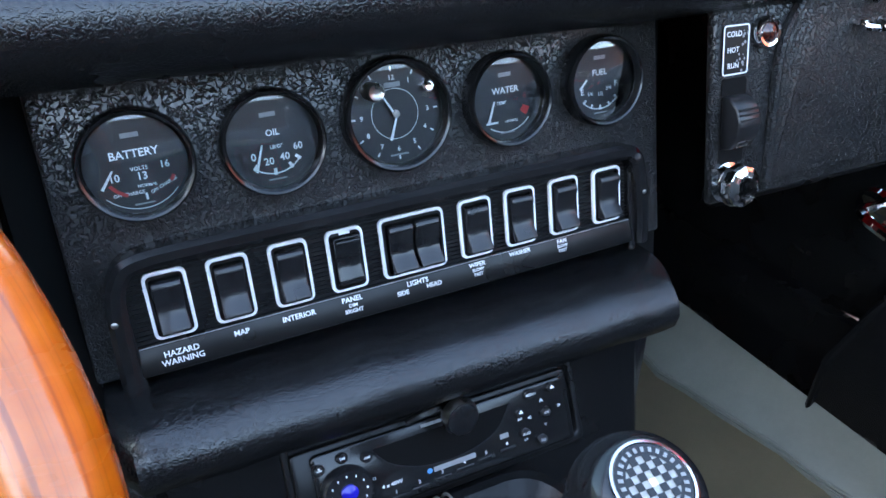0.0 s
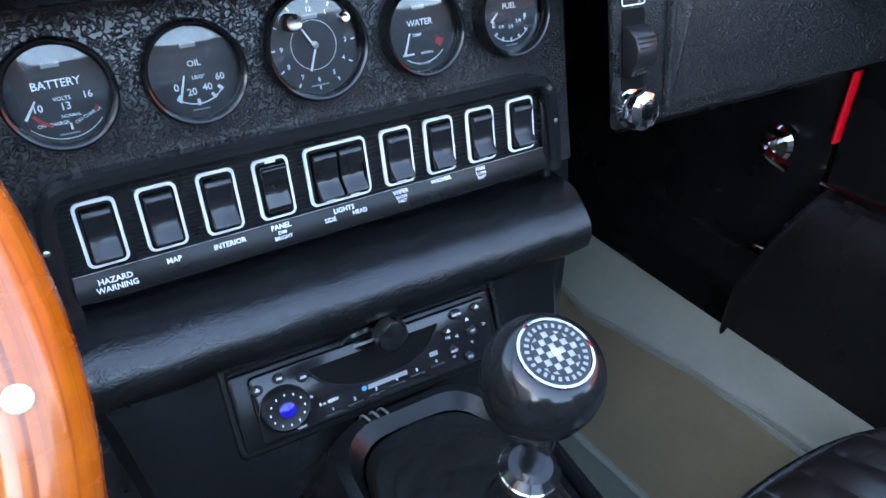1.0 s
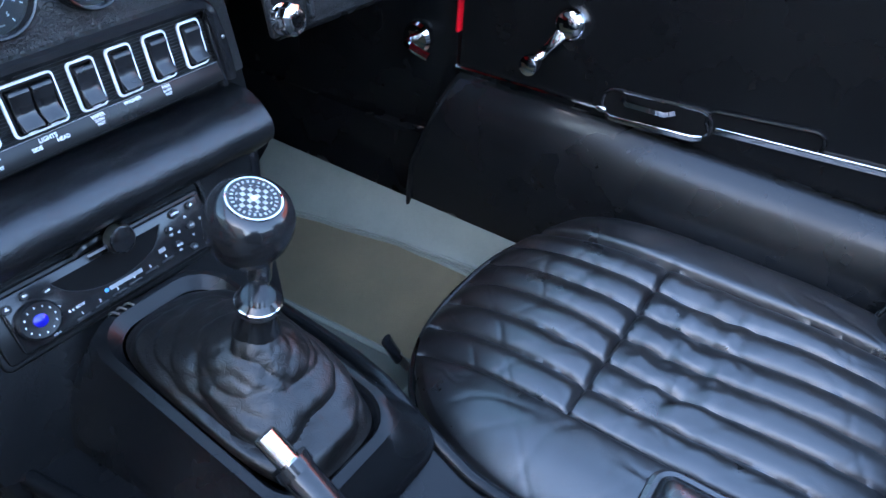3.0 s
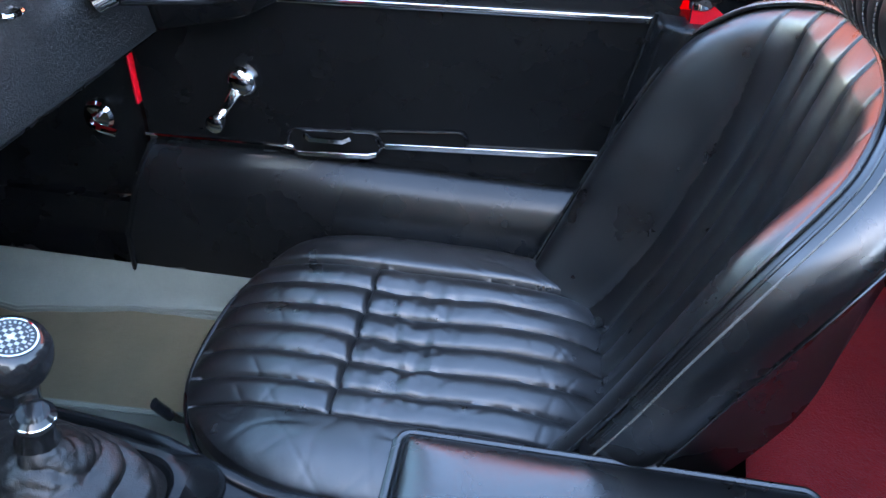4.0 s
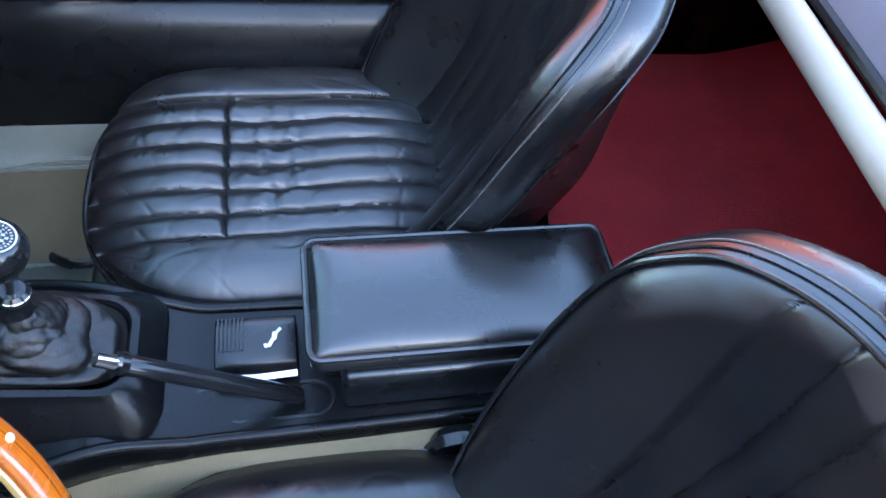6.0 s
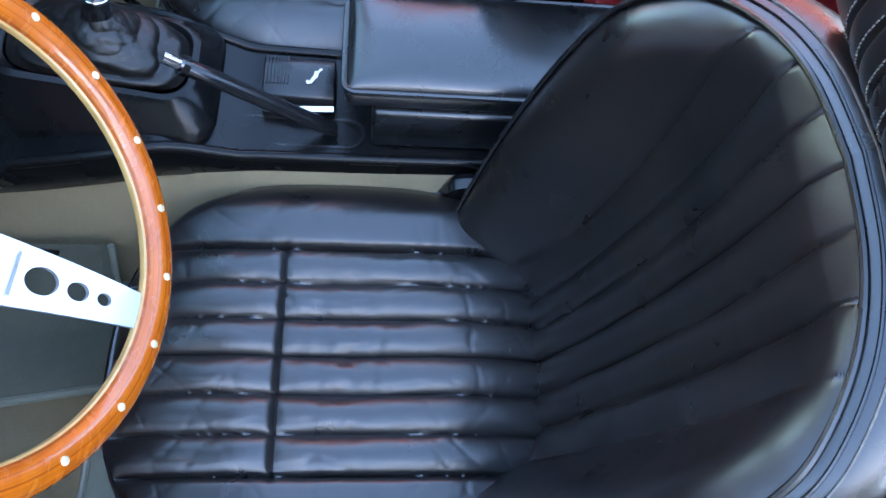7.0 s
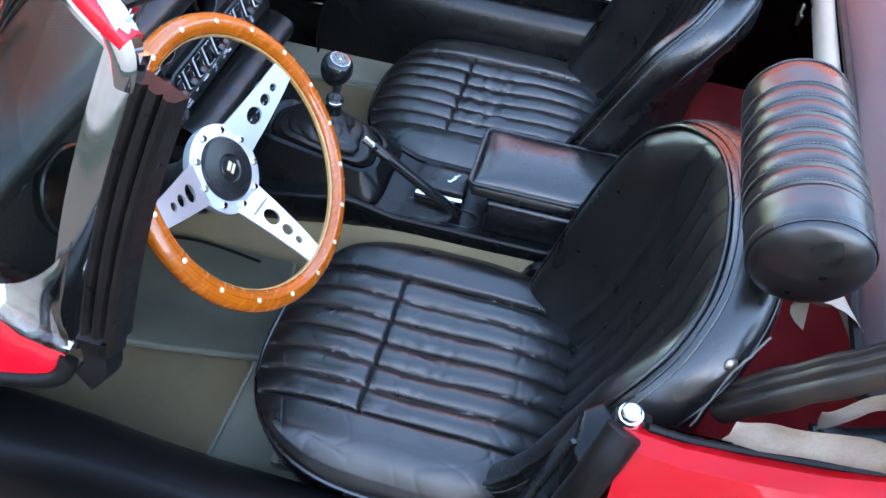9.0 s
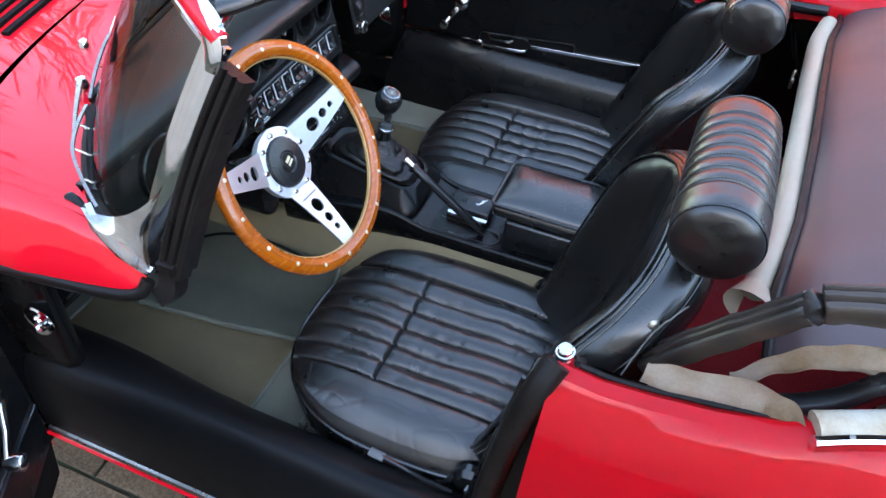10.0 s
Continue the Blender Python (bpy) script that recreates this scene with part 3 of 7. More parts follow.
# ---- floor, tunnel, bulkheads ----
floor_bm = box(-0.50, 0.50, -0.80, 0.30, 0.300, 0.328)
single("floor", floor_bm, GREEN_CARPET, "worn grey-green carpet on the car floor", "floor", kind="structure")
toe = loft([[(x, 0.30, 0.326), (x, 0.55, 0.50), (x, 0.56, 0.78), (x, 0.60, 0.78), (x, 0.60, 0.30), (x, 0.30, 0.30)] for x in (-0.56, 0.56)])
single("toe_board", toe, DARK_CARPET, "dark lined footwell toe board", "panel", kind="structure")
for side in (-1, 1):
    # footwell side panel with the post in front of the door
    rings = [[(side * 0.53, 0.56, z), (side * 0.535, 0.20, z), (side * 0.548, 0.085, z), (side * 0.560, 0.04, z), (side * 0.575, 0.012, z), (side * 0.592, 0.008, z), (side * 0.602, 0.03, z), (side * 0.606, 0.16, z), (side * 0.606, 0.56, z)] for z in (0.462, 0.52, 0.60, 0.78)]
    if side < 0:
        rings = [[(x, y + 0.040 * max(0.0, 1 - max(0.0, y) / 0.2), z) for x, y, z in r] for r in rings]
    post = thing("door_post", "black trimmed front door post with a bright catch", "post", group="front door posts")
    part("trim", loft(rings), VINYL_SOFT, post, bevel=0.006)
    bm = lathe([(0.0205, 0), (0.0215, 0.002), (0.018, 0.007), (0.008, 0.009)], 24) if side > 0 else lathe([(0.026, 0), (0.0265, 0.002), (0.024, 0.0045), (0.020, 0.0038), (0.010, 0.0045), (0.008, 0.008)], 32)
    cm = pose(side * (0.549 if side > 0 else 0.607), 0.064, 0.595 if side > 0 else 0.615) @ pose(0, 0, 0, 0, -90, 0)
    part("escutcheon", moved(bm, cm), CHROME, post, "round chrome catch plate")
    hx, hz = (0.543, 0.0) if side > 0 else (-0.608, 0.02)
    hook_pts = [(-0.609, 0.064, 0.612), (-0.617, 0.060, 0.608), (-0.619, 0.046, 0.608), (-0.616, 0.034, 0.618)]
    hook = smooth_path(hook_pts if side < 0 else [(hx, 0.062, 0.598 + hz), (hx - 0.023, 0.060, 0.600 + hz), (hx - 0.031, 0.045, 0.597 + hz), (hx - 0.029, 0.022, 0.590 + hz)], 5)
    part("hook", tube(hook, 0.0055, 8), CHROME, post)
for sd in (-1, 1):
    single("footwell_lining", box(min(sd * 0.53, sd * 0.546), max(sd * 0.53, sd * 0.546), 0.02, 0.57, 0.30, 0.47), VINYL_SOFT, "black lining of the footwell side", "panel", kind="structure")
    single("hinge_lining", box(min(sd * 0.607, sd * 0.668), max(sd * 0.607, sd * 0.668), 0.145, 0.16, 0.28, 0.655), VINYL_SOFT, "black lining below the door hinge", "panel", kind="structure")
    single("hinge_post", box(min(sd * 0.607, sd * 0.66), max(sd * 0.607, sd * 0.66), 0.145, 0.16, 0.657, 0.786), PAINT, "red painted hinge post in the door opening", "post", kind="structure", bevel=0.004)
single("red_door_edge", box(0.553, 0.60, 0.0055, 0.0105, 0.614, 0.80), PAINT, "narrow strip of red painted door edge", "trim", kind="structure", bevel=0.003)

TUN = [(-0.165, 0.322), (-0.125, 0.40), (-0.105, 0.46), (-0.085, 0.488), (0.085, 0.488), (0.105, 0.46), (0.125, 0.40), (0.165, 0.322)]
bm = loft([[(x * s, y, z) for x, z in TUN] for y, s in ((0.50, 1.3), (0.10, 1.22), (-0.05, 1.1), (-0.25, 0.92), (-0.5, 0.9), (-0.80, 0.9))])
single("transmission_tunnel", bm, KHAKI, "carpeted olive-beige transmission tunnel between the seats", "tunnel", kind="structure", bevel=0.004)

# side carpet roll beside the passenger's floor and driver's mat
rows = []
for k in range(25):
    y = 0.30 - 0.96 * k / 24
    xi = float(np.interp(y, [-0.66, -0.083, 0.044, 0.13, 0.19, 0.30], [0.470, 0.461, 0.444, 0.426, 0.416, 0.432])) + 0.002 * math.sin(y * 60)
    rows.append([(xi, y, 0.329), (xi + 0.001, y, 0.338), (xi + 0.012, y, 0.342), ((xi + 0.49) / 2 + 0.005, y, 0.356), (0.488, y, 0.376), (0.4935, y, 0.388), (0.4935, y, 0.329)])
edge_carpet = thing("carpet_edge", "folded grey-green carpet strip along the sill", "carpet")
part("strip", loft(rows), KHAKI_TRIM, edge_carpet)
part("welt", tube([V(r[1]) + V((0.003, 0, 0.003)) for r in rows], 0.0028, 6), KHAKI_TRIM, edge_carpet, "stitched welt")


def tunnel_carpet(side, xb, y0, y1, label):
    """A loose carpet lapped from the tunnel's flank over the mat, with a rolled edge."""
    tc = thing("tunnel_carpet", label, "carpet", group="tunnel side carpets")
    def fn(u, v):
        y = y0 + (y1 - y0) * v
        xe = float(np.interp(y, [p[0] for p in xb], [p[1] for p in xb]))
        x = xe + (0.150 - xe) * u
        z = 0.341 + 0.006 * math.sin(math.pi * min(1, u * 2)) + 0.075 * max(0, (u - 0.45) / 0.55) ** 2 + max(0, y - 0.27) * 0.7 * (1 - u)
        return (side * x, y, z + 0.0035 * noise.noise(V((x * 13, y * 9, 2 + side))) * min(1, 6 * u))
    bm = grid(fn, 24, 30)
    bmesh.ops.solidify(bm, geom=bm.faces[:], thickness=0.005)
    part("sheet", bm, GREEN_CARPET, tc)
    part("rolled_edge", tube([V(fn(0, k / 30)) - V((0, 0, 0.001)) for k in range(31)], 0.0055, 8), GREEN_CARPET, tc, "rolled carpet edge")
    part("rear_edge", tube([V(fn(k / 12, 0)) for k in range(13)], 0.0042, 8), GREEN_CARPET, tc)
    if side < 0:
        fold = smooth_path([fn(0.80, 0.68), fn(0.93, 0.55), fn(0.985, 0.36), fn(0.95, 0.12)], 6)
        part("seam", tube([p + V((0, 0, 0.004)) for p in fold], 0.0030, 6), DARK_CARPET, tc, "dark folded seam")
    return tc


tunnel_carpet(-1, [(-0.17, 0.300), (-0.01, 0.327), (0.12, 0.341), (0.32, 0.360)], -0.175, 0.32, "grey-green carpet lapped over the driver's mat")
tunnel_carpet(1, [(-0.17, 0.274), (0.07, 0.262), (0.32, 0.25)], -0.16, 0.32, "grey-green carpet lapped over the passenger's mat")


def mat_sheet(x0, x1, y0, y1, z, name, label):
    """A loose rubber-backed mat, slightly wavy, with a sewn edge."""
    mt = thing(name, label, "floor mat", group="front floor mats")
    def fn(u, v):
        x, y = x0 + (x1 - x0) * u, y0 + (y1 - y0) * v
        return (x, y, z + 0.003 + 0.003 * noise.noise(V((x * 9, y * 9, 3))) + max(0, y - 0.30) * 0.7)
    bm = grid(fn, 24, 24)
    bmesh.ops.solidify(bm, geom=bm.faces[:], thickness=0.005)
    part("sheet", bm, KHAKI, mt)
    edge = [fn(t / 20, 0) for t in range(21)] + [fn(1, t / 20) for t in range(1, 21)] + [fn(1 - t / 20, 1) for t in range(1, 21)] + [fn(0, 1 - t / 20) for t in range(1, 20)]
    part("binding", tube(edge, 0.0038, 6, closed=True), KHAKI_TRIM, mt, "stitched edge binding")
    return mt


mat_sheet(-0.492, -0.28, -0.163, 0.27, 0.331, "floor_mat", "olive driver's floor mat with stitched edges")
mat_sheet(0.22, 0.458, -0.15, 0.28, 0.331, "floor_mat", "olive passenger's floor mat with stitched edges")

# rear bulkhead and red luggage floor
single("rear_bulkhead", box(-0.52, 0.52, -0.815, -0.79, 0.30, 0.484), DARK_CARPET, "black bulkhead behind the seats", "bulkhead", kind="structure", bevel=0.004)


def rear_carpet(u, v):
    x = -0.53 + 1.06 * u
    y = -0.772 + (0.027 - 0.16 * max(0.0, abs(x) - 0.08) + 0.004 * math.sin(40 * x)) * (1 - v) - v * 0.55
    z = 0.500 - max(0, 0.06 - v) ** 2 * 4 + 0.22 * max(0, v - 0.55) ** 1.3 + 0.004 * noise.noise(V((x * 4, y * 4, 0)))
    return (x, y, z)


bm = grid(rear_carpet, 40, 30)
bmesh.ops.solidify(bm, geom=bm.faces[:], thickness=0.012)
single("luggage_carpet", bm, RED_CARPET, "faded dark red pile carpet on the luggage floor", "carpet", kind="structure")
single("rear_wall", box(-0.52, 0.52, -1.36, -1.33, 0.40, 0.86), RED_CARPET, "red carpeted wall behind the luggage floor", "wall", kind="structure")
for side in (-1, 1):
    bm = grid(lambda u, v: (side * (0.535 - 0.03 * math.sin(math.pi * v) - 0.02 * u), -0.67 - 0.68 * u, 0.40 + v * 0.44), 12, 8)
    bmesh.ops.solidify(bm, geom=bm.faces[:], thickness=0.006 * side)
    single("rear_side_trim", bm, VINYL_SOFT, "glossy black trim panel inside the rear wing", "trim", kind="structure")
    # rear door post
    bp = thing("rear_door_post", "black vinyl rear door post with worn piping", "post", group="rear door posts", at=(-0.008 * side, 0.005, 0.0))
    rings = [[(side * (0.505 + dx), -0.668 + dy + 0.145 * (0.85 - z) * (1 if dy > 0 else 0), z) for dx, dy in ((0, 0), (0.015, 0.012), (0.06, 0.016), (0.095 - 0.02 * (z > 0.75), 0.006), (0.10 - 0.02 * (z > 0.75), -0.06), (0, -0.06))] for z in (0.40, 0.50, 0.62, 0.72, 0.78, 0.80)]
    part("trim", loft(rings), VINYL_SOFT, bp, bevel=0.004)
    part("seal", tube(smooth_path([(side * 0.600, -0.630, 0.46), (side * 0.606, -0.634, 0.60), (side * 0.604, -0.648, 0.74), (side * 0.592, -0.662, 0.82), (side * 0.566, -0.676, 0.856)], 6), 0.016, 12), RUBBER, bp, "thick black rubber door seal")
    part("piping", tube(smooth_path([(side * 0.560, -0.595, 0.46), (side * 0.562, -0.620, 0.64), (side * 0.556, -0.644, 0.80)], 5), 0.003, 6), LEATHER_SIDE, bp)
    bm = lathe([(0.0125, -0.03), (0.0120, 0.010), (0.0105, 0.014), (0.0090, 0.0145), (0.0085, 0.019), (0.007, 0.0205)], 24)
    part("peg", moved(bm, pose(side * 0.547, -0.682, 0.843) @ pose(0, 0, 0, -8, 6 * side, 0)), CHROME, bp, "chrome hood socket peg")
    part("peg_base", moved(box(-0.015, 0.015, -0.018, 0.015, -0.014, 0.003), pose(side * 0.547, -0.685, 0.836)), RUBBER, bp, bevel=0.003)

# rubber seal on the scuttle's lip
for side in (-1, 1):
    pts = smooth_path([(side * 0.600, -0.170, 0.812), (side * 0.613, -0.160, 0.796), (side * 0.622, -0.11, 0.787), (side * 0.636, 0.0, 0.785), (side * 0.650, 0.14, 0.785)], 6)
    part("door_seal", moved(tube(pts, 0.009, 10), pose(*FRONT)), RUBBER, car, "black rubber seal along the scuttle")

# ---- windscreen ----
screen = thing("windscreen", "curved windscreen with chrome pillars and black rubber seals", "windscreen", at=FRONT)
b0, t0 = base_line, top_line
bm = loft([[V(a).lerp(V(b), k / 8) + V((0, 0.018 * math.sin(math.pi * k / 8), 0)) for k in range(9)] for a, b in zip(b0, t0)], False, False)
glass = part("glass", bm, SCREEN, screen, "clear curved glass")
glass.visible_shadow = False
part("header", tube([p + V((0, -0.004, 0.004)) for p in t0], 0.011, 10), PAINT, screen, "red painted top rail")
part("header_trim", tube([p + V((0, 0.006, -0.010)) for p in t0], 0.0055, 8), CHROME, screen)
part("base_seal", tube([p + V((0, 0.002, 0.002)) for p in b0], 0.0085, 8), RUBBER, screen)
for side in (-1, 1):
    lo, hi = V((side * 0.586, -0.160, 0.818)), V((side * 0.490, -0.247, 1.098))
    out = V((side, 0.0, 0.35)).normalized()
    path = [lo.lerp(hi, t / 10) + V((0, 0.010 * math.sin(math.pi * t / 10), 0)) for t in range(11)]
    sec = [(-0.016, -0.004), (-0.014, 0.004), (0.0, 0.007), (0.014, 0.004), (0.016, -0.004)]
    part("pillar", sweep(path, sec, up=out), CHROME, screen, "polished chrome pillar strip")
    part("pillar_foot", sweep([V((side * 0.575, -0.075, 0.876)), V((side * 0.592, -0.10, 0.866)), V((side * 0.599, -0.135, 0.842)), V((side * 0.594, -0.168, 0.818))], [(-0.008, -0.003), (-0.004, 0.003), (0.004, 0.003), (0.008, -0.003)], up=out), CHROME, screen)
    # flared chrome foot that rounds the glass's lower corner
    rim = smooth_path([(side * 0.575, -0.075, 0.876), (side * 0.592, -0.10, 0.866), (side * 0.599, -0.135, 0.842), (side * 0.594, -0.168, 0.818), path[1], path[2], path[4]], 5)
    a, c = rim[0], rim[-1]
    mid = V((side * 0.580, -0.140, 0.862))
    lip = [a.lerp(mid, k).lerp(mid.lerp(c, k), k) for k in (i / (len(rim) - 1) for i in range(len(rim)))]
    flare = grid(lambda u, v: rim[round(u * (len(rim) - 1))].lerp(lip[round(u * (len(rim) - 1))], v) + out * (0.004 + 0.004 * math.sin(math.pi * v)), len(rim) - 1, 6)
    bmesh.ops.solidify(flare, geom=flare.faces[:], thickness=0.002)
    part("pillar_flare", flare, CHROME, screen, "flared chrome foot of the pillar")
    back = [p + V((-side * 0.006, -0.030, -0.002)) for p in path[:10]]
    seal = sweep(back, [(-0.017, -0.012), (-0.020, 0.000), (-0.017, 0.009), (-0.012, 0.012), (-0.008, 0.0105), (-0.0055, 0.005), (-0.003, 0.0105), (0.002, 0.012), (0.005, 0.011), (0.007, 0.0055), (0.0095, 0.0105), (0.014, 0.012), (0.018, 0.008), (0.020, -0.010)], up=out)
    part("pillar_seal", seal, RUBBER, screen, "worn black rubber pillar seal")
    inner = [p + V((-side * 0.024, -0.022, -0.006)) for p in path[:9]]
    part("pillar_inner", sweep(inner, [(-0.022, -0.014), (-0.024, 0.008), (0.02, 0.010), (0.022, -0.012)], up=out), RUBBER, screen)
    part("seal_foot", sweep(smooth_path([back[0] + V((0, 0, 0.02)), back[0], back[0] + V((side * 0.010, -0.002, -0.018)), back[0] + V((side * 0.018, 0.010, -0.030))], 4), [(-0.014, -0.012), (-0.012, 0.010), (0.012, 0.010), (0.014, -0.012)], up=out), RUBBER, screen)
    part("top_corner", sweep(smooth_path([(side * 0.470, -0.205, 1.128), (side * 0.484, -0.232, 1.114), (side * 0.496, -0.246, 1.092), (side * 0.504, -0.243, 1.068)], 5), [(-0.016, -0.007), (-0.014, 0.004), (-0.006, 0.0085), (0.006, 0.0085), (0.014, 0.004), (0.016, -0.007)], up=out, scales=[0.55 + 0.25 * math.sin(math.pi * k / 15) for k in range(16)]), CHROME, screen, "chrome corner cap")

# ---- seats ----
FLUTE = 0.040
# half outline of the backrest's piped edge: (half width, height along the back, depth)
EDGE = [(0.150, -0.040, 0.000), (0.166, 0.000, 0.000), (0.190, 0.080, 0.000), (0.203, 0.170, 0.002), (0.205, 0.260, 0.004), (0.199, 0.333, 0.000), (0.180, 0.378, -0.014), (0.157, 0.405, -0.026), (0.112, 0.4310, -0.039), (0.060, 0.4470, -0.044), (0.0, 0.453, -0.045)]


def ramp(x):
    x = min(1.0, max(0.0, x))
    return x * x * (3 - 2 * x)


def seat(name, label, at, lean_deg, roll_h, roll_d, seed):
    """A bucket seat: pleated cushion, dished fluted backrest in a flared shell, head roll."""
    st = thing(name, label, "car seat", group="pair of bucket seats", at=at)
    cy, hw, hl = -0.449, 0.218, 0.235
    yt = -0.385

    def half_width(v):
        a = abs(v)
        p = 2.5 if v > 0 else 3.2
        return hw * (1 - a ** p) ** (1 / p) if a < 1 else 0.0

    def top(x, y, r):
        z = 0.462 + 0.046 * (1 - min(1, r) ** 3.2) ** 0.6
        ax = abs(x)
        mid = 1 / (1 + math.exp((ax - 0.1215) / 0.003))
        fade = min(1, max(0, (1 - r) / 0.07))
        d = abs((x / FLUTE + 0.5) % 1.0 - 0.5) * FLUTE
        dt = abs(y - yt)
        wander = 0.15 * noise.noise(V((x * 30, y * 18, seed)))
        puff = 1 - (1 - d / (FLUTE / 2)) ** 2.2 + wander
        puff *= 1 - 0.45 * math.exp(-dt / 0.010)
        z += mid * fade * (0.0085 * puff - 0.0085 - 0.0020 * math.exp(-((d / 0.0016) ** 2)))
        z -= 0.0045 * math.exp(-(((ax - 3 * FLUTE) / 0.0026) ** 2)) * fade
        z -= 0.0045 * math.exp(-((dt / 0.0022) ** 2)) * mid * fade
        z += 0.010 * (1 - mid) * fade * math.exp(-(((ax - 0.165) / 0.035) ** 2))
        # sat-in hollow, gathers beside the cross seam, soft long folds
        dent = math.exp(-((x / 0.11) ** 2 + ((y - cy - 0.01) / 0.10) ** 2))
        z -= 0.013 * dent
        q = V((x + seed, y, 0.3))
        gather = math.exp(-((x / 0.12) ** 2 + ((y + 0.445) / 0.055) ** 2)) * (1.0 if seed else 0.45)
        z += 0.0036 * gather * noise.noise(V((q.x * 36, q.y * 60, 4))) * mid
        z += 0.0020 * gather * noise.noise(V((q.x * 90, q.y * 95, 9))) * mid
        for a, b, c in ((14, 11, 1), (-12, 15, 6)):
            f = abs(noise.noise(V((q.x * a + q.y * b, (q.y * a - q.x * b) * 0.45, c))))
            z -= 0.0005 * math.exp(-((f / 0.035) ** 2)) * fade
        z += 0.0010 * noise.noise(V((q.x * 40, q.y * 24, 2))) * fade
        return z

    def fn(u, v):
        w = math.sin((v - 0.5) * math.pi)
        y = cy + hl * w
        h = half_width(max(-0.9995, min(0.9995, w)))
        s = math.sin((u - 0.5) * math.pi * 0.94) / math.sin(0.47 * math.pi)
        x = h * s
        n = 3.0
        r = (abs(x / hw) ** n + abs(w) ** n) ** (1 / n)
        r = max(r, abs(s) ** 6 * 0.999)
        return (x, y, top(x, y, r))

    part("cushion_top", grid(fn, 270, 230), LEATHER, st, "creased pleated leather cushion")
    ring = []
    for k in range(72):
        a = 2 * math.pi * k / 72
        c, s = math.cos(a), math.sin(a)
        p = 2.5 if s > 0 else 3.2
        rr = (abs(c) ** p + abs(s) ** p) ** (-1 / p)
        ring.append((hw * c * rr, cy + hl * s * rr))
    wall = []
    for z, k in ((0.463, 1.0), (0.452, 1.012), (0.425, 1.010), (0.400, 0.99), (0.380, 0.955), (0.362, 0.93)):
        wall.append([(x * k, cy + (y - cy) * k, z) for x, y in ring])
    part("cushion_side", loft(wall, True, True), LEATHER_SIDE, st)
    part("cushion_piping", tube([(x * 1.006, cy + (y - cy) * 1.006, 0.4625) for x, y in ring], 0.0042, 8, closed=True), LEATHER_SIDE, st, "black piped edge")
    base = part("seat_base", box(-0.16, 0.16, cy - 0.17, cy + 0.17, 0.334, 0.372), PLASTIC, st, bevel=0.006)
    for s in (-1, 1):
        part("slide_rail", box(s * 0.15 - 0.012, s * 0.15 + 0.012, cy - 0.20, cy + 0.19, 0.328, 0.345), STEEL, base)

    # backrest frame: x across, y depth towards the front, z height along the lean
    back = Matrix.Translation((0, -0.571, 0.48)) @ Matrix.Rotation(radians(lean_deg), 4, "X")
    half = smooth_path([(w, d, h) for w, h, d in EDGE], 8)
    hh, ww, dd = [p.z for p in half], [p.x for p in half], [p.y for p in half]
    up = [(p.x, p.z) for p in half if p.z > 0.26][::-1]
    H = 0.453

    def bf(u, v):
        h = -0.035 + (H + 0.0345) * math.sin(v * math.pi / 2)
        w = max(float(np.interp(h, hh, ww)), 0.004)
        s = math.sin((u - 0.5) * math.pi * 0.90) / math.sin(0.45 * math.pi)
        x = w * s
        k = abs(s)
        pip = float(np.interp(h, hh, dd))
        mid = float(np.interp(h, [-0.04, 0.05, 0.15, 0.25, 0.33, 0.42, H], [-0.078, -0.086, -0.086, -0.078, -0.066, -0.047, -0.045]))
        top_h = float(np.interp(abs(x), [p[0] for p in up], [p[1] for p in up])) if h > 0.26 else 1.0
        rim = max(0.0, min(w - abs(x), (top_h - h) * 1.0))
        y = mid + (pip - mid) * ramp((k - 0.40) / 0.60) ** 1.15
        y += 0.013 * math.exp(-(((k - 0.80) / 0.15) ** 2)) * ramp((0.41 - h) / 0.10)
        y -= 0.007 * max(0.0, 1 - rim / 0.045) ** 2 - 0.0035
        fade = ramp(rim / 0.050) * (0.36 + 0.64 * ramp((top_h - h) / 0.13))
        F = FLUTE * (0.88 + 0.12 * ramp(h / 0.43))
        d = abs((x / F + 0.5) % 1.0 - 0.5) * F
        inside = 1 / (1 + math.exp((abs(x) - 3 * F - 0.001) / 0.0012))
        y += inside * fade * (0.0066 * (1 - (1 - d / (F / 2)) ** 2.0) - 0.0052)
        y -= inside * min(1, rim / 0.006) * 0.0022 * math.exp(-((d / 0.0015) ** 2))
        y += fade * 0.0012 * noise.noise(V((x * 20, h * 14, 4 + seed)))
        return back @ V((x, y, h))

    part("backrest_front", grid(bf, 220, 170), LEATHER, st, "pleated leather backrest with worn flutes")
    loop = [V((-p.x, p.y, p.z)) for p in half] + [p.copy() for p in half[-2::-1]]
    normal = []
    for i in range(len(loop)):
        t = loop[min(i + 1, len(loop) - 1)] - loop[max(i - 1, 0)]
        normal.append(V((-t.z, 0, t.x)).normalized())

    def off(i, outward, depth):
        high = ramp((loop[i].z - 0.22) / 0.18)
        flare = 0.60 + 0.40 * high
        if depth < -0.07:
            depth *= 1.35 - 0.45 * high
        return back @ (loop[i] + normal[i] * outward * flare + V((0, depth, 0)))

    n = len(loop)
    rings = [[off(i, o, d) for i in range(n)] for o, d in ((0, 0.0), (0.008, -0.004), (0.017, -0.016), (0.022, -0.030), (0.021, -0.043), (0.015, -0.053), (0.0, -0.066), (-0.03, -0.090))]
    shell = loft(rings, True, False)
    shell.verts.ensure_lookup_table()
    shell.faces.new(shell.verts[-n:])
    part("backrest_shell", shell, LEATHER_SIDE, st, "smooth black shell trim")
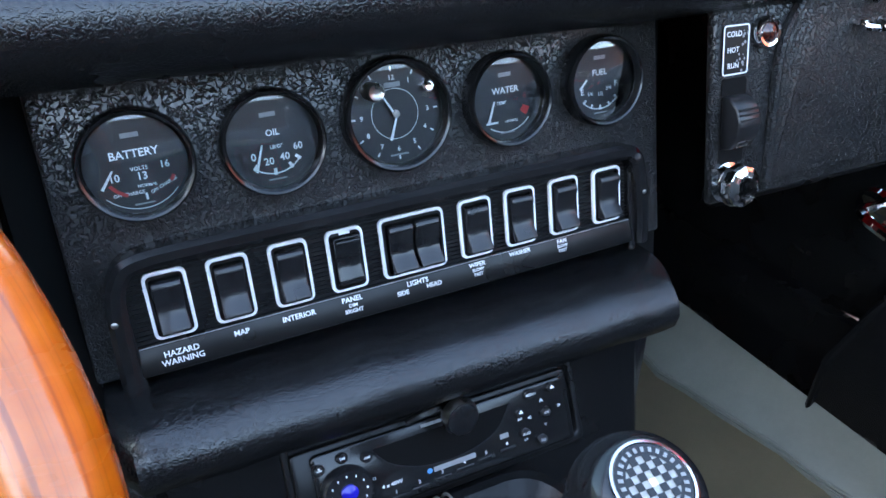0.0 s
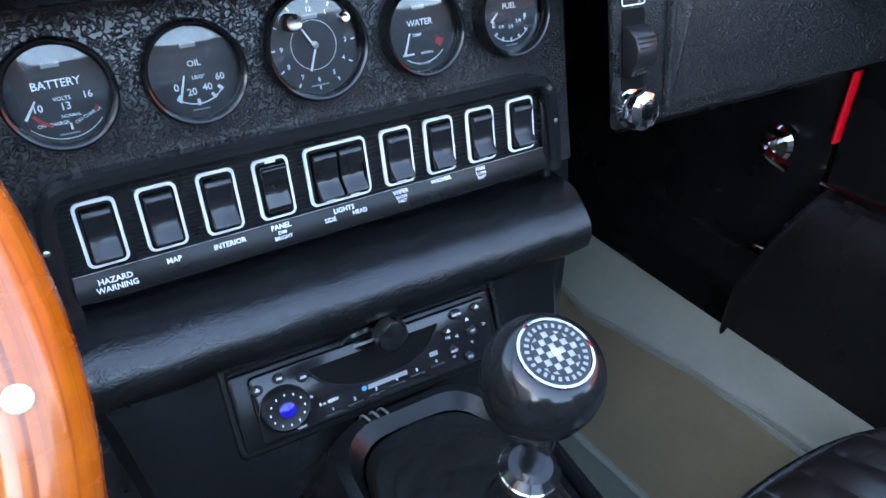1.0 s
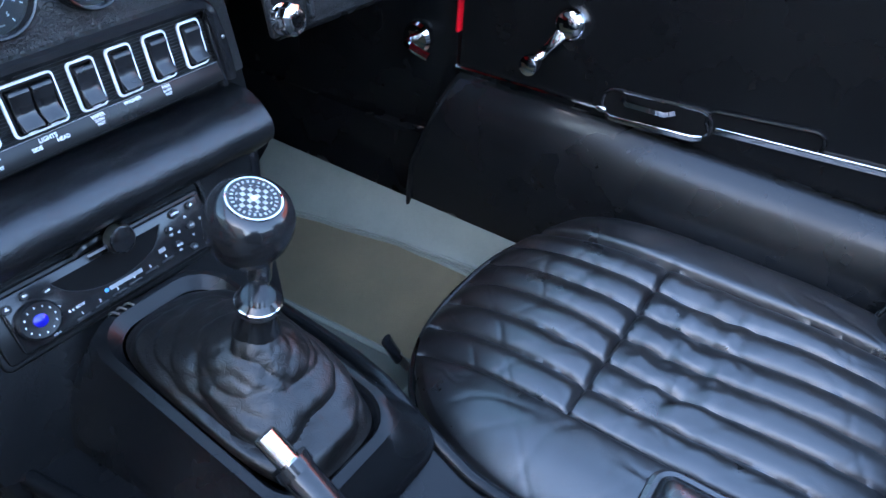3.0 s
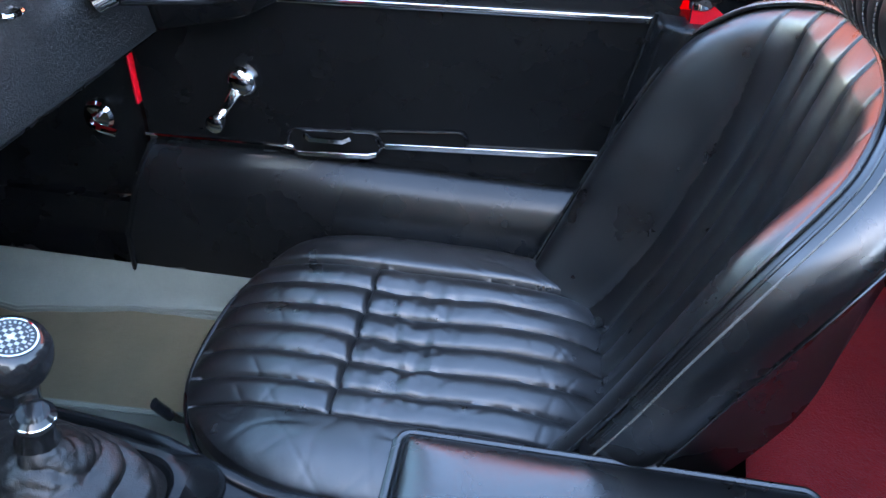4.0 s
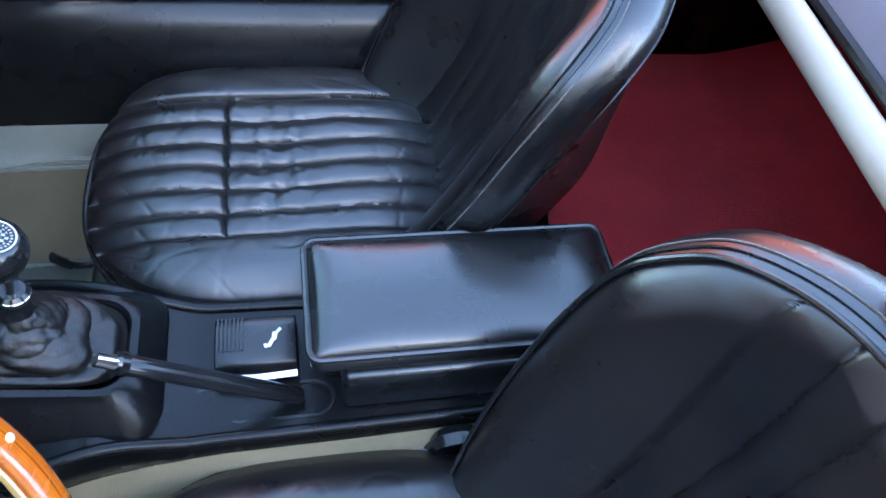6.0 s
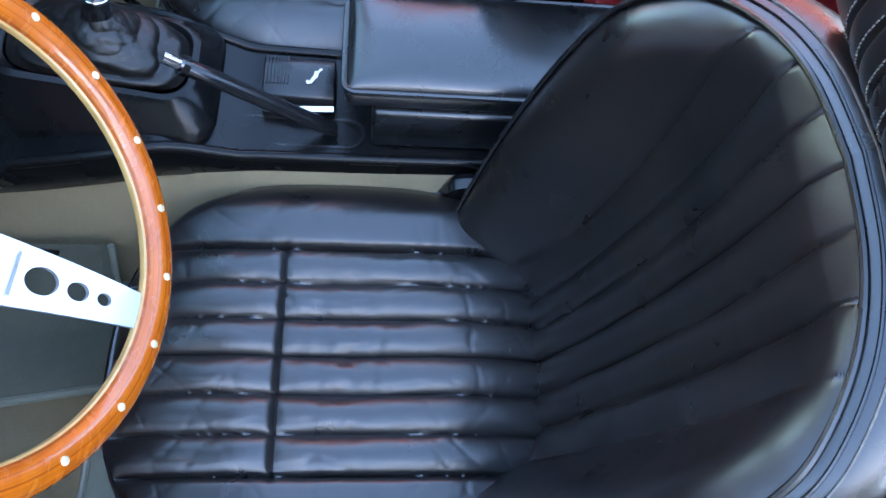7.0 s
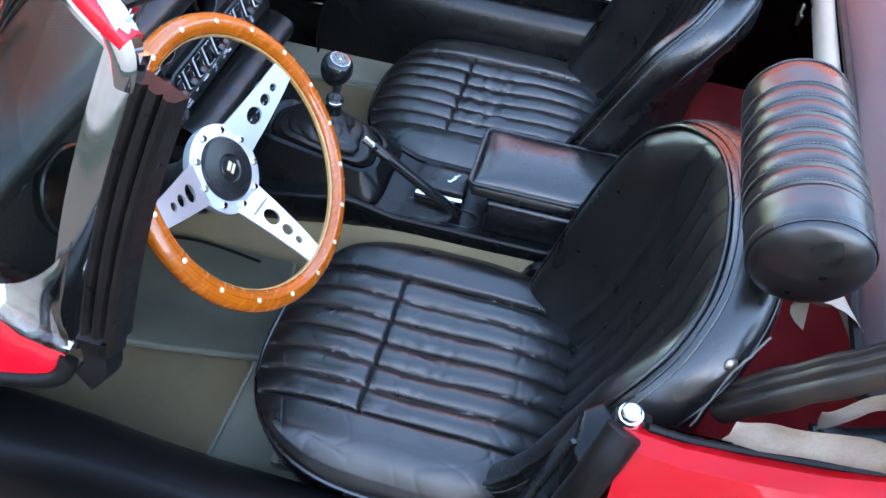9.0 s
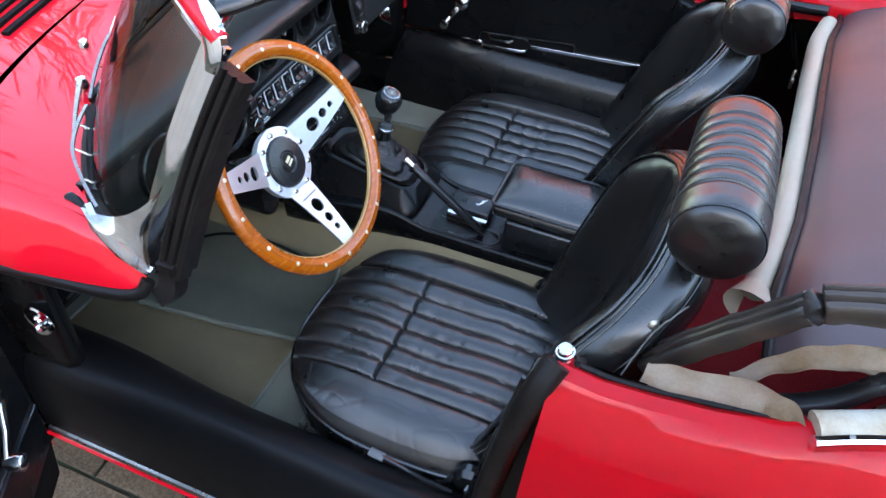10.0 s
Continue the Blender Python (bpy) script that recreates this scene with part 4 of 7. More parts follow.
    part("backrest_piping", tube([off(i, 0.0, 0.002) for i in range(n)], 0.0026, 8, up=(0, 1, 0)), LEATHER_SIDE, st, "thick black piped seam")
    part("side_seam", tube([off(i, 0.0075, -0.003) for i in range(n)], 0.0013, 6, up=(0, 1, 0)), LEATHER_SIDE, st)
    part("back_bead", tube([off(i, 0.0165, -0.052) for i in range(n)], 0.0010, 6, up=(0, 1, 0)), LEATHER_SIDE, st)
    bm = bmesh.new()
    for i in range(4, n - 5):
        for t in (0.15, 0.48, 0.82):
            a, b = off(i, 0.0125, -0.0085), off(i + 1, 0.0125, -0.0085)
            q, dirn = a.lerp(b, t), (b - a).normalized()
            join(bm, moved(box(-0.0006, 0.0006, -0.0006, 0.0006, -0.0015, 0.0015), Matrix.Translation(q) @ dirn.to_track_quat("Z", "Y").to_matrix().to_4x4()))
    tagged(part("stitching", bm, THREAD, st, "worn thread stitches"), kind="stuff")
    for s in (-1, 1):
        part("hinge_cover", moved(lathe([(0.030, -0.012), (0.032, 0.0), (0.026, 0.010), (0.008, 0.013)], 24), pose(s * 0.212, -0.590, 0.470) @ pose(0, 0, 0, 0, 90 * s, 0)), GLOSS_BLACK, st, "glossy black hinge cover")
        part("hinge_bolt", moved(lathe([(0.007, 0), (0.007, 0.006), (0.003, 0.009)], 12), pose(s * 0.224, -0.590, 0.470) @ pose(0, 0, 0, 0, 90 * s, 0)), CHROME, st)
        part("hinge_arm", sweep([(s * 0.214, -0.585, 0.478), (s * 0.216, -0.560, 0.455), (s * 0.214, -0.52, 0.415)], [(-0.005, -0.012), (-0.005, 0.012), (0.005, 0.012), (0.005, -0.012)]), PLASTIC, st, bevel=0.003)
    if seed:
        lev = smooth_path([(-0.055, -0.200, 0.368), (-0.062, -0.185, 0.376), (-0.066, -0.176, 0.390)], 4)
        lever = part("slide_lever", tube(lev, 0.0045, 8), STEEL, st)
        part("lever_knob", tube([(-0.066, -0.178, 0.385), (-0.070, -0.170, 0.400), (-0.072, -0.165, 0.410)], 0.0085, 10, squash=0.6), PLASTIC, lever)
    else:
        tear = smooth_path([(-0.140, -0.090, 0.446), (-0.160, -0.078, 0.432), (-0.177, -0.069, 0.414), (-0.194, -0.066, 0.390), (-0.206, -0.066, 0.366)], 6)
        part("torn_edge", tube([back @ (p + V((0.003 * noise.noise(p * 90), 0, 0.003 * noise.noise(p * 70)))) for p in tear], 0.0011, 6), THREAD, st, "pale torn trim edge")
        part("side_bolt", moved(lathe([(0.0075, 0), (0.0075, 0.002), (0.005, 0.004), (0.0015, 0.0045)], 18), back @ pose(-0.168, -0.066, 0.420) @ pose(0, 0, 0, 30, -62, 0)), STEEL, st, "steel pivot bolt")

    # head restraint: a pleated roll between two plain bands
    hc = back @ V((0, roll_d, roll_h))
    rr, L, N = 0.0510, 0.112, 60
    seams = [-0.070 + 0.02333 * k for k in range(7)]
    rings = []
    for i in range(151):
        x = -L + 2 * L * i / 150
        end = max(0.0, (abs(x) - 0.092) / 0.02)
        r = rr * (1 - 0.05 * end ** 2)
        gap = min(abs(x - q) for q in seams)
        if abs(x) < 0.07:
            r += 0.0022 * (1 - (1 - min(1, gap / 0.01167)) ** 2.2) - 0.0012
        r -= 0.0024 * math.exp(-((gap / 0.0022) ** 2))
        rings.append([hc + V((x, (r + 0.0007 * noise.noise(V((x * 40, math.cos(2 * math.pi * k / N) * 2, math.sin(2 * math.pi * k / N) * 2 + seed)))) * math.cos(2 * math.pi * k / N), (r + 0.0007 * noise.noise(V((x * 40, math.cos(2 * math.pi * k / N) * 2, math.sin(2 * math.pi * k / N) * 2)))) * math.sin(2 * math.pi * k / N))) for k in range(N)])
    hr = part("head_restraint", loft(rings, True, False), LEATHER, st, "pleated leather head roll")
    for s in (-1, 1):
        def cap(u, v):
            a, q = 2 * math.pi * u, v
            r = rr * 0.95 * math.cos(q * math.pi / 2)
            bulge = 0.017 * math.sin(q * math.pi / 2) ** 0.8 + 0.0012 * noise.noise(V((math.cos(a) * r * 60, math.sin(a) * r * 90, s + seed)))
            return hc + V((s * (L + bulge), r * math.cos(a), r * math.sin(a)))
        bm = grid(cap, 48, 14)
        bmesh.ops.remove_doubles(bm, verts=bm.verts[:], dist=1e-5)
        part("end_cap", bm, LEATHER, hr)
        part("end_piping", tube([hc + V((s * L, rr * 0.953 * math.cos(2 * math.pi * k / 40), rr * 0.953 * math.sin(2 * math.pi * k / 40))) for k in range(40)], 0.0018, 6, closed=True, up=(1, 0, 0)), LEATHER_SIDE, hr)
    bm = bmesh.new()
    for u in seams + [-L + 0.004, L - 0.004]:
        for k in range(90):
            a = 2 * math.pi * k / 90
            r = (rr if abs(u) < 0.09 else rr * 0.965) + 0.0004
            q = hc + V((u + 0.0030, r * math.cos(a), r * math.sin(a)))
            join(bm, moved(box(-0.00045, 0.00045, -0.0005, 0.0005, -0.0011, 0.0011), Matrix.Translation(q) @ Matrix.Rotation(a, 4, "X")))
    tagged(part("stitching", bm, THREAD, hr), kind="stuff")
    for s in (-1, 1):
        part("restraint_bar", tube([hc + back.to_3x3() @ V((s * 0.045, 0, -0.02)), hc + back.to_3x3() @ V((s * 0.045, -0.02, -0.12))], 0.005, 8), CHROME, st)
    return st


driver_seat = seat("driver_seat", "worn black leather bucket seat with pleated cushion and head roll", (-0.303, 0, 0), 16.5, 0.516, -0.072, 0.0)
passenger_seat = seat("passenger_seat", "black leather bucket seat, creased pleats, beside the console", (0.303, 0.033, 0), 23.0, 0.500, -0.052, 0.37)

# ---- steering wheel ----
wheel = thing("steering_wheel", "wood-rimmed sports steering wheel with three drilled alloy spokes", "steering wheel", at=(-0.319, -0.2255, 0.8115), turn=(-30.8, 0, -0.7))
# wheel frame: x right, z up in the rim's plane, -y towards the driver
RW = 0.1590
circ = [(RW * math.cos(2 * math.pi * k / 96), 0, RW * math.sin(2 * math.pi * k / 96)) for k in range(96)]
rim = part("rim", tube(circ, 0.0128, 16, closed=True, up=(0, 1, 0), squash=0.85), WOOD, wheel, "varnished orange-brown wooden rim")
part("rim_lamina", tube([(p[0] * 0.9225, 0.001, p[2] * 0.9215) for p in circ], 0.0020, 8, closed=True, up=(0, 1, 0), squash=1.6), WOOD_PALE, rim, "pale inner lamina")
for k in range(18):
    a = radians(-1.6 + 20 * k)
    bm = lathe([(0.0033, -0.0015), (0.0031, 0.0005), (0.0018, 0.0011)], 14)
    part("rivet", moved(bm, pose(RW * math.cos(a), -0.0108, RW * math.sin(a)) @ pose(0, 0, 0, 90, 0, 0)), STUD, rim)


def spoke(deg):
    """A tapered plate from hub to rim, pierced by three holes."""
    bm = bmesh.new()
    holes = [(0.078, 0.0105), (0.101, 0.0072), (0.119, 0.0050)]
    n = 24
    x0, x1 = 0.040, 0.158
    hw0, hw1 = 0.026, 0.0125
    def half(x):
        h = hw0 + (hw1 - hw0) * (x - x0) / (x1 - x0)
        return h + 0.008 * max(0, (x - 0.145) / 0.013) ** 2
    def depth(x):
        return 0.040 * (1 - min(1, (x - 0.04) / 0.112)) ** 1.3
    cuts = [x0] + [c + d for c, r in holes for d in (-r * 1.25, r * 1.25)] + [x1]
    def pt(x, z, off):
        return (x, depth(x) + off, z)
    for off in (-0.0016, 0.0016):
        for i in range(0, len(cuts) - 1):
            a, b = cuts[i], cuts[i + 1]
            if i % 2 == 0:
                m = 6
                for k in range(m):
                    xa, xb = a + (b - a) * k / m, a + (b - a) * (k + 1) / m
                    bm.faces.new([bm.verts.new(pt(x, z, off)) for x, z in ((xa, -half(xa)), (xb, -half(xb)), (xb, half(xb)), (xa, half(xa)))])
            else:
                c, r = holes[i // 2]
                xs = [a] + [c - r * math.cos(math.pi * k / 14) for k in range(15)] + [b]
                def gap(x):
                    return math.sqrt(max(0.0, r * r - (x - c) ** 2))
                for xa, xb in zip(xs, xs[1:]):
                    for s in (-1, 1):
                        quad = ((xa, s * gap(xa)), (xb, s * gap(xb)), (xb, s * half(xb)), (xa, s * half(xa)))
                        bm.faces.new([bm.verts.new(pt(x, z, off)) for x, z in quad])
    for c, r in holes:
        loft([[pt(c + r * math.cos(2 * math.pi * k / n), r * math.sin(2 * math.pi * k / n), off) for k in range(n)] for off in (-0.0016, 0.0016)], True, False, bm)
    for s in (-1, 1):
        xs = [x0 + (x1 - x0) * k / 30 for k in range(31)]
        loft([[pt(x, s * half(x), -0.0016) for x in xs], [pt(x, s * half(x), 0.0016) for x in xs]], False, False, bm)
    bmesh.ops.remove_doubles(bm, verts=bm.verts[:], dist=2e-5)
    return moved(bm, pose(0, 0, 0, 0, -deg, 0))


for d in (13, 161, -93):
    part("spoke", spoke(d), ALLOY, wheel, "drilled bare alloy spoke", smooth=False)
hub = part("hub", moved(lathe([(0.052, -0.010), (0.0535, -0.004), (0.0535, 0.003), (0.030, 0.0045)], 48), pose(0, 0.0395, 0) @ pose(0, 0, 0, 90, 0, 0)), ALLOY, wheel, "round alloy boss plate")
for k in range(9):
    a = 2 * math.pi * (k + 0.25) / 9
    part("hub_bolt", moved(lathe([(0.0042, 0), (0.0042, 0.003), (0.0030, 0.0042)], 12), pose(0.0455 * math.cos(a), 0.0355, 0.0455 * math.sin(a)) @ pose(0, 0, 0, 90, 0, 0)), CHROME, hub)
pad = part("horn_pad", moved(lathe([(0.0385, -0.004), (0.0385, 0.006), (0.036, 0.0095), (0.017, 0.0112), (0.0155, 0.010), (0.0150, 0.0095)], 48), pose(0, 0.0405, 0) @ pose(0, 0, 0, 90, 0, 0)), PLASTIC, wheel, "black horn push")
part("horn_badge", moved(lathe([(0.0135, 0.0), (0.0135, 0.002), (0.0125, 0.003)], 32), pose(0, 0.0322, 0) @ pose(0, 0, 0, 90, 0, 0)), GLOSS_BLACK, pad)
bm = bmesh.new()
for x, z, w, h, r in ((0, 0.003, 0.012, 0.005, 20), (0.002, -0.003, 0.013, 0.004, 20)):
    join(bm, moved(box(-w / 2, w / 2, -0.0004, 0, -h / 2, h / 2), pose(x, 0.0288, z, 0, -r, 0)))
part("badge_mark", bm, STUD, pad, "gold emblem shapes")
bm = bmesh.new()
for k in range(7):
    join(bm, moved(box(-0.0012, 0.0012, -0.0003, 0, -0.003, 0.003), pose(0.060, 0.0265, -0.014 + 0.0045 * k)))
part("spoke_mark", moved(bm, pose(0, 0, 0, 0, 93, 0)), GREY_PRINT, wheel)
part("column", moved(lathe([(0.024, 0.0), (0.026, 0.05), (0.022, 0.052), (0.022, 0.24)], 24), pose(0, 0.044, 0) @ pose(0, 0, 0, -90, 0, 0)), PLASTIC, wheel, "black steering column shroud")

# ---- dashboard ----
PM = Matrix.Translation((0, 0, 0.80)) @ Matrix.Rotation(radians(-11.5), 4, "X")
PC = PM @ Matrix.Rotation(radians(-1.1), 4, "Y")
dash = thing("dashboard", "black grained vinyl dashboard with padded top roll", "dashboard")
part("centre_panel", moved(plate([(-0.1655, 0.048), (-0.1687, -0.108), (0.1767, -0.108), (0.1735, 0.048)], 0, 0.02), PC), VINYL_GRAIN, dash, bevel=0.002)
# near-black box that paints the shade in the gaps beside the panel
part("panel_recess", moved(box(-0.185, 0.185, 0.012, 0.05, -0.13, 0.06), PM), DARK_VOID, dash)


def base_y(x):
    pts = sorted((abs(p[0]), p[1]) for p in BASE)
    return float(np.interp(abs(x), [p[0] for p in pts], [p[1] for p in pts]))


rings = []
for k in range(49):
    x = -0.555 + 1.11 * k / 48
    yb = base_y(x) - 0.012
    prof = [(0.02, 0.842), (-0.018, 0.8375), (-0.036, 0.841), (-0.049, 0.852), (-0.053, 0.866), (-0.047, 0.880), (-0.028, 0.890), (0.005, 0.895), (0.06, 0.898), (0.14, 0.900), (0.20, 0.900)]
    row = []
    for i, (_, y, z) in enumerate(smooth_path([(0, y, z) for y, z in prof], 3)):
        yy = min(y, yb) if i > 15 else min(y, max(yb, -0.04))
        row.append((x, yy, z + 0.0008 * math.sin(31 * x) * (1 if 6 < i < 24 else 0) - 0.01 * max(0, abs(x) - 0.40) / 0.15))
    rings.append(row)
part("top_roll", loft(rings, False, False), VINYL_ROLL, dash, "padded black vinyl top roll")


# side panels: passenger's glove panel and driver's instrument panel, set proud of the centre
def side_panel(s):
    o = [(s * 0.1795, 0.046), (s * 0.183, -0.080), (s * 0.530, -0.080), (s * 0.53, 0.046)]
    if s < 0:
        o = o[::-1]
    part("side_panel", moved(plate(o, -0.040, -0.033), PM), VINYL_GLOVE, dash, bevel=0.003)
    part("lower_roll", moved(tube([(s * 0.192, -0.031, -0.077), (s * 0.35, -0.031, -0.0775), (s * 0.53, -0.030, -0.077)], 0.0075, 12), PM), VINYL_SOFT, dash)


side_panel(-1)
side_panel(1)
# raised edge of the glove box lid
edge = smooth_path([(0.2265, -0.041, -0.072), (0.2275, -0.042, -0.03), (0.230, -0.042, 0.004), (0.238, -0.042, 0.024), (0.254, -0.042, 0.036), (0.30, -0.042, 0.042), (0.50, -0.042, 0.043)], 6)
part("glove_lid_edge", moved(tube(edge, 0.0032, 8, up=(0, 1, 0)), PM), VINYL_GLOVE, dash)
part("glove_lid", moved(plate([(p.x + 0.002, p.z - 0.002) for p in edge] + [(0.515, 0.04), (0.515, -0.070), (0.2285, -0.070)], -0.0425, -0.038), PM), VINYL_GLOVE, dash, bevel=0.002)
pull = smooth_path([(0.292, -0.040, 0.018), (0.294, -0.052, 0.014), (0.305, -0.054, 0.013), (0.316, -0.052, 0.014), (0.318, -0.040, 0.018)], 4)
part("glove_pull", moved(tube(pull, 0.0028, 8), PM), CHROME, dash, "small chrome pull")
part("glove_lock", moved(moved(lathe([(0.0068, 0), (0.0068, 0.004), (0.005, 0.006)], 20), pose(0, 0, 0, 90, 0, 0)), PM @ pose(0.305, -0.042, 0.034)), CHROME, dash)


def control_column(s, words):
    """Printed plate, slider and bright knob beside the centre panel."""
    F = PM @ pose(s * 0.1957, -0.040, 0)
    pl = thing("control_plate", "small black plate with white printed border", "label plate", group="dash control plates")
    part("plate", moved(plate(rounded_rect(0.0195, 0.0278, 0.002), -0.0012, 0), F @ pose(0, 0, 0.0108)), PANEL_BLACK, pl)
    part("border", moved(ring_plate(rounded_rect(0.0195, 0.0278, 0.002), rounded_rect(0.0178, 0.0261, 0.0014), -0.0016, -0.0013), F @ pose(0, 0, 0.0108)), WHITE, pl, "worn white border")
    if words:
        part("lettering", moved(letters([(w, dx, 0.0108 + z * 0.92, 0.0042) for w, dx, z in words]), F @ pose(0, -0.0016, 0)), WHITE, pl, "white capital letters")
        bm = bmesh.new()
        random.seed(4)
        for _ in range(16):
            r = random.uniform(0.0003, 0.0011)
            join(bm, moved(lathe([(r, 0), (r * 0.8, 0.0002)], 7), F @ pose(0.0045 + random.gauss(0, 0.002), -0.0013, 0.0108 + random.uniform(-0.013, 0.012)) @ pose(0, 0, 0, 90, 0, 0)))
        tagged(part("paint_chips", bm, GREY_PRINT, pl, "chipped paint flecks"), kind="stuff")
    else:
        part("lettering", moved(bars([(0, 0.0215, 0.012, 0.003), (0, 0.0155, 0.010, 0.003), (0, 0.010, 0.011, 0.003)]), F @ pose(0, -0.0016, 0)), GREY_PRINT, pl)
    sl = thing("slider_lever", "ribbed grey-black slider lever", "lever", group="dash slider levers")
    part("slot", moved(plate(rounded_rect(0.019, 0.050, 0.002), -0.0006, 0.004), F @ pose(0.001, 0, -0.030)), DARK_VOID, sl)
    prof = [(-0.001, -0.0475), (-0.010, -0.046), (-0.0165, -0.036), (-0.018, -0.026), (-0.015, -0.016), (-0.008, -0.0095), (-0.001, -0.008)]
    prof = [(y * 0.85, z * 0.80 - 0.008) for y, z in prof]
    arc = [(-0.0085, y, z) for y, z in prof]
    part("lever", moved(loft([arc, [(0.0085, y, z) for y, z in prof]], True, True), F), PLASTIC, sl, bevel=0.0012)
    for k in range(6):
        part("lever_rib", moved(moved(box(-0.0075, 0.0075, -0.0008, 0.0008, -0.0006, 0.0006), pose(0, -0.0146 + abs(k - 2.5) * 0.0006, -0.0365 + 0.0030 * k)), F), PLASTIC, sl)
    part("tip_mark", moved(moved(ring_plate(rounded_rect(0.0115, 0.0055, 0.001), rounded_rect(0.0098, 0.0036, 0.0008), -0.0004, 0), pose(0, -0.0108, -0.0420, 38, 0, 0)), F), STEEL, sl)
    kn = thing("pull_knob", "fluted chrome pull knob on the dash", "knob", group="chrome dash knobs")
    prof = [(0.0118, 0), (0.0122, 0.003), (0.0085, 0.005), (0.0085, 0.010), (0.0128, 0.013), (0.0136, 0.020), (0.0122, 0.025), (0.008, 0.0275), (0.003, 0.028)]
    n = 40
    rr = [[((r * (1 - (0.06 if i > 3 and i < 8 else 0) * (0.5 + 0.5 * math.cos(10 * 2 * math.pi * k / n)))) * math.cos(2 * math.pi * k / n), (r * (1 - (0.06 if i > 3 and i < 8 else 0) * (0.5 + 0.5 * math.cos(10 * 2 * math.pi * k / n)))) * math.sin(2 * math.pi * k / n), h) for k in range(n)] for i, (r, h) in enumerate(prof)]
    part("knob", moved(loft(rr), F @ pose(-0.002, 0, -0.0665) @ Matrix.Diagonal((1, 0.62, 1, 1)) @ pose(0, 0, 0, 90, 0, 0)), CHROME, kn)


control_column(1, [("COLD", -0.0018, 0.0095), ("HOT", -0.0022, 0.0), ("RUN", -0.0018, -0.0095)])
control_column(-1, [])
lamp = thing("warning_lamp", "small dark amber lamp in a chrome ring", "lamp")
F = PM @ pose(0.2169, -0.041, 0.0186) @ pose(0, 0, 0, 90, 0, 0)
part("ring", moved(lathe([(0.0092, 0), (0.0092, 0.003), (0.0078, 0.0052), (0.0062, 0.0050), (0.0060, 0.003)], 32, caps=False), F), CHROME, lamp)
part("lens", moved(lathe([(0.0062, 0.001), (0.0058, 0.004), (0.003, 0.0062), (0.0008, 0.0066)], 24), F), AMBER, lamp)


# ---- gauges ----
def arc_pts(r, a0, a1, n=24):
    return [(r * math.cos(radians(a0 + (a1 - a0) * k / n)), r * math.sin(radians(a0 + (a1 - a0) * k / n))) for k in range(n + 1)]


def arc_strip(r0, r1, a0, a1, y, n=24, bm=None):
    return loft([[(x, y, z) for x, z in arc_pts(r0, a0, a1, n)], [(x, y, z) for x, z in arc_pts(r1, a0, a1, n)]], False, False, bm)


def gauge(u, v, R, label, words, draw, needle=None):
    """A round instrument: bezel, dial, print, needle, glass. Sizes follow R."""
    g = thing("dash_gauge", label, "gauge", group="dash gauges")
    F = PC @ pose(u, -0.0052, v)
    Q = pose(0, 0, 0, 90, 0, 0)
    part("bezel", moved(lathe([(R * 0.995, -0.006), (R, 0.001), (R * 0.985, 0.0045), (R * 0.94, 0.0062), (R * 0.90, 0.0056), (R * 0.875, 0.0035), (R * 0.865, 0.0010)], 64, caps=False), F @ Q), GLOSS_BLACK, g, "rolled gloss black bezel")
    part("bezel_lip", moved(lathe([(R * 0.872, 0.0022), (R * 0.862, 0.0028), (R * 0.852, 0.0020), (R * 0.855, 0.0008)], 64, caps=False), F @ Q), GLOSS_BLACK, g)
    dial = part("dial", moved(lathe([(R * 0.87, -0.004), (R * 0.868, -0.0028), (R * 0.02, -0.0028)], 64, caps=False), F @ Q), DIAL, g)
    part("lettering", moved(letters(words), F @ pose(0, 0.0026, 0)), WHITE, g, "white dial figures")
    bm_w, bm_r = draw(R)
    if bm_w:
        part("scale", moved(bm_w, F @ pose(0, 0.0026, 0)), WHITE, g)
    if bm_r:
        part("red_band", moved(bm_r, F @ pose(0, 0.0025, 0)), RED_PRINT, g)
    for b in ((0, R * 0.50, R * 0.30, R * 0.085), (0, -R * 0.72, R * 0.34, R * 0.03)):
        part("maker_mark", moved(bars([b]), F @ pose(0, 0.0026, 0)), GREY_PRINT, g)
    if needle:
        (x0, z0), (x1, z1), w = needle
        d = V((x1 - x0, 0, z1 - z0))
        nrm = V((-d.z, 0, d.x)).normalized()
        p0, p1 = V((x0, 0.0012, z0)), V((x1, 0.0012, z1))
        pts = [p0 + nrm * w * 0.6, p1 + nrm * w * 0.35, p1 - nrm * w * 0.35, p0 - nrm * w * 0.6]
        part("needle", moved(loft([pts, [p + V((0, 0.0005, 0)) for p in pts]], True, True), F), WHITE, g, "white pointer")
    gl = part("glass", moved(lathe([(R * 0.862, 0.0004), (R * 0.5, 0.0012), (R * 0.01, 0.0015), (R * 0.01, 0.0007), (R * 0.5, 0.0004), (R * 0.862, -0.0004)], 48, caps=False), F @ Q), GLASS, g, "clear glass")
    gl.visible_shadow = False
    return g


RG = 0.0262


def battery(R):
    w = arc_strip(R * 0.80, R * 0.815, 222, 318, 0)
    return join(w, bars([(0.0015, -R * 0.60, 0.0011, 0.0032)])), arc_strip(R * 0.56, R * 0.62, 212, 246, 0.0, bm=arc_strip(R * 0.62, R * 0.68, 322, 332, 0))


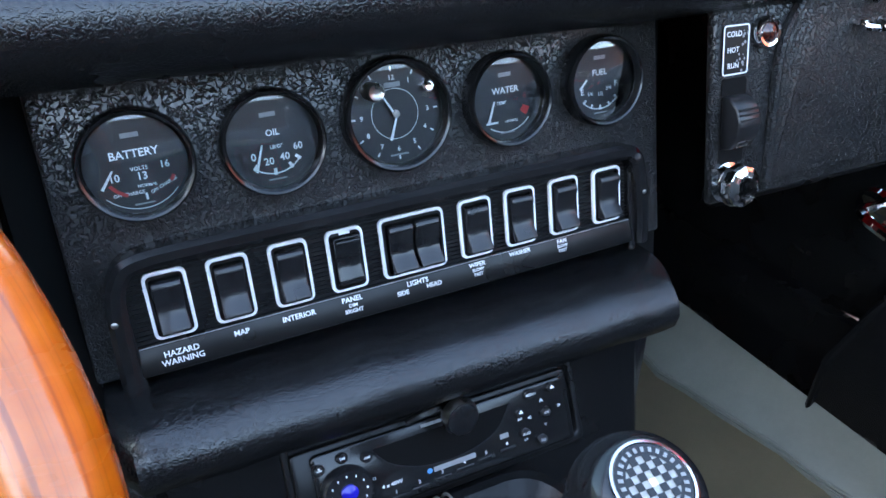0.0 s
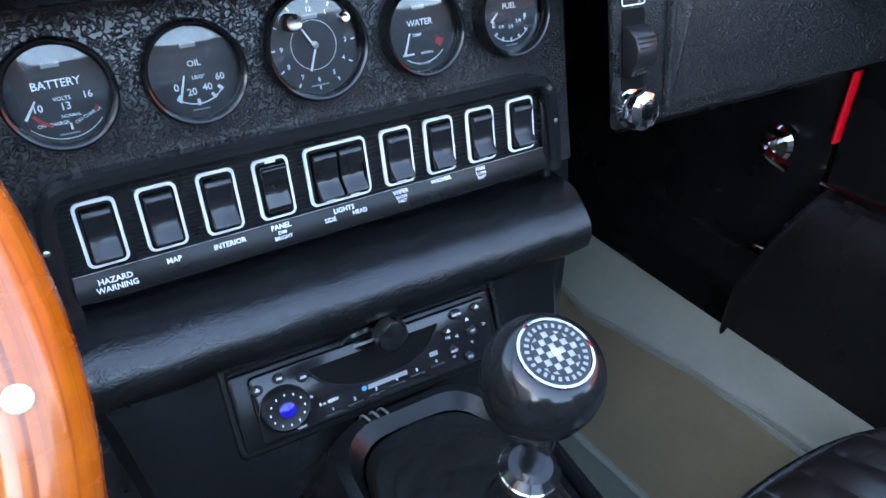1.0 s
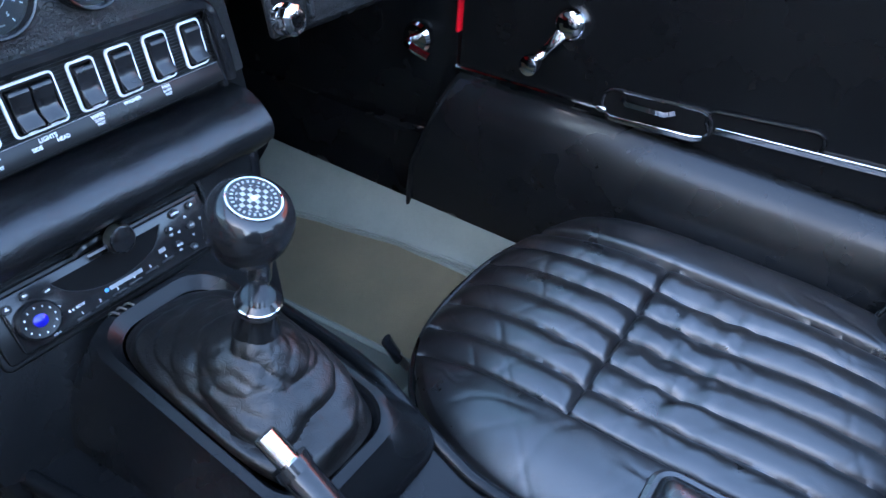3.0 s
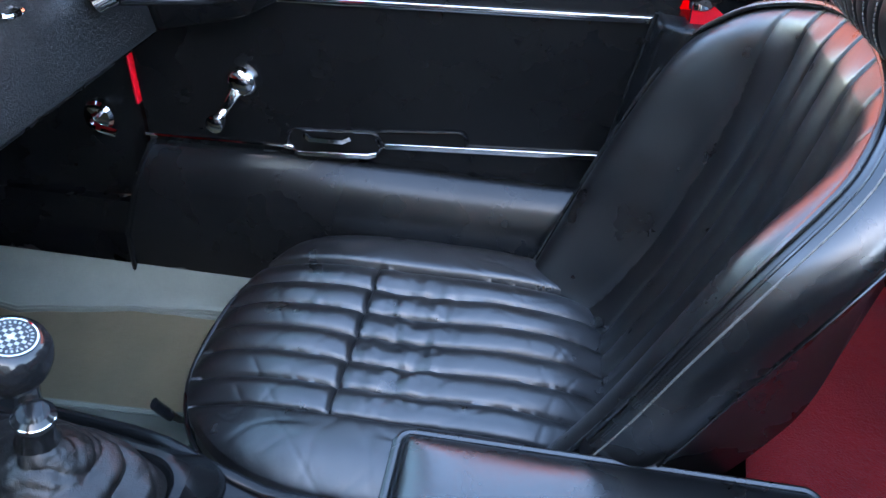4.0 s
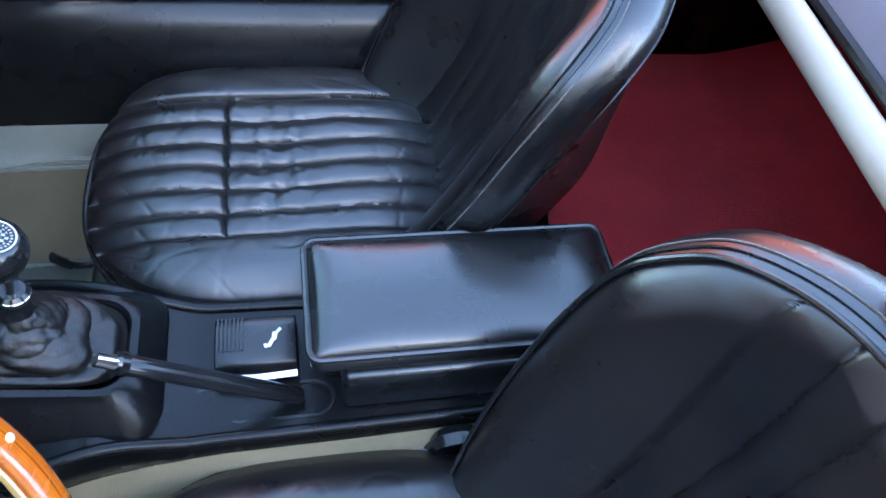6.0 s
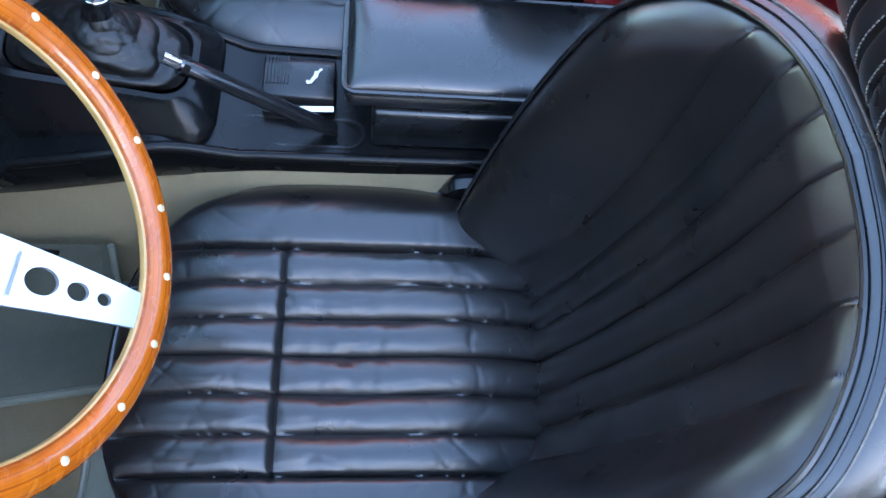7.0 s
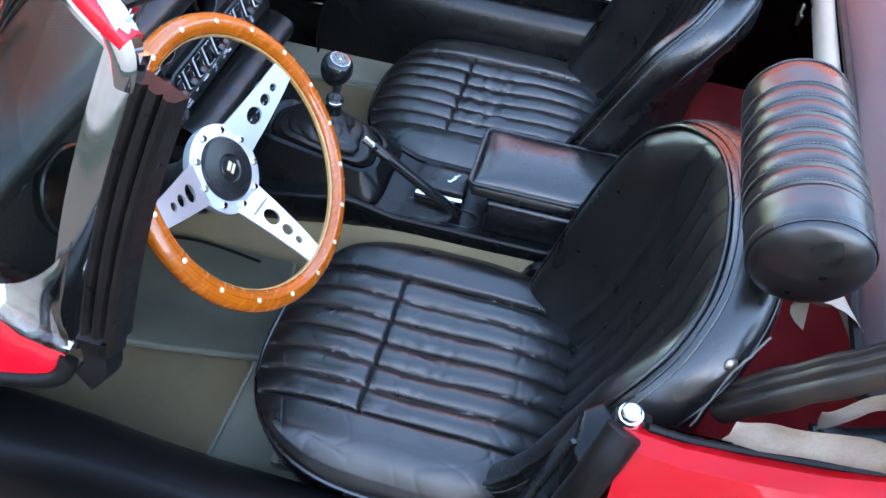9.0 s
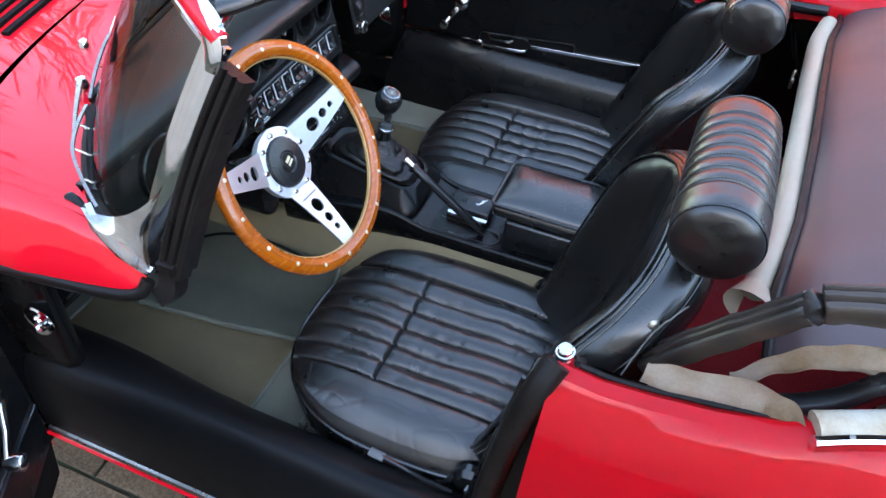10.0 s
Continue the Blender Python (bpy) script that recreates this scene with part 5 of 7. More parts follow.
gauge(-0.1275, -0.0038, RG, "battery voltage gauge with black dial and white print", [("BATTERY", 0, 0.0045, 0.0052), ("VOLTS", 0.0008, -0.0025, 0.0026), ("10", -0.0105, -0.0055, 0.0048), ("13", 0.0015, -0.0062, 0.0050), ("16", 0.0120, -0.0025, 0.0046), ("NORMAL", 0.0028, -0.0107, 0.0021), ("OFF CHARGE", -0.0058, -0.0135, 0.0023), ("ON CHARGE", 0.0098, -0.0120, 0.0023, 22)],
      battery, ((-0.0165, -0.0095), (-0.0105, -0.0015), 0.0011))


def oil(R):
    w = arc_strip(R * 0.60, R * 0.625, 228, 322, 0)
    for a in (230, 268, 300, 320):
        join(w, moved(box(-0.0008, 0.0008, -0.0002, 0, -0.0016, 0.0016), pose(R * 0.58 * math.cos(radians(a)), 0, R * 0.58 * math.sin(radians(a)), 0, -(a + 90), 0)))
    return w, None


gauge(-0.065, -0.0047, RG, "oil pressure gauge with black dial", [("OIL", 0.001, 0.0040, 0.0044), ("LB/O\"", 0.0018, -0.0030, 0.0026), ("0", -0.0100, -0.0066, 0.0052), ("20", -0.0028, -0.0098, 0.0050), ("40", 0.0052, -0.0086, 0.0050), ("60", 0.0124, -0.0045, 0.0048)], oil, ((-0.0098, -0.0140), (-0.0052, -0.0010), 0.0011))


def clock_marks(R):
    w = bmesh.new()
    for k in range(12):
        a = 2 * math.pi * k / 12
        join(w, moved(box(-0.0004, 0.0004, -0.0002, 0, -0.0011, 0.0011), pose(R * 0.77 * math.sin(a), 0, R * 0.77 * math.cos(a), 0, math.degrees(a), 0)))
    arc_strip(R * 0.43, R * 0.44, 0, 360, 0, 48, w)
    return w, None


cl = gauge(0.0005, -0.002, 0.0298, "analogue clock with adjusting stem and black dial", [(str(k), 0.0298 * 0.62 * math.sin(2 * math.pi * k / 12), 0.0298 * 0.62 * math.cos(2 * math.pi * k / 12), 0.0036) for k in range(1, 13) if k not in (10, 2)], clock_marks, ((-0.0042, -0.0132), (0.0004, -0.0012), 0.0011))
F = PC @ pose(0.0005, -0.0052, -0.002)
d = pose(0, 0.0016, 0, 0, 0, 0)
hand = loft([[(-0.0006, 0.0008, -0.001), (0.0006, 0.0008, -0.001), (-0.0084, 0.0008, 0.0143), (-0.0090, 0.0008, 0.0140)], [(-0.0006, 0.0013, -0.001), (0.0006, 0.0013, -0.001), (-0.0084, 0.0013, 0.0143), (-0.0090, 0.0013, 0.0140)]])
part("minute_hand", moved(hand, F), WHITE, cl)
part("hand_cap", moved(lathe([(0.0022, 0), (0.0020, 0.0014), (0.0006, 0.0018)], 20), F @ pose(0, 0.0018, 0) @ pose(0, 0, 0, 90, 0, 0)), STEEL, cl)
part("set_stem", moved(lathe([(0.0046, -0.004), (0.0048, 0.0072), (0.0040, 0.0085), (0.0030, 0.0078), (0.0008, 0.0076)], 24), F @ pose(-0.0125, 0, 0.0135) @ pose(0, 0, 0, 90, 0, 0)), STEEL, cl, "knurled brass-steel setting stem")
part("slot_screw", moved(lathe([(0.0031, -0.004), (0.0033, 0.003), (0.0024, 0.0042), (0.0018, 0.003), (0.0004, 0.0025)], 20), F @ pose(0.0180, 0, 0.0125) @ pose(0, 0, 0, 90, 0, 0)), CHROME, cl)


def water(R):
    return join(arc_strip(R * 0.70, R * 0.72, 235, 318, 0), bars([(-0.0095, -0.0125, 0.0075, 0.0011)])), arc_strip(R * 0.44, R * 0.62, 318, 336, 0)


gauge(0.0665, -0.0043, RG, "water temperature gauge with a red band", [("WATER", 0.0, 0.0045, 0.0049), ("TEMP", -0.0028, -0.0022, 0.0026), ("NORMAL", 0.0030, -0.0128, 0.0020)], water, ((-0.0125, -0.0128), (-0.0078, -0.0005), 0.0012))


def fuel(R):
    w = arc_strip(R * 0.62, R * 0.645, 222, 322, 0)
    for a in (226, 247, 270, 293, 316):
        join(w, moved(box(-0.0006, 0.0006, -0.0002, 0, -0.0013, 0.0013), pose(R * 0.60 * math.cos(radians(a)), 0, R * 0.60 * math.sin(radians(a)), 0, -(a + 90), 0)))
    return w, None


gauge(0.130, -0.0035, RG, "fuel gauge with black dial reading empty", [("FUEL", 0, 0.0045, 0.0048), ("E", -0.0125, -0.0055, 0.0046), ("1/4", -0.0070, -0.0072, 0.0030), ("1/2", 0.0002, -0.0080, 0.0030), ("3/4", 0.0062, -0.0052, 0.0032), ("F", 0.0115, -0.0035, 0.0050)], fuel, ((-0.0148, -0.0035), (-0.0098, 0.0015), 0.0011))


def big(R):
    w = arc_strip(R * 0.80, R * 0.815, -50, 230, 0, 60)
    for k in range(29):
        a = -50 + 10 * k
        join(w, moved(box(-0.0005, 0.0005, -0.0002, 0, -0.002, 0.002), pose(R * 0.77 * math.cos(radians(a)), 0, R * 0.77 * math.sin(radians(a)), 0, -(a + 90), 0)))
    return w, None


for u, lab in ((-0.262, "large revolution counter behind the steering wheel"), (-0.400, "large speedometer behind the steering wheel")):
    R = 0.055
    wl = [(str(k * 10), R * 0.60 * math.cos(radians(225 - k * 38)), R * 0.60 * math.sin(radians(225 - k * 38)), 0.007) for k in range(8)]
    g = gauge(u, -0.022, R, lab, wl, big, ((-0.002, 0.002), (-0.030, -0.026), 0.0014))
    g.matrix_world = PM @ pose(0, -0.040, 0) @ PC.inverted()

# ---- switch panel ----
sp = thing("switch_panel", "ribbed black switch panel with a raised glossy surround", "switch panel")
part("back", moved(plate(rounded_rect(0.300, 0.066, 0.010), -0.002, 0.004), PC @ pose(0.001, 0, -0.077)), PANEL_BLACK, sp)
lip = smooth_path([(-0.1535, -0.004, -0.114), (-0.1525, -0.007, -0.088), (-0.151, -0.008, -0.066), (-0.1475, -0.009, -0.0545), (-0.138, -0.009, -0.0475), (-0.10, -0.009, -0.0463), (0.0, -0.009, -0.0463), (0.10, -0.009, -0.0463), (0.138, -0.009, -0.0466), (0.148, -0.009, -0.0515), (0.1515, -0.008, -0.062), (0.1545, -0.007, -0.085), (0.1565, -0.004, -0.108)], 5)
part("surround", moved(sweep(lip, [(-0.0045, -0.010), (-0.0045, 0.004), (-0.002, 0.0062), (0.002, 0.0062), (0.0045, 0.004), (0.0045, -0.010)], up=(0, -1, 0)), PC), GLOSS_BLACK, sp, "raised gloss black surround")
for s in (-1, 1):
    part("side_cheek", moved(box(s * 0.149 - 0.0025, s * 0.149 + 0.0025, -0.008, 0.0, -0.113, -0.055), PC), GLOSS_BLACK, sp, bevel=0.001)
    part("surround_screw", moved(moved(lathe([(0.0016, 0), (0.0016, 0.0008), (0.0008, 0.0012)], 12), pose(0, 0, 0, 90, 0, 0)), PC @ pose(s * 0.1535, -0.0132, -0.074)), STEEL, sp)
for k in range(19):
    z = -0.0520 - 0.0024 * k
    part("rib", moved(box(-0.1465, 0.1465, -0.0034, -0.0018, z - 0.0007, z + 0.0007), PC), PANEL_BLACK, sp, smooth=False)
part("label_strip", moved(moved(box(-0.1475, 0.1475, -0.002, 0.002, -0.0075, 0.0075), pose(0, -0.0062, -0.0992, -12, 0, 0)), PC), PANEL_BLACK, sp, bevel=0.0006)
LS = PC @ pose(0, -0.0062, -0.0992, -12, 0, 0) @ pose(0, -0.0024, 0)
LM = lambda bm: moved(bm, LS)  # noqa: E731
part("strip_edge", LM(box(-0.147, 0.147, -0.0002, 0.0, 0.0068, 0.0071)), GREY_PRINT, sp)
for items in ([("HAZARD", -0.1277, 0.0012, 0.0042), ("WARNING", -0.1277, -0.0030, 0.0042)], [("MAP", -0.098, 0.0022, 0.0040)], [("INTERIOR", -0.068, 0.0024, 0.0040)], [("PANEL", -0.0385, 0.0038, 0.0040), ("DIM", -0.0385, 0.0004, 0.0028), ("BRIGHT", -0.0385, -0.0026, 0.0030)],
              [("LIGHTS", 0.0, 0.0035, 0.0040), ("SIDE", -0.0095, -0.0006, 0.0036), ("HEAD", 0.0095, -0.0002, 0.0036)], [("WIPER", 0.0378, 0.0042, 0.0036), ("SLOW", 0.0378, 0.0012, 0.0027), ("FAST", 0.0378, -0.0015, 0.0027)], [("WASHER", 0.0664, 0.0046, 0.0036)], [("FAN", 0.0958, 0.0046, 0.0036), ("SLOW", 0.0958, 0.0016, 0.0027), ("FAST", 0.0958, -0.0011, 0.0027)]):
    part("lettering", LM(letters(items)), WHITE, sp, "white capital letters")


def rocker(u, v, kind):
    """A rocker switch: white-edged frame, dark well, curved rocker."""
    sw = thing("rocker_switch", "black rocker switch in a worn white-edged frame" if kind != "double" else "pair of black rockers sharing one white-edged frame", "switch", group="row of rocker switches")
    F = PC @ pose(u, -0.003, v)
    w = 0.0385 if kind == "double" else 0.0207
    h = 0.0350
    part("frame", moved(ring_plate(rounded_rect(w, h, 0.0038), rounded_rect(w - 0.0037, h - 0.0037, 0.0024), -0.0024, 0), F), WHITE, sw, "white-edged frame", bevel=0.0004)
    part("inner_frame", moved(ring_plate(rounded_rect(w - 0.0036, h - 0.0036, 0.0024), rounded_rect(w - 0.0062, h - 0.0062, 0.0016), -0.0030, 0), F), GLOSS_BLACK, sw)
    part("well", moved(box(-w / 2 + 0.003, w / 2 - 0.003, -0.0005, 0.001, -h / 2 + 0.003, h / 2 - 0.003), F), DARK_VOID, sw)
    def rock(cx, ww, up):
        tilt = 9 if up else -9
        prof = [(0.002, 0.0132), (-0.0062, 0.0128), (-0.0072, 0.010), (-0.0050, 0.004), (-0.0040, -0.001), (-0.0052, -0.006), (-0.0092, -0.0105), (-0.0100, -0.0126), (-0.0075, -0.0135), (0.002, -0.0138)]
        if up:
            prof = [(y, -z) for y, z in prof][::-1]
        return moved(loft([[(cx - ww / 2, y, z) for y, z in prof], [(cx + ww / 2, y, z) for y, z in prof]]), F)
    if kind == "double":
        for cx in (-0.0078, 0.0078):
            part("rocker", rock(cx, 0.0142, False), GLOSS_BLACK, sw, bevel=0.0008)
            part("rocker_mark", moved(box(cx - 0.0030, cx + 0.0030, -0.0036, -0.0033, -0.0164, -0.0149), F), WHITE, sw)
    else:
        part("rocker", rock(0, 0.0140, kind == "up"), GLOSS_BLACK if kind == "up" else PLASTIC, sw, bevel=0.0008)
        if kind in ("up", "mark"):
            zz = 0.0156 if kind == "up" else -0.0156
            part("rocker_mark", moved(box(-0.0030, 0.0030, -0.0036, -0.0033, zz - 0.0008, zz + 0.0008), F), WHITE, sw)
    return sw


for u, kind in ((-0.1278, "down"), (-0.0979, "down"), (-0.0673, "down"), (-0.0371, "up"), (0.0014, "double"), (0.0403, "mark"), (0.0698, "down"), (0.1002, "mark"), (0.1314, "down")):
    rocker(u, -0.0732, kind)

# ---- centre console ----
con = thing("centre_console", "black vinyl centre console with rolled upper edge", "console")
CPROF = [(0.0, 0.6860), (-0.028, 0.6880), (-0.045, 0.6886), (-0.057, 0.6872), (-0.0655, 0.6830), (-0.0715, 0.6765), (-0.0740, 0.6685), (-0.0720, 0.6595), (-0.064, 0.651), (-0.052, 0.646), (-0.047, 0.640), (-0.052, 0.628), (-0.075, 0.582), (-0.092, 0.548), (-0.104, 0.522), (-0.108, 0.506)]


def con_w(z):
    return float(np.interp(z, [0.50, 0.56, 0.63, 0.66, 0.70], [0.122, 0.138, 0.154, 0.165, 0.165]))


rings, lower = [], []
for k in range(41):
    t = -1 + 2 * k / 40
    row = []
    for y, z in CPROF:
        w = con_w(z)
        e = max(0, (abs(t) - 0.94) / 0.06)
        row.append((w * t, y + 0.016 * e ** 2 * (1 if z > 0.645 else 0.5), z + 0.0006 * math.sin(20 * t)))
    rings.append(row[:11])
    lower.append(row[10:])
part("upper_roll", loft(rings, False, False), VINYL_ROLL, con, "padded rolled upper edge")
part("face", loft(lower, False, False), VINYL_SOFT, con)
for s in (-1, 1):
    side = [(s * con_w(z), y + 0.016 * (1 if z > 0.645 else 0.5), z) for y, z in CPROF]
    bm = loft([side, [(x - s * 0.004, 0.14, z) for x, y, z in side]], False, False)
    part("cheek", bm, VINYL_SOFT, con, smooth=True)
    # perforated speaker pods on the footwell sides
    pod = part("speaker_pod", box(s * 0.150 - 0.022 * s, s * 0.150 + 0.022 * s, -0.045, 0.10, 0.50, 0.645) if s > 0 else box(-0.172, -0.128, -0.045, 0.10, 0.50, 0.645), PLASTIC, con, bevel=0.018)
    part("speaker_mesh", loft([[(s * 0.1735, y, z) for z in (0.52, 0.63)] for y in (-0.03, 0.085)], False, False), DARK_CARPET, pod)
RM = Matrix.Translation((0.001, -0.0578, 0.6129)) @ Matrix.Rotation(radians(-26.5), 4, "X") @ Matrix.Diagonal((0.965, 1.0, 0.86, 1.0))
part("radio_surround", moved(ring_plate(rounded_rect(0.193, 0.070, 0.006), rounded_rect(0.184, 0.055, 0.003), -0.0045, 0.012), RM @ pose(0.002, 0, 0.004)), PANEL_BLACK, con, bevel=0.0015)
ash = part("pull_knob", moved(lathe([(0.005, 0), (0.0055, 0.008), (0.0098, 0.010), (0.0104, 0.016), (0.0092, 0.0205), (0.0075, 0.0212)], 32), Matrix.Translation((0.007, -0.056, 0.641)) @ Matrix.Rotation(radians(90 - 12), 4, "X")), GLOSS_BLACK, con, "round turned-metal pull knob")
part("knob_ring", moved(lathe([(0.0102, 0.0125), (0.0107, 0.0162), (0.0096, 0.0200)], 32, caps=False), Matrix.Translation((0.007, -0.0562, 0.641)) @ Matrix.Rotation(radians(90 - 12), 4, "X")), STEEL, ash)
slide = smooth_path([(-0.020, -0.0590, 0.639), (-0.014, -0.0600, 0.6425), (-0.007, -0.0605, 0.644), (0.0, -0.0605, 0.645)], 4)
part("knob_slide", tube(slide, 0.0022, 6), GLOSS_BLACK, con)

# car radio
radio = thing("car_radio", "black car radio with round keys and a blue dial", "radio")
part("body", moved(plate(rounded_rect(0.181, 0.0535, 0.003), -0.006, 0.02), RM), PANEL_BLACK, radio, bevel=0.001)
part("fascia", moved(plate(rounded_rect(0.166, 0.0470, 0.004), -0.0095, -0.005), RM @ pose(0.003, 0, 0)), GLOSS_BLACK, radio, bevel=0.0012)
scr = smooth_path([(-0.045, 0, 0.016), (-0.035, 0, 0.003), (-0.015, 0, -0.006), (0.010, 0, -0.007), (0.033, 0, 0.0), (0.046, 0, 0.016)], 5)
part("display", moved(plate([(p.x, p.z) for p in scr], -0.0102, -0.009), RM), DARK_VOID, radio)
part("display_rim", moved(tube([(p.x, -0.0100, p.z) for p in scr], 0.0011, 6, up=(0, 1, 0)), RM), PLASTIC, radio)
dial = part("volume_dial", moved(lathe([(0.0155, -0.002), (0.0150, 0.006), (0.0135, 0.0075), (0.0070, 0.0070)], 40), RM @ pose(-0.0632, -0.009, -0.003) @ pose(0, 0, 0, 90, 0, 0)), PLASTIC, radio, "knurled rotary dial")
part("dial_cap", moved(lathe([(0.0052, 0.006), (0.0050, 0.0085), (0.003, 0.0095), (0.0005, 0.0098)], 24), RM @ pose(-0.0632, -0.009, -0.003) @ pose(0, 0, 0, 90, 0, 0)), BLUE_CAP, dial, "blue dial cap")
for k in range(12):
    a = 2 * math.pi * k / 12
    part("dial_mark", moved(box(-0.0004, 0.0004, -0.0002, 0, -0.0007, 0.0007), RM @ pose(-0.0632 + 0.0105 * math.cos(a), -0.0168, -0.003 + 0.0105 * math.sin(a))), WHITE, dial)
RADIO_BUTTONS = [(-0.0765, 0.0145, 0.0036, None), (-0.0625, 0.0175, 0.0036, "FM"), (-0.0485, 0.0130, 0.0036, "AM"), (0.0610, 0.0180, 0.0040, "MENU"), (0.0765, 0.0180, 0.0036, None), (0.0520, 0.0075, 0.0034, None), (0.0535, -0.0080, 0.0034, "AUD"), (0.0645, -0.0165, 0.0034, "EQ"), (0.0700, 0.0020, 0.0034, "OK")]
for x, z, r, t in RADIO_BUTTONS:
    key = part("key", moved(lathe([(r, -0.001), (r, 0.0016), (r * 0.8, 0.0022)], 20), RM @ pose(x, -0.0095, z) @ pose(0, 0, 0, 90, 0, 0)), PLASTIC, radio)
    if t:
        part("key_lettering", moved(letters([(t, x, z, 0.0026)]), RM @ pose(0, -0.0121, 0)), WHITE, key)
    else:
        part("key_lettering", moved(bars([(x, z, 0.003, 0.0008), (x, z + 0.001, 0.0012, 0.0018)]), RM @ pose(0, -0.0121, 0)), WHITE, key)
part("arrow_marks", moved(letters([("^", 0.0685, 0.0098, 0.006), ("<", 0.0585, 0.0012, 0.005), (">", 0.0805, 0.0030, 0.005), ("v", 0.0690, -0.0068, 0.004)]), RM @ pose(0, -0.0098, 0)), WHITE, radio)
part("print", moved(letters([("DIS", 0.0518, 0.0025, 0.0024), ("LD", 0.0535, -0.0130, 0.0022), ("TS", -0.0465, -0.0030, 0.0024), ("CD-C", -0.0560, -0.0205, 0.0024), ("4 x 40W", -0.0365, -0.0105, 0.0036)] + [(str(k), -0.0350 + 0.0150 * (k - 1), -0.0165 + 0.0011 * (k - 1), 0.0034) for k in range(1, 7)]), RM @ pose(0, -0.0098, 0)), WHITE, radio, "white printed key legends")
for b in ((0.004, -0.0108, 0.028, 0.0034), (0.003, 0.0205, 0.032, 0.0022), (0.039, -0.0050, 0.006, 0.0034)):
    part("maker_mark", moved(bars([b]), RM @ pose(0, -0.0098, 0)), GREY_PRINT, radio)
part("maker_dot", moved(lathe([(0.0018, 0), (0.0016, 0.0003)], 16), RM @ pose(-0.0125, -0.0096, -0.0108) @ pose(0, 0, 0, 90, 0, 0)), BLUE_DOT, radio)
for k in range(6):
    part("preset_key", moved(box(-0.0055, 0.0055, -0.0012, 0.0, -0.0011, 0.0011), RM @ pose(-0.0350 + 0.0150 * k, -0.0094, -0.0200 + 0.0011 * k)), PLASTIC, radio, bevel=0.0005)

# console top: a tray from the radio back to the armrest
def edge_x(y):
    return float(np.interp(y, [-0.75, -0.34, -0.27, -0.20, -0.10, -0.04], [0.070, 0.075, 0.082, 0.098, 0.111, 0.115]))


def tray_z(y):
    return float(np.interp(y, [-0.75, -0.46, -0.335, -0.325, -0.25, -0.235, -0.05], [0.503, 0.504, 0.506, 0.507, 0.535, 0.537, 0.524]))


tr = grid(lambda u, v: (edge_x(-0.04 - 0.70 * v) * (2 * u - 1), -0.04 - 0.70 * v, tray_z(-0.04 - 0.70 * v) + 0.002 * (2 * u - 1) ** 2), 16, 90)
part("tray", tr, VINYL_SOFT, con, "smooth grey-black vinyl tray")
for s in (-1, 1):
    pts = [(s * edge_x(y), y, tray_z(y) + 0.001) for y in np.linspace(-0.04, -0.74, 40)]
    part("edge_roll", tube(pts, 0.0065, 10), VINYL_SOFT, con, "rolled edge")
    bm = loft([[(s * (edge_x(y) + 0.003), y, tray_z(y) - 0.002), (s * (edge_x(y) + 0.006), y, tray_z(y) - 0.02), (s * (edge_x(y) + 0.002), y, tray_z(y) - 0.055), (s * (edge_x(y) - 0.01), y, tray_z(y) - 0.075)] for y in np.linspace(-0.04, -0.74, 30)], False, False)
    part("skirt", bm, VINYL_SOFT, con)

# gear lever housing and gaiter
gl_ = thing("gear_lever", "gear lever with black ball knob, chrome collar and leather gaiter", "gear lever", at=(-0.006, 0.005, 0.002))
def rr_ring(cx, cy, w, l, r, z0, z1):
    return [(cx + x, cy + y, z0 + (z1 - z0) * (0.5 - y / l)) for x, y in rounded_rect(w, l, r, 6)]


rings = [rr_ring(0.010, -0.188, 0.166, 0.240, 0.034, 0.524, 0.526), rr_ring(0.011, -0.188, 0.154, 0.235, 0.032, 0.548, 0.536), rr_ring(0.014, -0.187, 0.120, 0.212, 0.030, 0.584, 0.548), rr_ring(0.014, -0.187, 0.110, 0.200, 0.030, 0.596, 0.557), rr_ring(0.014, -0.187, 0.098, 0.186, 0.028, 0.598, 0.559), rr_ring(0.014, -0.187, 0.086, 0.172, 0.026, 0.590, 0.551)]
part("housing", loft(rings, True, False), VINYL_SOFT, gl_, "padded vinyl lever housing")
for k in range(3):
    part("housing_seam", tube(smooth_path([(-0.012 + 0.006 * k, -0.0745, 0.556), (-0.012 + 0.006 * k, -0.0805, 0.5855), (-0.012 + 0.006 * k, -0.0865, 0.5968), (-0.011 + 0.006 * k, -0.0945, 0.5992)], 4), 0.0009, 6), THREAD, gl_)
rings = []
n = 96
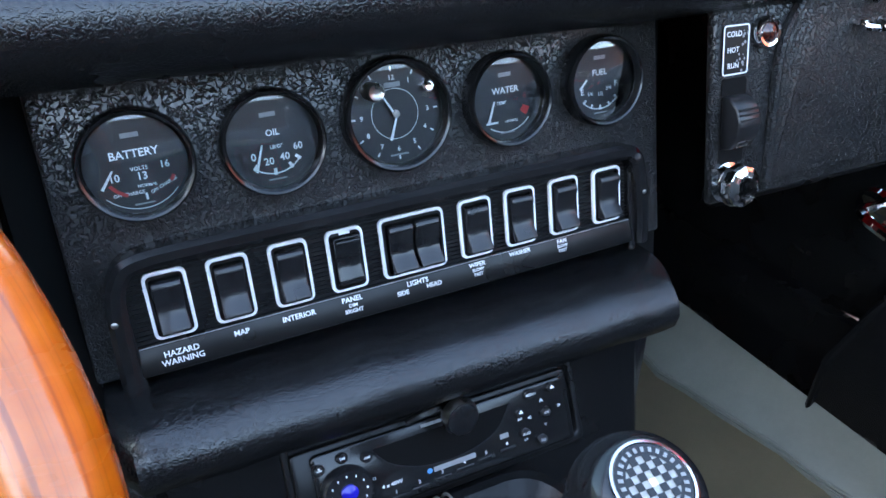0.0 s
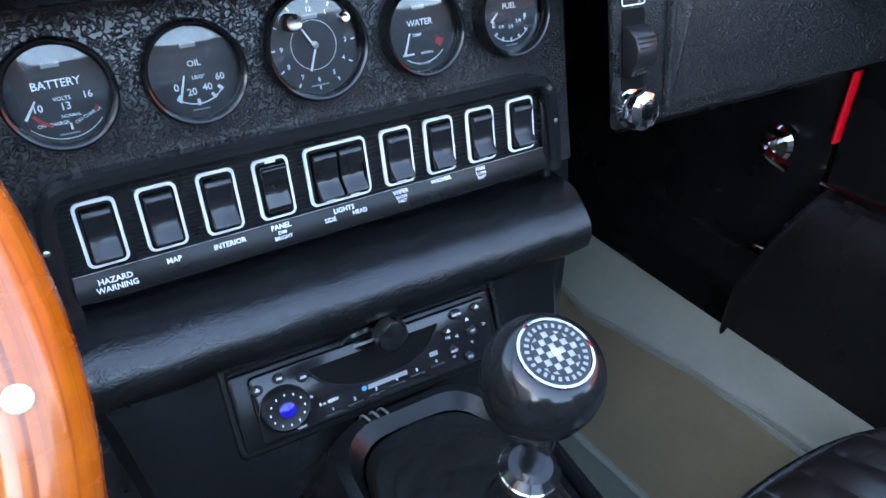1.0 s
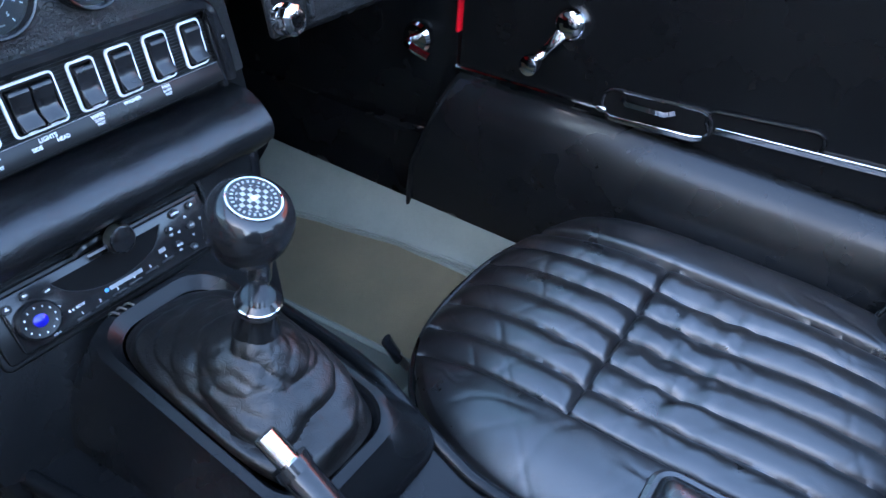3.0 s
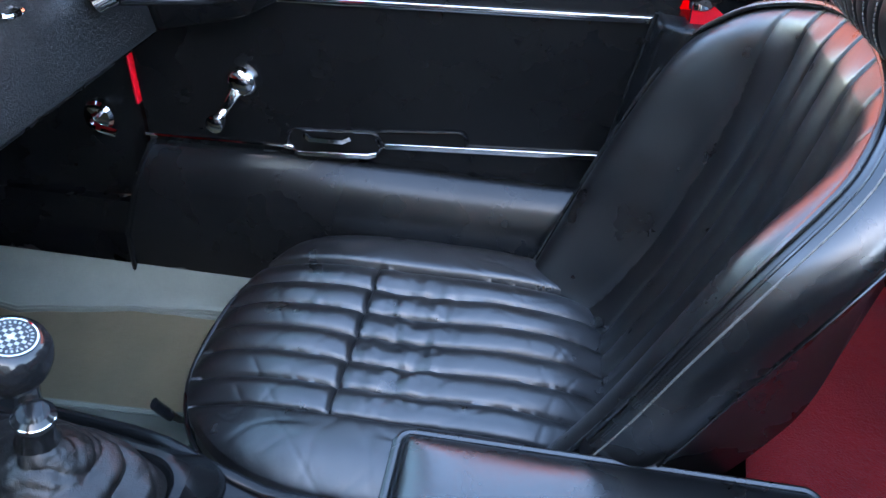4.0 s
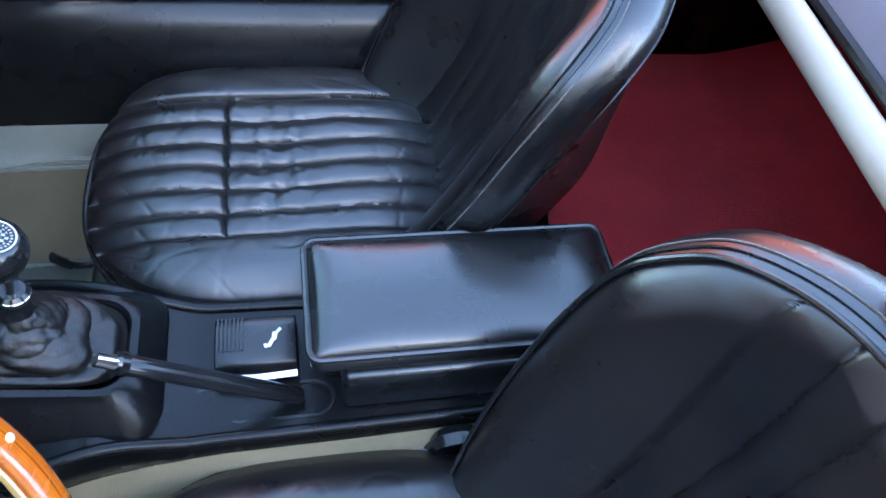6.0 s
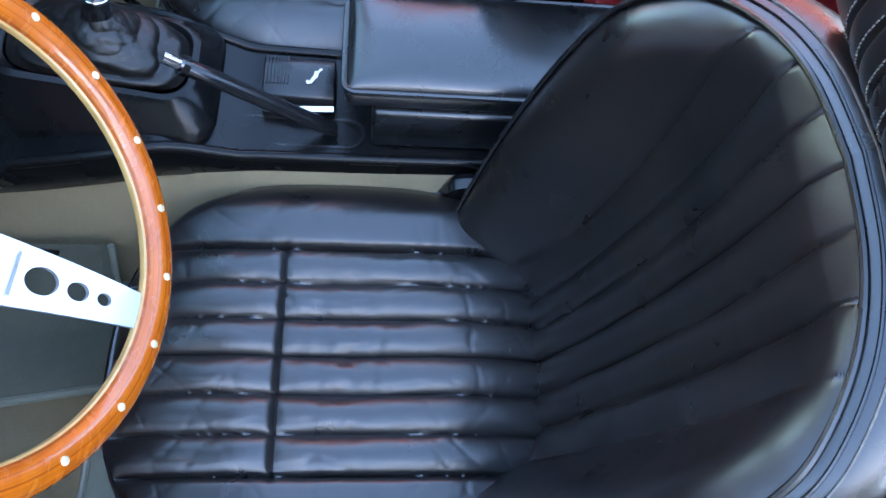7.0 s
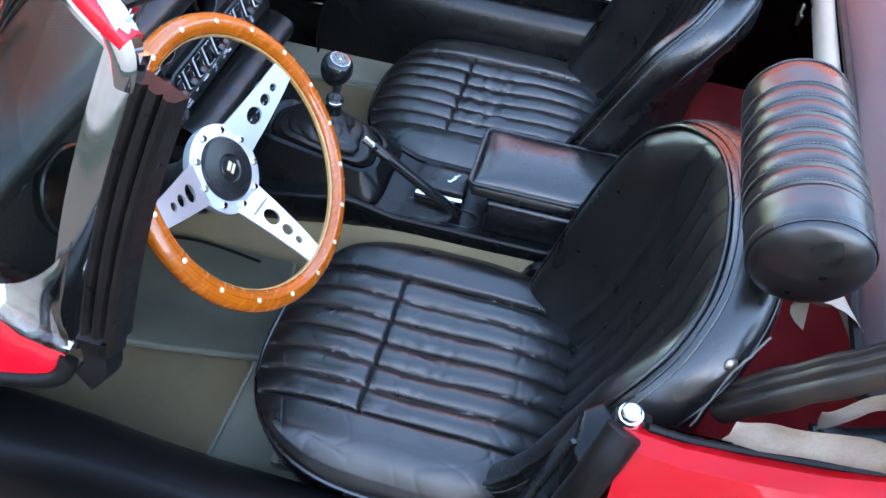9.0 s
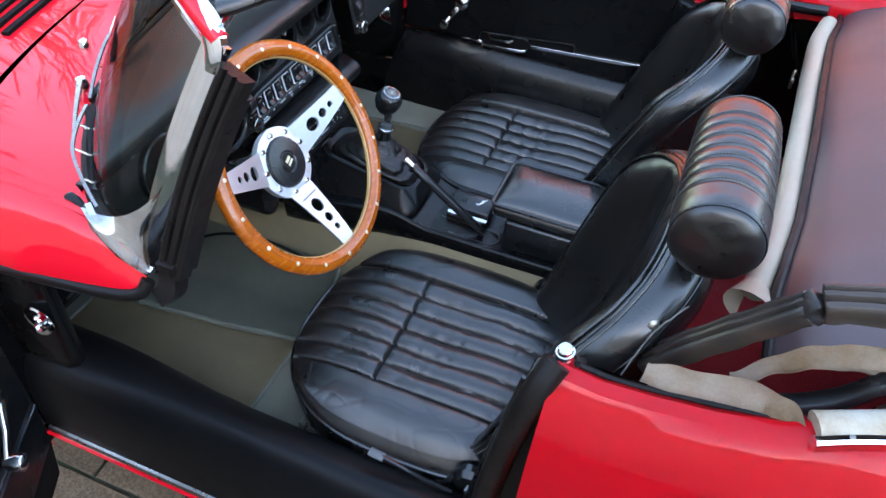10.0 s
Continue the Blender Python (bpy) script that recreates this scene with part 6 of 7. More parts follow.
for j in range(61):
    t = j / 60
    cx, cyy = 0.014 + 0.003 * t, -0.190 - 0.010 * t
    rx, ry = 0.033 * (1 - t ** 1.6) + 0.0130, 0.073 * (1 - t ** 0.9) ** 1.1 + 0.0130
    zc = 0.574 + 0.052 * t ** 0.9
    ring = []
    for k in range(n):
        a = 2 * math.pi * k / n
        wob = noise.noise(V((math.cos(a) * 1.3, math.sin(a) * 1.3, t * 2)))
        swirl = abs(math.sin(a + 7.5 * t + 1.3 * wob)) ** 0.7
        low = abs(math.sin(math.pi * 3.2 * t - 0.5 * math.sin(a + 1.0) + 0.9 * wob)) ** 0.7
        rear = 0.5 - 0.5 * math.sin(a)
        fold = 0.0075 * swirl * (0.4 + 0.6 * t) + (0.004 + 0.006 * rear) * low * (1 - t) - 0.004
        fold += 0.0020 * abs(math.sin(2 * a - 5 * t + 3 * wob)) + 0.0014 * noise.noise(V((math.cos(a) * 5, math.sin(a) * 5, t * 12)))
        fold *= min(1, 6 * t) * (1 - t * 0.75)
        slope = 0.019 * math.sin(a) * (1 - t)
        pw = 2 + 2.2 * (1 - t) ** 3
        sq = (abs(math.cos(a)) ** pw + abs(math.sin(a)) ** pw) ** (-1 / pw)
        ring.append((cx + (rx * sq + fold) * math.cos(a), cyy + (ry * sq + fold) * math.sin(a), zc + slope + 0.4 * fold))
    rings.append(ring)
part("gaiter", loft(rings, True, False), LEATHER_SOFT, gl_, "wrinkled black leather gaiter")
LV = Matrix.Translation((0.018, -0.200, 0.622)) @ Matrix.Rotation(radians(11), 4, "X") @ Matrix.Rotation(radians(-1), 4, "Y")
part("collar", moved(lathe([(0.0150, -0.012), (0.0156, 0.004), (0.0130, 0.010), (0.0122, 0.024), (0.0140, 0.026), (0.0140, 0.032), (0.0105, 0.035)], 28), LV), GLOSS_BLACK, gl_)
part("collar_ring", moved(lathe([(0.0141, 0.0255), (0.0146, 0.0275), (0.0146, 0.0315), (0.0110, 0.0345), (0.0090, 0.0335)], 28, caps=False), LV), CHROME, gl_, "chrome locking collar")
part("shaft", moved(lathe([(0.0060, 0.02), (0.0060, 0.050), (0.0072, 0.052), (0.0072, 0.078)], 20), LV), CHROME, gl_)
KB = Matrix.Translation((0.0105, -0.2140, 0.7165)) @ Matrix.Rotation(radians(20), 4, "X") @ Matrix.Scale(0.735, 4)
kp = [(r * 1.10, h) for r, h in ((0.010, -0.036), (0.017, -0.0325), (0.0245, -0.022), (0.0295, -0.008), (0.0310, 0.004), (0.0300, 0.014), (0.0265, 0.0225), (0.0205, 0.0275), (0.0195, 0.0278))]
knob = part("knob", moved(lathe(kp, 48), KB), GLOSS_BLACK, gl_, "glossy black pear-shaped knob")
part("badge_rim", moved(lathe([(0.0215, 0.0272), (0.0210, 0.0290), (0.0196, 0.0292), (0.0192, 0.0284)], 48, caps=False), KB), CHROME, knob)
part("badge_field", moved(lathe([(0.0196, 0.0278), (0.0190, 0.0283), (0.0005, 0.0285)], 48), KB), BADGE, knob, "silver badge field")
part("badge_ring", moved(arc_strip(0.0132, 0.0190, 0, 360, 0, 48), KB @ pose(0, 0, 0.0288) @ pose(0, 0, 0, -90, 0, 0)), GLOSS_BLACK, knob, "black badge border")
for k in range(26):
    a = 2 * math.pi * k / 26
    part("border_mark", moved(box(-0.0009, 0.0009, -0.0013, 0.0013, 0, 0.0003), KB @ Matrix.Rotation(a, 4, "Z") @ pose(0, 0.0160, 0.0289)), STEEL, knob)
for i in range(-3, 4):
    for j in range(-3, 4):
        if (i + j) % 2 == 0 and math.hypot(i, j) < 3.4:
            part("check", moved(box(-0.0019, 0.0019, -0.0019, 0.0019, 0, 0.0004), KB @ pose(i * 0.0038, j * 0.0038, 0.0286)), GLOSS_BLACK if math.hypot(i, j) > 1.2 else STUD, knob)
tagged(knob)

# handbrake
hb = thing("handbrake", "black handbrake lever with a bright release button", "handbrake")
p0, p1 = V((-0.040, -0.432, 0.512)), V((-0.053, -0.288, 0.632))
dirn = (p1 - p0).normalized()
part("lever", tube([p0, p0.lerp(p1, 0.15), p0.lerp(p1, 0.8), p1], 0.0098, 14, squash=0.8), GLOSS_BLACK, hb, bevel=0.002)
part("collar", tube([p1 - dirn * 0.004, p1 + dirn * 0.003], 0.0108, 14), GLOSS_BLACK, hb)
part("button", tube([p1, p1 + dirn * 0.010, p1 + dirn * 0.022], 0.0066, 14), CHROME, hb, "chrome release button")
part("slot", loft([[(-0.040 + x, -0.392 + y, z) for x, y in rounded_rect(0.034, 0.142, 0.016, 6)] for z in (0.5025, 0.5045)]), DARK_VOID, hb, "dark slot in the console")
part("slot_rim", tube([(-0.040 + x, -0.392 + y, 0.5045) for x, y in rounded_rect(0.038, 0.146, 0.018, 6)], 0.0026, 6, closed=True), PLASTIC, hb)

# ashtray
at = thing("ashtray", "small black console ashtray with bright lip", "ashtray")
part("base", box(-0.022, 0.046, -0.432, -0.348, 0.498, 0.518), PLASTIC, at, bevel=0.003)
lidp = [(-0.014, 0.520), (-0.010, 0.531), (0.0, 0.5355), (0.030, 0.5365), (0.044, 0.534), (0.047, 0.518)]
part("lid", loft([[(x, y, z) for x, z in lidp] for y in (-0.431, -0.349)]), PLASTIC, at, "ribbed black lid", bevel=0.002)
for k in range(7):
    part("lid_rib", box(0.004, 0.042, -0.3535 - 0.004 * k, -0.3520 - 0.004 * k, 0.5355, 0.5378), PLASTIC, at)
part("lip", sweep([(-0.0185, -0.350, 0.520), (-0.0215, -0.39, 0.5215), (-0.0185, -0.430, 0.520)], [(-0.003, -0.004), (0.003, -0.004), (0.003, 0.002), (-0.003, 0.004)]), CHROME, at, "bright metal lip")
bm = bmesh.new()
for x, y, w, l, r in ((0.010, -0.405, 0.004, 0.010, 30), (0.018, -0.409, 0.005, 0.009, 10), (0.024, -0.413, 0.003, 0.007, 40), (0.007, -0.400, 0.003, 0.005, -20)):
    join(bm, moved(box(-l / 2, l / 2, -w / 2, w / 2, 0, 0.0005), pose(x, y, 0.5372, 0, 0, -r)))
part("emblem", bm, WHITE, at, "silver leaping shape")

# armrest box
arm = thing("armrest_box", "padded black leather armrest lid on a storage box", "armrest", at=(0.003, -0.006, 0.004))
part("box", box(-0.058, 0.092, -0.755, -0.468, 0.500, 0.566), LEATHER_SIDE, arm, bevel=0.006)
def pad(u, v):
    x, y = -0.050 + 0.138 * u, -0.438 - 0.318 * v
    e = max(abs(2 * u - 1) ** 8, abs(2 * v - 1) ** 14)
    return (x, y, 0.594 + 0.007 * (1 - e) ** 0.5 - 0.004 * e + 0.009 * (1 - (2 * u - 1) ** 2) * (1 - (2 * v - 1) ** 4) + 0.0012 * noise.noise(V((x * 25, y * 12, 0))))
part("lid_top", grid(pad, 40, 60), LEATHER_SIDE, arm, "padded leather lid")
o = [(0.019 + x, -0.597 + y) for x, y in rounded_rect(0.140, 0.320, 0.012, 5)]
part("lid_side", loft([[(x, y, z) for x, y in o] for z in (0.568, 0.572, 0.590, 0.5925)]), LEATHER_SIDE, arm, bevel=0.003)
part("lid_piping", tube([(x, y, 0.593) for x, y in o], 0.0036, 8, closed=True), LEATHER_SIDE, arm, "piped seam")

# ---- doors ----
def door(side, label, swing):
    """A door built shut, hinged at the front, then swung open by degrees."""
    d = thing("driver_door" if side < 0 else "passenger_door", label, "car door", group="pair of doors")
    H = pose(side * 0.640, 0.06 if side > 0 else 0.13, 0, 0, 0, 0)
    M = H.inverted()

    def add(name, bm, m, parent=d, lab="", **kw):
        return part(name, moved(bm, M) if not kw.pop("done", False) else bm, m, parent, lab, **kw)

    s = side
    y0, y1 = (0.003 if s > 0 else 0.012), -0.664
    def top_z(y):
        return float(np.interp(y, [-0.664, -0.22, 0.012], [0.866, 0.840, 0.822]))
    ys = list(np.linspace(y0, y1, 20))
    rings = []
    for y in ys:
        t = top_z(y)
        sec = [(0.566, 0.470), (0.560, 0.545), (0.560, 0.60), (0.560, 0.76), (0.562, t - 0.050), (0.567, t - 0.022), (0.577, t - 0.006), (0.590, t), (0.612, t - 0.008), (0.630, t - 0.04), (0.645, t - 0.12), (0.652, 0.62), (0.648, 0.48), (0.638, 0.34), (0.625, 0.335)]
        rings.append([(s * x, y, z) for x, z in sec])
    inner = [[r[i] for i in range(0, 8)] for r in rings]
    outer = [[r[i] for i in range(7, 15)] for r in rings]
    add("trim_panel", loft(inner, False, False), VINYL_SOFT, lab="black vinyl door trim")
    add("skin", loft(outer, False, False), PAINT, lab="red painted door skin")
    for r in (rings[0], rings[-1]):
        bm = bmesh.new()
        bm.faces.new([bm.verts.new(p) for p in r])
        add("end_panel", bm, PAINT)
    add("lower_valance", loft([[(s * 0.566, y, 0.47), (s * 0.580, y, 0.38), (s * 0.625, y, 0.335)] for y in (y0, y1)], False, False), DARK_VOID)
    add("window_slot", loft([[(s * 0.576, y, top_z(y) - 0.004), (s * 0.578, y, top_z(y) + 0.002), (s * 0.588, y, top_z(y) + 0.004), (s * 0.590, y, top_z(y) - 0.003)] for y in ys]), RUBBER, lab="rubber window weatherstrip")
    # upper bright strip and the padded rail over it
    st = [(s * 0.558, y, float(np.interp(y, [-0.664, -0.2], [0.7895, 0.774]))) for y in np.linspace(-0.196, -0.660, 12)]
    add("upper_strip", sweep(st, [(-0.0035, -0.004), (-0.0035, 0.004), (0.0035, 0.004), (0.0035, -0.004)]), CHROME, lab="bright upper trim strip", bevel=0.001)
    low = [(s * 0.558, y, float(np.interp(y, [-0.664, -0.33, -0.20, 0.012], [0.613, 0.590, 0.574, 0.569]))) for y in np.linspace(0.008, -0.198, 10)]
    add("lower_strip", tube(low, 0.0022, 6), CHROME, lab="thin bright lower strip")
    low = [(s * 0.557, y, float(np.interp(y, [-0.664, -0.33, -0.20, 0.012], [0.614, 0.592, 0.578, 0.569]))) for y in np.linspace(-0.330, -0.655, 12)]
    add("lower_strip", sweep(low, [(-0.003, -0.0042), (-0.003, 0.0042), (0.003, 0.0042), (0.003, -0.0042)]), CHROME, bevel=0.001)
    # pull handle in a dished plate
    def hoop(yc, zc, l, h, tilt):
        return [(s * 0.5565, yc + x * math.cos(tilt) - z * math.sin(tilt), zc + x * math.sin(tilt) + z * math.cos(tilt)) for x, z in rounded_rect(l, h, h * 0.48, 6)]
    cup = add("handle_cup", loft([hoop(-0.262, 0.590, 0.128, 0.034, -0.06), [(p[0] + s * 0.004, p[1], p[2]) for p in hoop(-0.262, 0.590, 0.118, 0.026, -0.06)]]), DARK_VOID)
    add("handle_rim", tube(hoop(-0.262, 0.590, 0.128, 0.034, -0.06), 0.0028, 8, closed=True, up=(1, 0, 0)), GLOSS_BLACK, parent=cup)
    add("handle_bar", sweep([(s * 0.552, -0.208, 0.5735), (s * 0.547, -0.215, 0.573), (s * 0.547, -0.31, 0.580), (s * 0.552, -0.320, 0.581)], [(-0.004, -0.004), (-0.004, 0.004), (0.004, 0.004), (0.004, -0.004)]), CHROME, parent=cup, lab="chrome pull handle", bevel=0.0015)
    add("handle_lever", sweep([(s * 0.555, -0.222, 0.598), (s * 0.549, -0.230, 0.5945), (s * 0.549, -0.275, 0.596), (s * 0.553, -0.284, 0.600)], [(-0.003, -0.003), (-0.003, 0.003), (0.003, 0.003), (0.003, -0.003)]), CHROME, parent=cup)
    cup2 = add("latch_cup", loft([hoop(-0.378, 0.606, 0.120, 0.024, -0.10), [(p[0] + s * 0.004, p[1], p[2]) for p in hoop(-0.378, 0.606, 0.112, 0.018, -0.10)]]), DARK_VOID)
    add("latch_rim", tube(hoop(-0.378, 0.606, 0.120, 0.024, -0.10), 0.0022, 8, closed=True, up=(1, 0, 0)), GLOSS_BLACK, parent=cup2)
    add("strip_ferrule", moved(lathe([(0.004, -0.006), (0.005, 0), (0.004, 0.006)], 14), pose(s * 0.556, -0.199, 0.5755) @ pose(0, 0, 0, 90, 0, 0)), CHROME)
    # window winder
    wy, wz = (0.0, 0.0) if s > 0 else (0.080, 0.025)
    W = pose(s * 0.560, -0.145 + wy, 0.664 + wz) @ pose(0, 0, 0, 0, -90 * s, 0)
    wd = add("winder_boss", moved(lathe([(0.0215, 0), (0.0215, 0.005), (0.0185, 0.012), (0.0160, 0.016), (0.012, 0.019), (0.004, 0.020)], 32), W), CHROME, lab="round chrome winder boss")
    a, b = V((s * 0.545, -0.140 + wy, 0.655 + wz)), (V((0.536, -0.115, 0.617)) if s > 0 else V((-0.536, -0.118, 0.628)))
    add("winder_arm", sweep([a, a.lerp(b, 0.5) + V((-s * 0.003, 0, 0)), b], [(-0.006, -0.0035), (-0.006, 0.0035), (0.006, 0.0035), (0.006, -0.0035)], up=(1, 0, 0), scales=[1.2, 0.9, 0.9]), CHROME, parent=wd, bevel=0.0015)
    add("winder_knob", moved(lathe([(0.006, -0.004), (0.0095, 0.004), (0.0125, 0.014), (0.0115, 0.020), (0.006, 0.0225)], 24), Matrix.Translation(b) @ pose(0, 0, 0, 0, -90 * s, 0)), CHROME, parent=wd, lab="small chrome winder knob")
    d.matrix_world = H @ pose(0, 0, 0, 0, 0, swing)
    return d


door(1, "closed passenger door with black trim and bright strips", 0)
door(-1, "driver's door standing open, black trim and chrome winder", -61)

# trim between the screen pillar and the passenger door, with the grab handle
for s in (-1, 1):
    cap = [(s * x, y, z) for x, y, z in ((0.578, -0.14, 0.835), (0.560, -0.205, 0.828), (0.552, -0.206, 0.775 if s > 0 else 0.815), (0.552, -0.16, 0.752 if s > 0 else 0.808), (0.552, -0.05, 0.725 if s > 0 else 0.80), (0.552, -0.02, 0.84), (0.575, -0.04, 0.862))]
    bm = loft([cap, [(x - s * 0.014, y, z) for x, y, z in cap]])
    single("pillar_trim", bm, VINYL_SOFT, "black vinyl trim at the foot of the screen pillar", "trim", kind="structure", bevel=0.004)
grab = thing("grab_handle", "black grab handle with chrome end brackets", "grab handle")
gp_ = smooth_path([(0.508, -0.205, 0.803), (0.505, -0.185, 0.795), (0.498, -0.14, 0.786), (0.470, -0.095, 0.790), (0.430, -0.062, 0.800)], 6)
part("bar", tube(gp_, 0.0085, 12, squash=0.8), GLOSS_BLACK, grab)
part("bracket", moved(box(-0.012, 0.012, -0.022, 0.022, -0.003, 0.003), pose(0.522, -0.192, 0.815, 4, 25, 12)), CHROME, grab, "chrome mounting bracket", bevel=0.002)
part("bracket_lip", sweep([(0.508, -0.174, 0.823), (0.517, -0.214, 0.826), (0.512, -0.218, 0.808)], [(-0.003, -0.003), (-0.003, 0.003), (0.003, 0.003), (0.003, -0.003)]), CHROME, grab, bevel=0.001)
part("bracket_screw", moved(lathe([(0.0045, 0), (0.004, 0.002), (0.001, 0.003)], 14), pose(0.520, -0.190, 0.819, 4, 25, 12)), STEEL, grab)
part("end_socket", moved(lathe([(0.0115, -0.01), (0.0125, 0.012), (0.009, 0.016)], 18), pose(0.428, -0.058, 0.800, 65, 0, 30)), CHROME, grab)

# ---- folded soft top ----
hood = thing("folded_hood", "folded soft top with cream lining, white rail and dark cloth", "soft top", at=(0.006, 0.008, 0.003))
rail = smooth_path([(0.46, -0.935, 0.833), (0.36, -0.918, 0.833), (0.2, -0.909, 0.832), (0.0, -0.901, 0.831), (-0.2, -0.890, 0.831), (-0.34, -0.868, 0.831)], 6)
part("rail", tube(rail, 0.0165, 14), WHITE_VINYL, hood, "cream-white padded rail")


def cloth(u, v):
    x = -0.46 + 0.95 * u
    y = float(np.interp(x, [-0.36, -0.2, 0.0, 0.2, 0.36, 0.46], [-0.890, -0.910, -0.922, -0.930, -0.939, -0.956])) - 0.58 * v
    z = 0.846 + 0.050 * min(1, v * 5) ** 0.6 + 0.05 * v - 0.03 * abs(u - 0.5) ** 2 + 0.003 * noise.noise(V((x * 5, y * 5, 1)))
    return (x, y, z)


part("cover", grid(cloth, 50, 40), HOOD_CLOTH, hood, "dark taut hood cloth")
part("cover_edge", tube([V(cloth(k / 40, 0)) + V((0, 0.003, 0.002)) for k in range(41)], 0.006, 8), RUBBER, hood, "black rubber edging")
part("rail_flap", loft([[V((-0.335 + 0.012 * math.cos(a) * k - 0.035 * k, -0.866 + (0.016 + 0.014 * k) * math.cos(a), 0.831 + (0.016 + 0.008 * k) * math.sin(a))) for a in np.linspace(-1.2, 3.6, 14)] for k in (0, 0.4, 0.8, 1.2)], False, False), WHITE_VINYL, hood, "loose cream vinyl end")


def channel(name, pts, w, h, lab=""):
    sec = [(-w, -h), (-w, h * 0.5), (-w * 0.85, h * 0.9), (-w * 0.55, h), (-w * 0.45, h * 0.6), (-w * 0.3, h * 0.55), (-w * 0.2, h * 0.95), (w * 0.1, h * 0.9), (w * 0.2, h * 0.35), (w * 0.4, h * 0.3), (w * 0.5, h * 0.75), (w * 0.85, h * 0.7), (w, h * 0.3), (w, -h)]
    ends = [0.94 + 0.05 * math.sin(2.1 * k) for k in range(len(pts))]
    return part(name, sweep(pts, sec, scales=ends), WORN_RUBBER, hood, lab, bevel=0.0008)


channel("seal_channel", smooth_path([(-0.487, -0.766, 0.812), (-0.4895, -0.806, 0.866), (-0.492, -0.846, 0.919), (-0.4945, -0.884, 0.968)], 4), 0.017, 0.012, "split black rubber seal channel")
channel("seal_channel", smooth_path([(-0.495, -0.893, 0.979), (-0.489, -0.94, 0.991), (-0.478, -1.02, 0.998), (-0.47, -1.15, 1.008)], 4), 0.018, 0.013)
part("hood_joint", moved(box(-0.012, 0.012, -0.012, 0.012, -0.010, 0.010), pose(-0.4955, -0.889, 0.970, 30, 0, 20)), PLASTIC, hood, "black metal hinge joint", bevel=0.002)
part("hood_bow", tube(smooth_path([(-0.485, -0.86, 0.795), (-0.48, -0.91, 0.805), (-0.475, -0.96, 0.838), (-0.47, -1.0, 0.89), (-0.46, -1.06, 0.92)], 5), 0.014, 12, squash=0.6), PLASTIC, hood, "curved black hood bow")
part("bow_trim", tube(smooth_path([(-0.500, -0.875, 0.790), (-0.496, -0.92, 0.797), (-0.492, -0.968, 0.828), (-0.487, -1.008, 0.882)], 5), 0.0026, 6), STEEL, hood)


def curtain(pts, depth, seed, thick=0.003):
    """A hanging canvas strip along a path, uneven and slightly folded."""
    pts = smooth_path(pts, 6)
    n = len(pts) - 1
    def fn(u, v):
        i = min(int(u * n), n - 1)
        p = pts[i].lerp(pts[i + 1], u * n - i)
        q = p + depth * v
        return q + V((0.006 * noise.noise(V((u * 5, v * 2, seed))), 0, 0.005 * noise.noise(V((u * 6, v * 3, seed + 4)))))
    bm = grid(fn, 40, 8)
    bmesh.ops.solidify(bm, geom=bm.faces[:], thickness=thick)
    return bm


part("lining_strip", curtain([(-0.535, -0.766, 0.866), (-0.536, -0.80, 0.879), (-0.538, -0.860, 0.892), (-0.542, -0.895, 0.893), (-0.550, -0.918, 0.874), (-0.556, -0.934, 0.850)], V((-0.004, 0.002, -0.052)), 2.0), CANVAS, hood, "stained cream canvas strip")
part("lining_strip", curtain([(-0.482, -0.852, 0.834), (-0.480, -0.880, 0.872), (-0.478, -0.912, 0.903), (-0.475, -0.955, 0.926), (-0.47, -1.06, 0.940)], V((0.002, -0.010, -0.034)), 7.0, 0.006), CANVAS, hood, "folded cream canvas edge")
part("lining_strip", curtain([(-0.470, -0.902, 0.872), (-0.467, -0.935, 0.890), (-0.464, -0.98, 0.896), (-0.46, -1.06, 0.905)], V((0.004, -0.008, -0.024)), 12.0, 0.005), CANVAS, hood, "second fold of cream canvas")
part("lining_roll", sweep(smooth_path([(-0.551, -0.928, 0.872), (-0.528, -0.990, 0.880), (-0.500, -1.06, 0.885), (-0.445, -1.3, 0.888)], 4), round_section(0.018, 12, 0.8)), CANVAS, hood, "cream canvas roll along the wing")
part("lining_roll", sweep(smooth_path([(0.540, -0.74, 0.872), (0.545, -0.80, 0.884), (0.55, -0.93, 0.895), (0.55, -1.2, 0.90)], 4), round_section(0.017, 12, 0.8)), CANVAS, hood, "cream canvas roll along the wing")
part("hood_arm", tube(smooth_path([(0.525, -0.70, 0.835), (0.520, -0.76, 0.832), (0.505, -0.85, 0.835), (0.49, -0.93, 0.845)], 4), 0.011, 10), GLOSS_BLACK, hood, "black hood arm")
part("hood_stay", sweep([(0.540, -0.690, 0.862), (0.536, -0.688, 0.80), (0.533, -0.684, 0.76)], [(-0.010, -0.003), (-0.010, 0.003), (0.010, 0.003), (0.010, -0.003)], up=(0, 1, 0)), PLASTIC, hood)
for z, r in ((0.862, 0.0115), (0.820, 0.0125)):
    part("stay_bolt", moved(lathe([(r, 0), (r, 0.006), (r * 0.75, 0.010), (r * 0.3, 0.012)], 18), pose(0.530, -0.690, z) @ pose(0, 0, 0, 0, -90, 0)), CHROME if z > 0.85 else STEEL, hood, "round pivot bolt")
part("strap_clip", moved(box(-0.004, 0.004, -0.003, 0.003, -0.017, 0.017), pose(0.258, -0.888, 0.808, 0, 15, 0)), STEEL, hood, "small hanging metal clip", bevel=0.001)
part("strap_clip_bar", moved(box(-0.011, 0.011, -0.003, 0.003, -0.004, 0.004), pose(0.255, -0.888, 0.808, 0, 15, 0)), STEEL, hood, bevel=0.001)
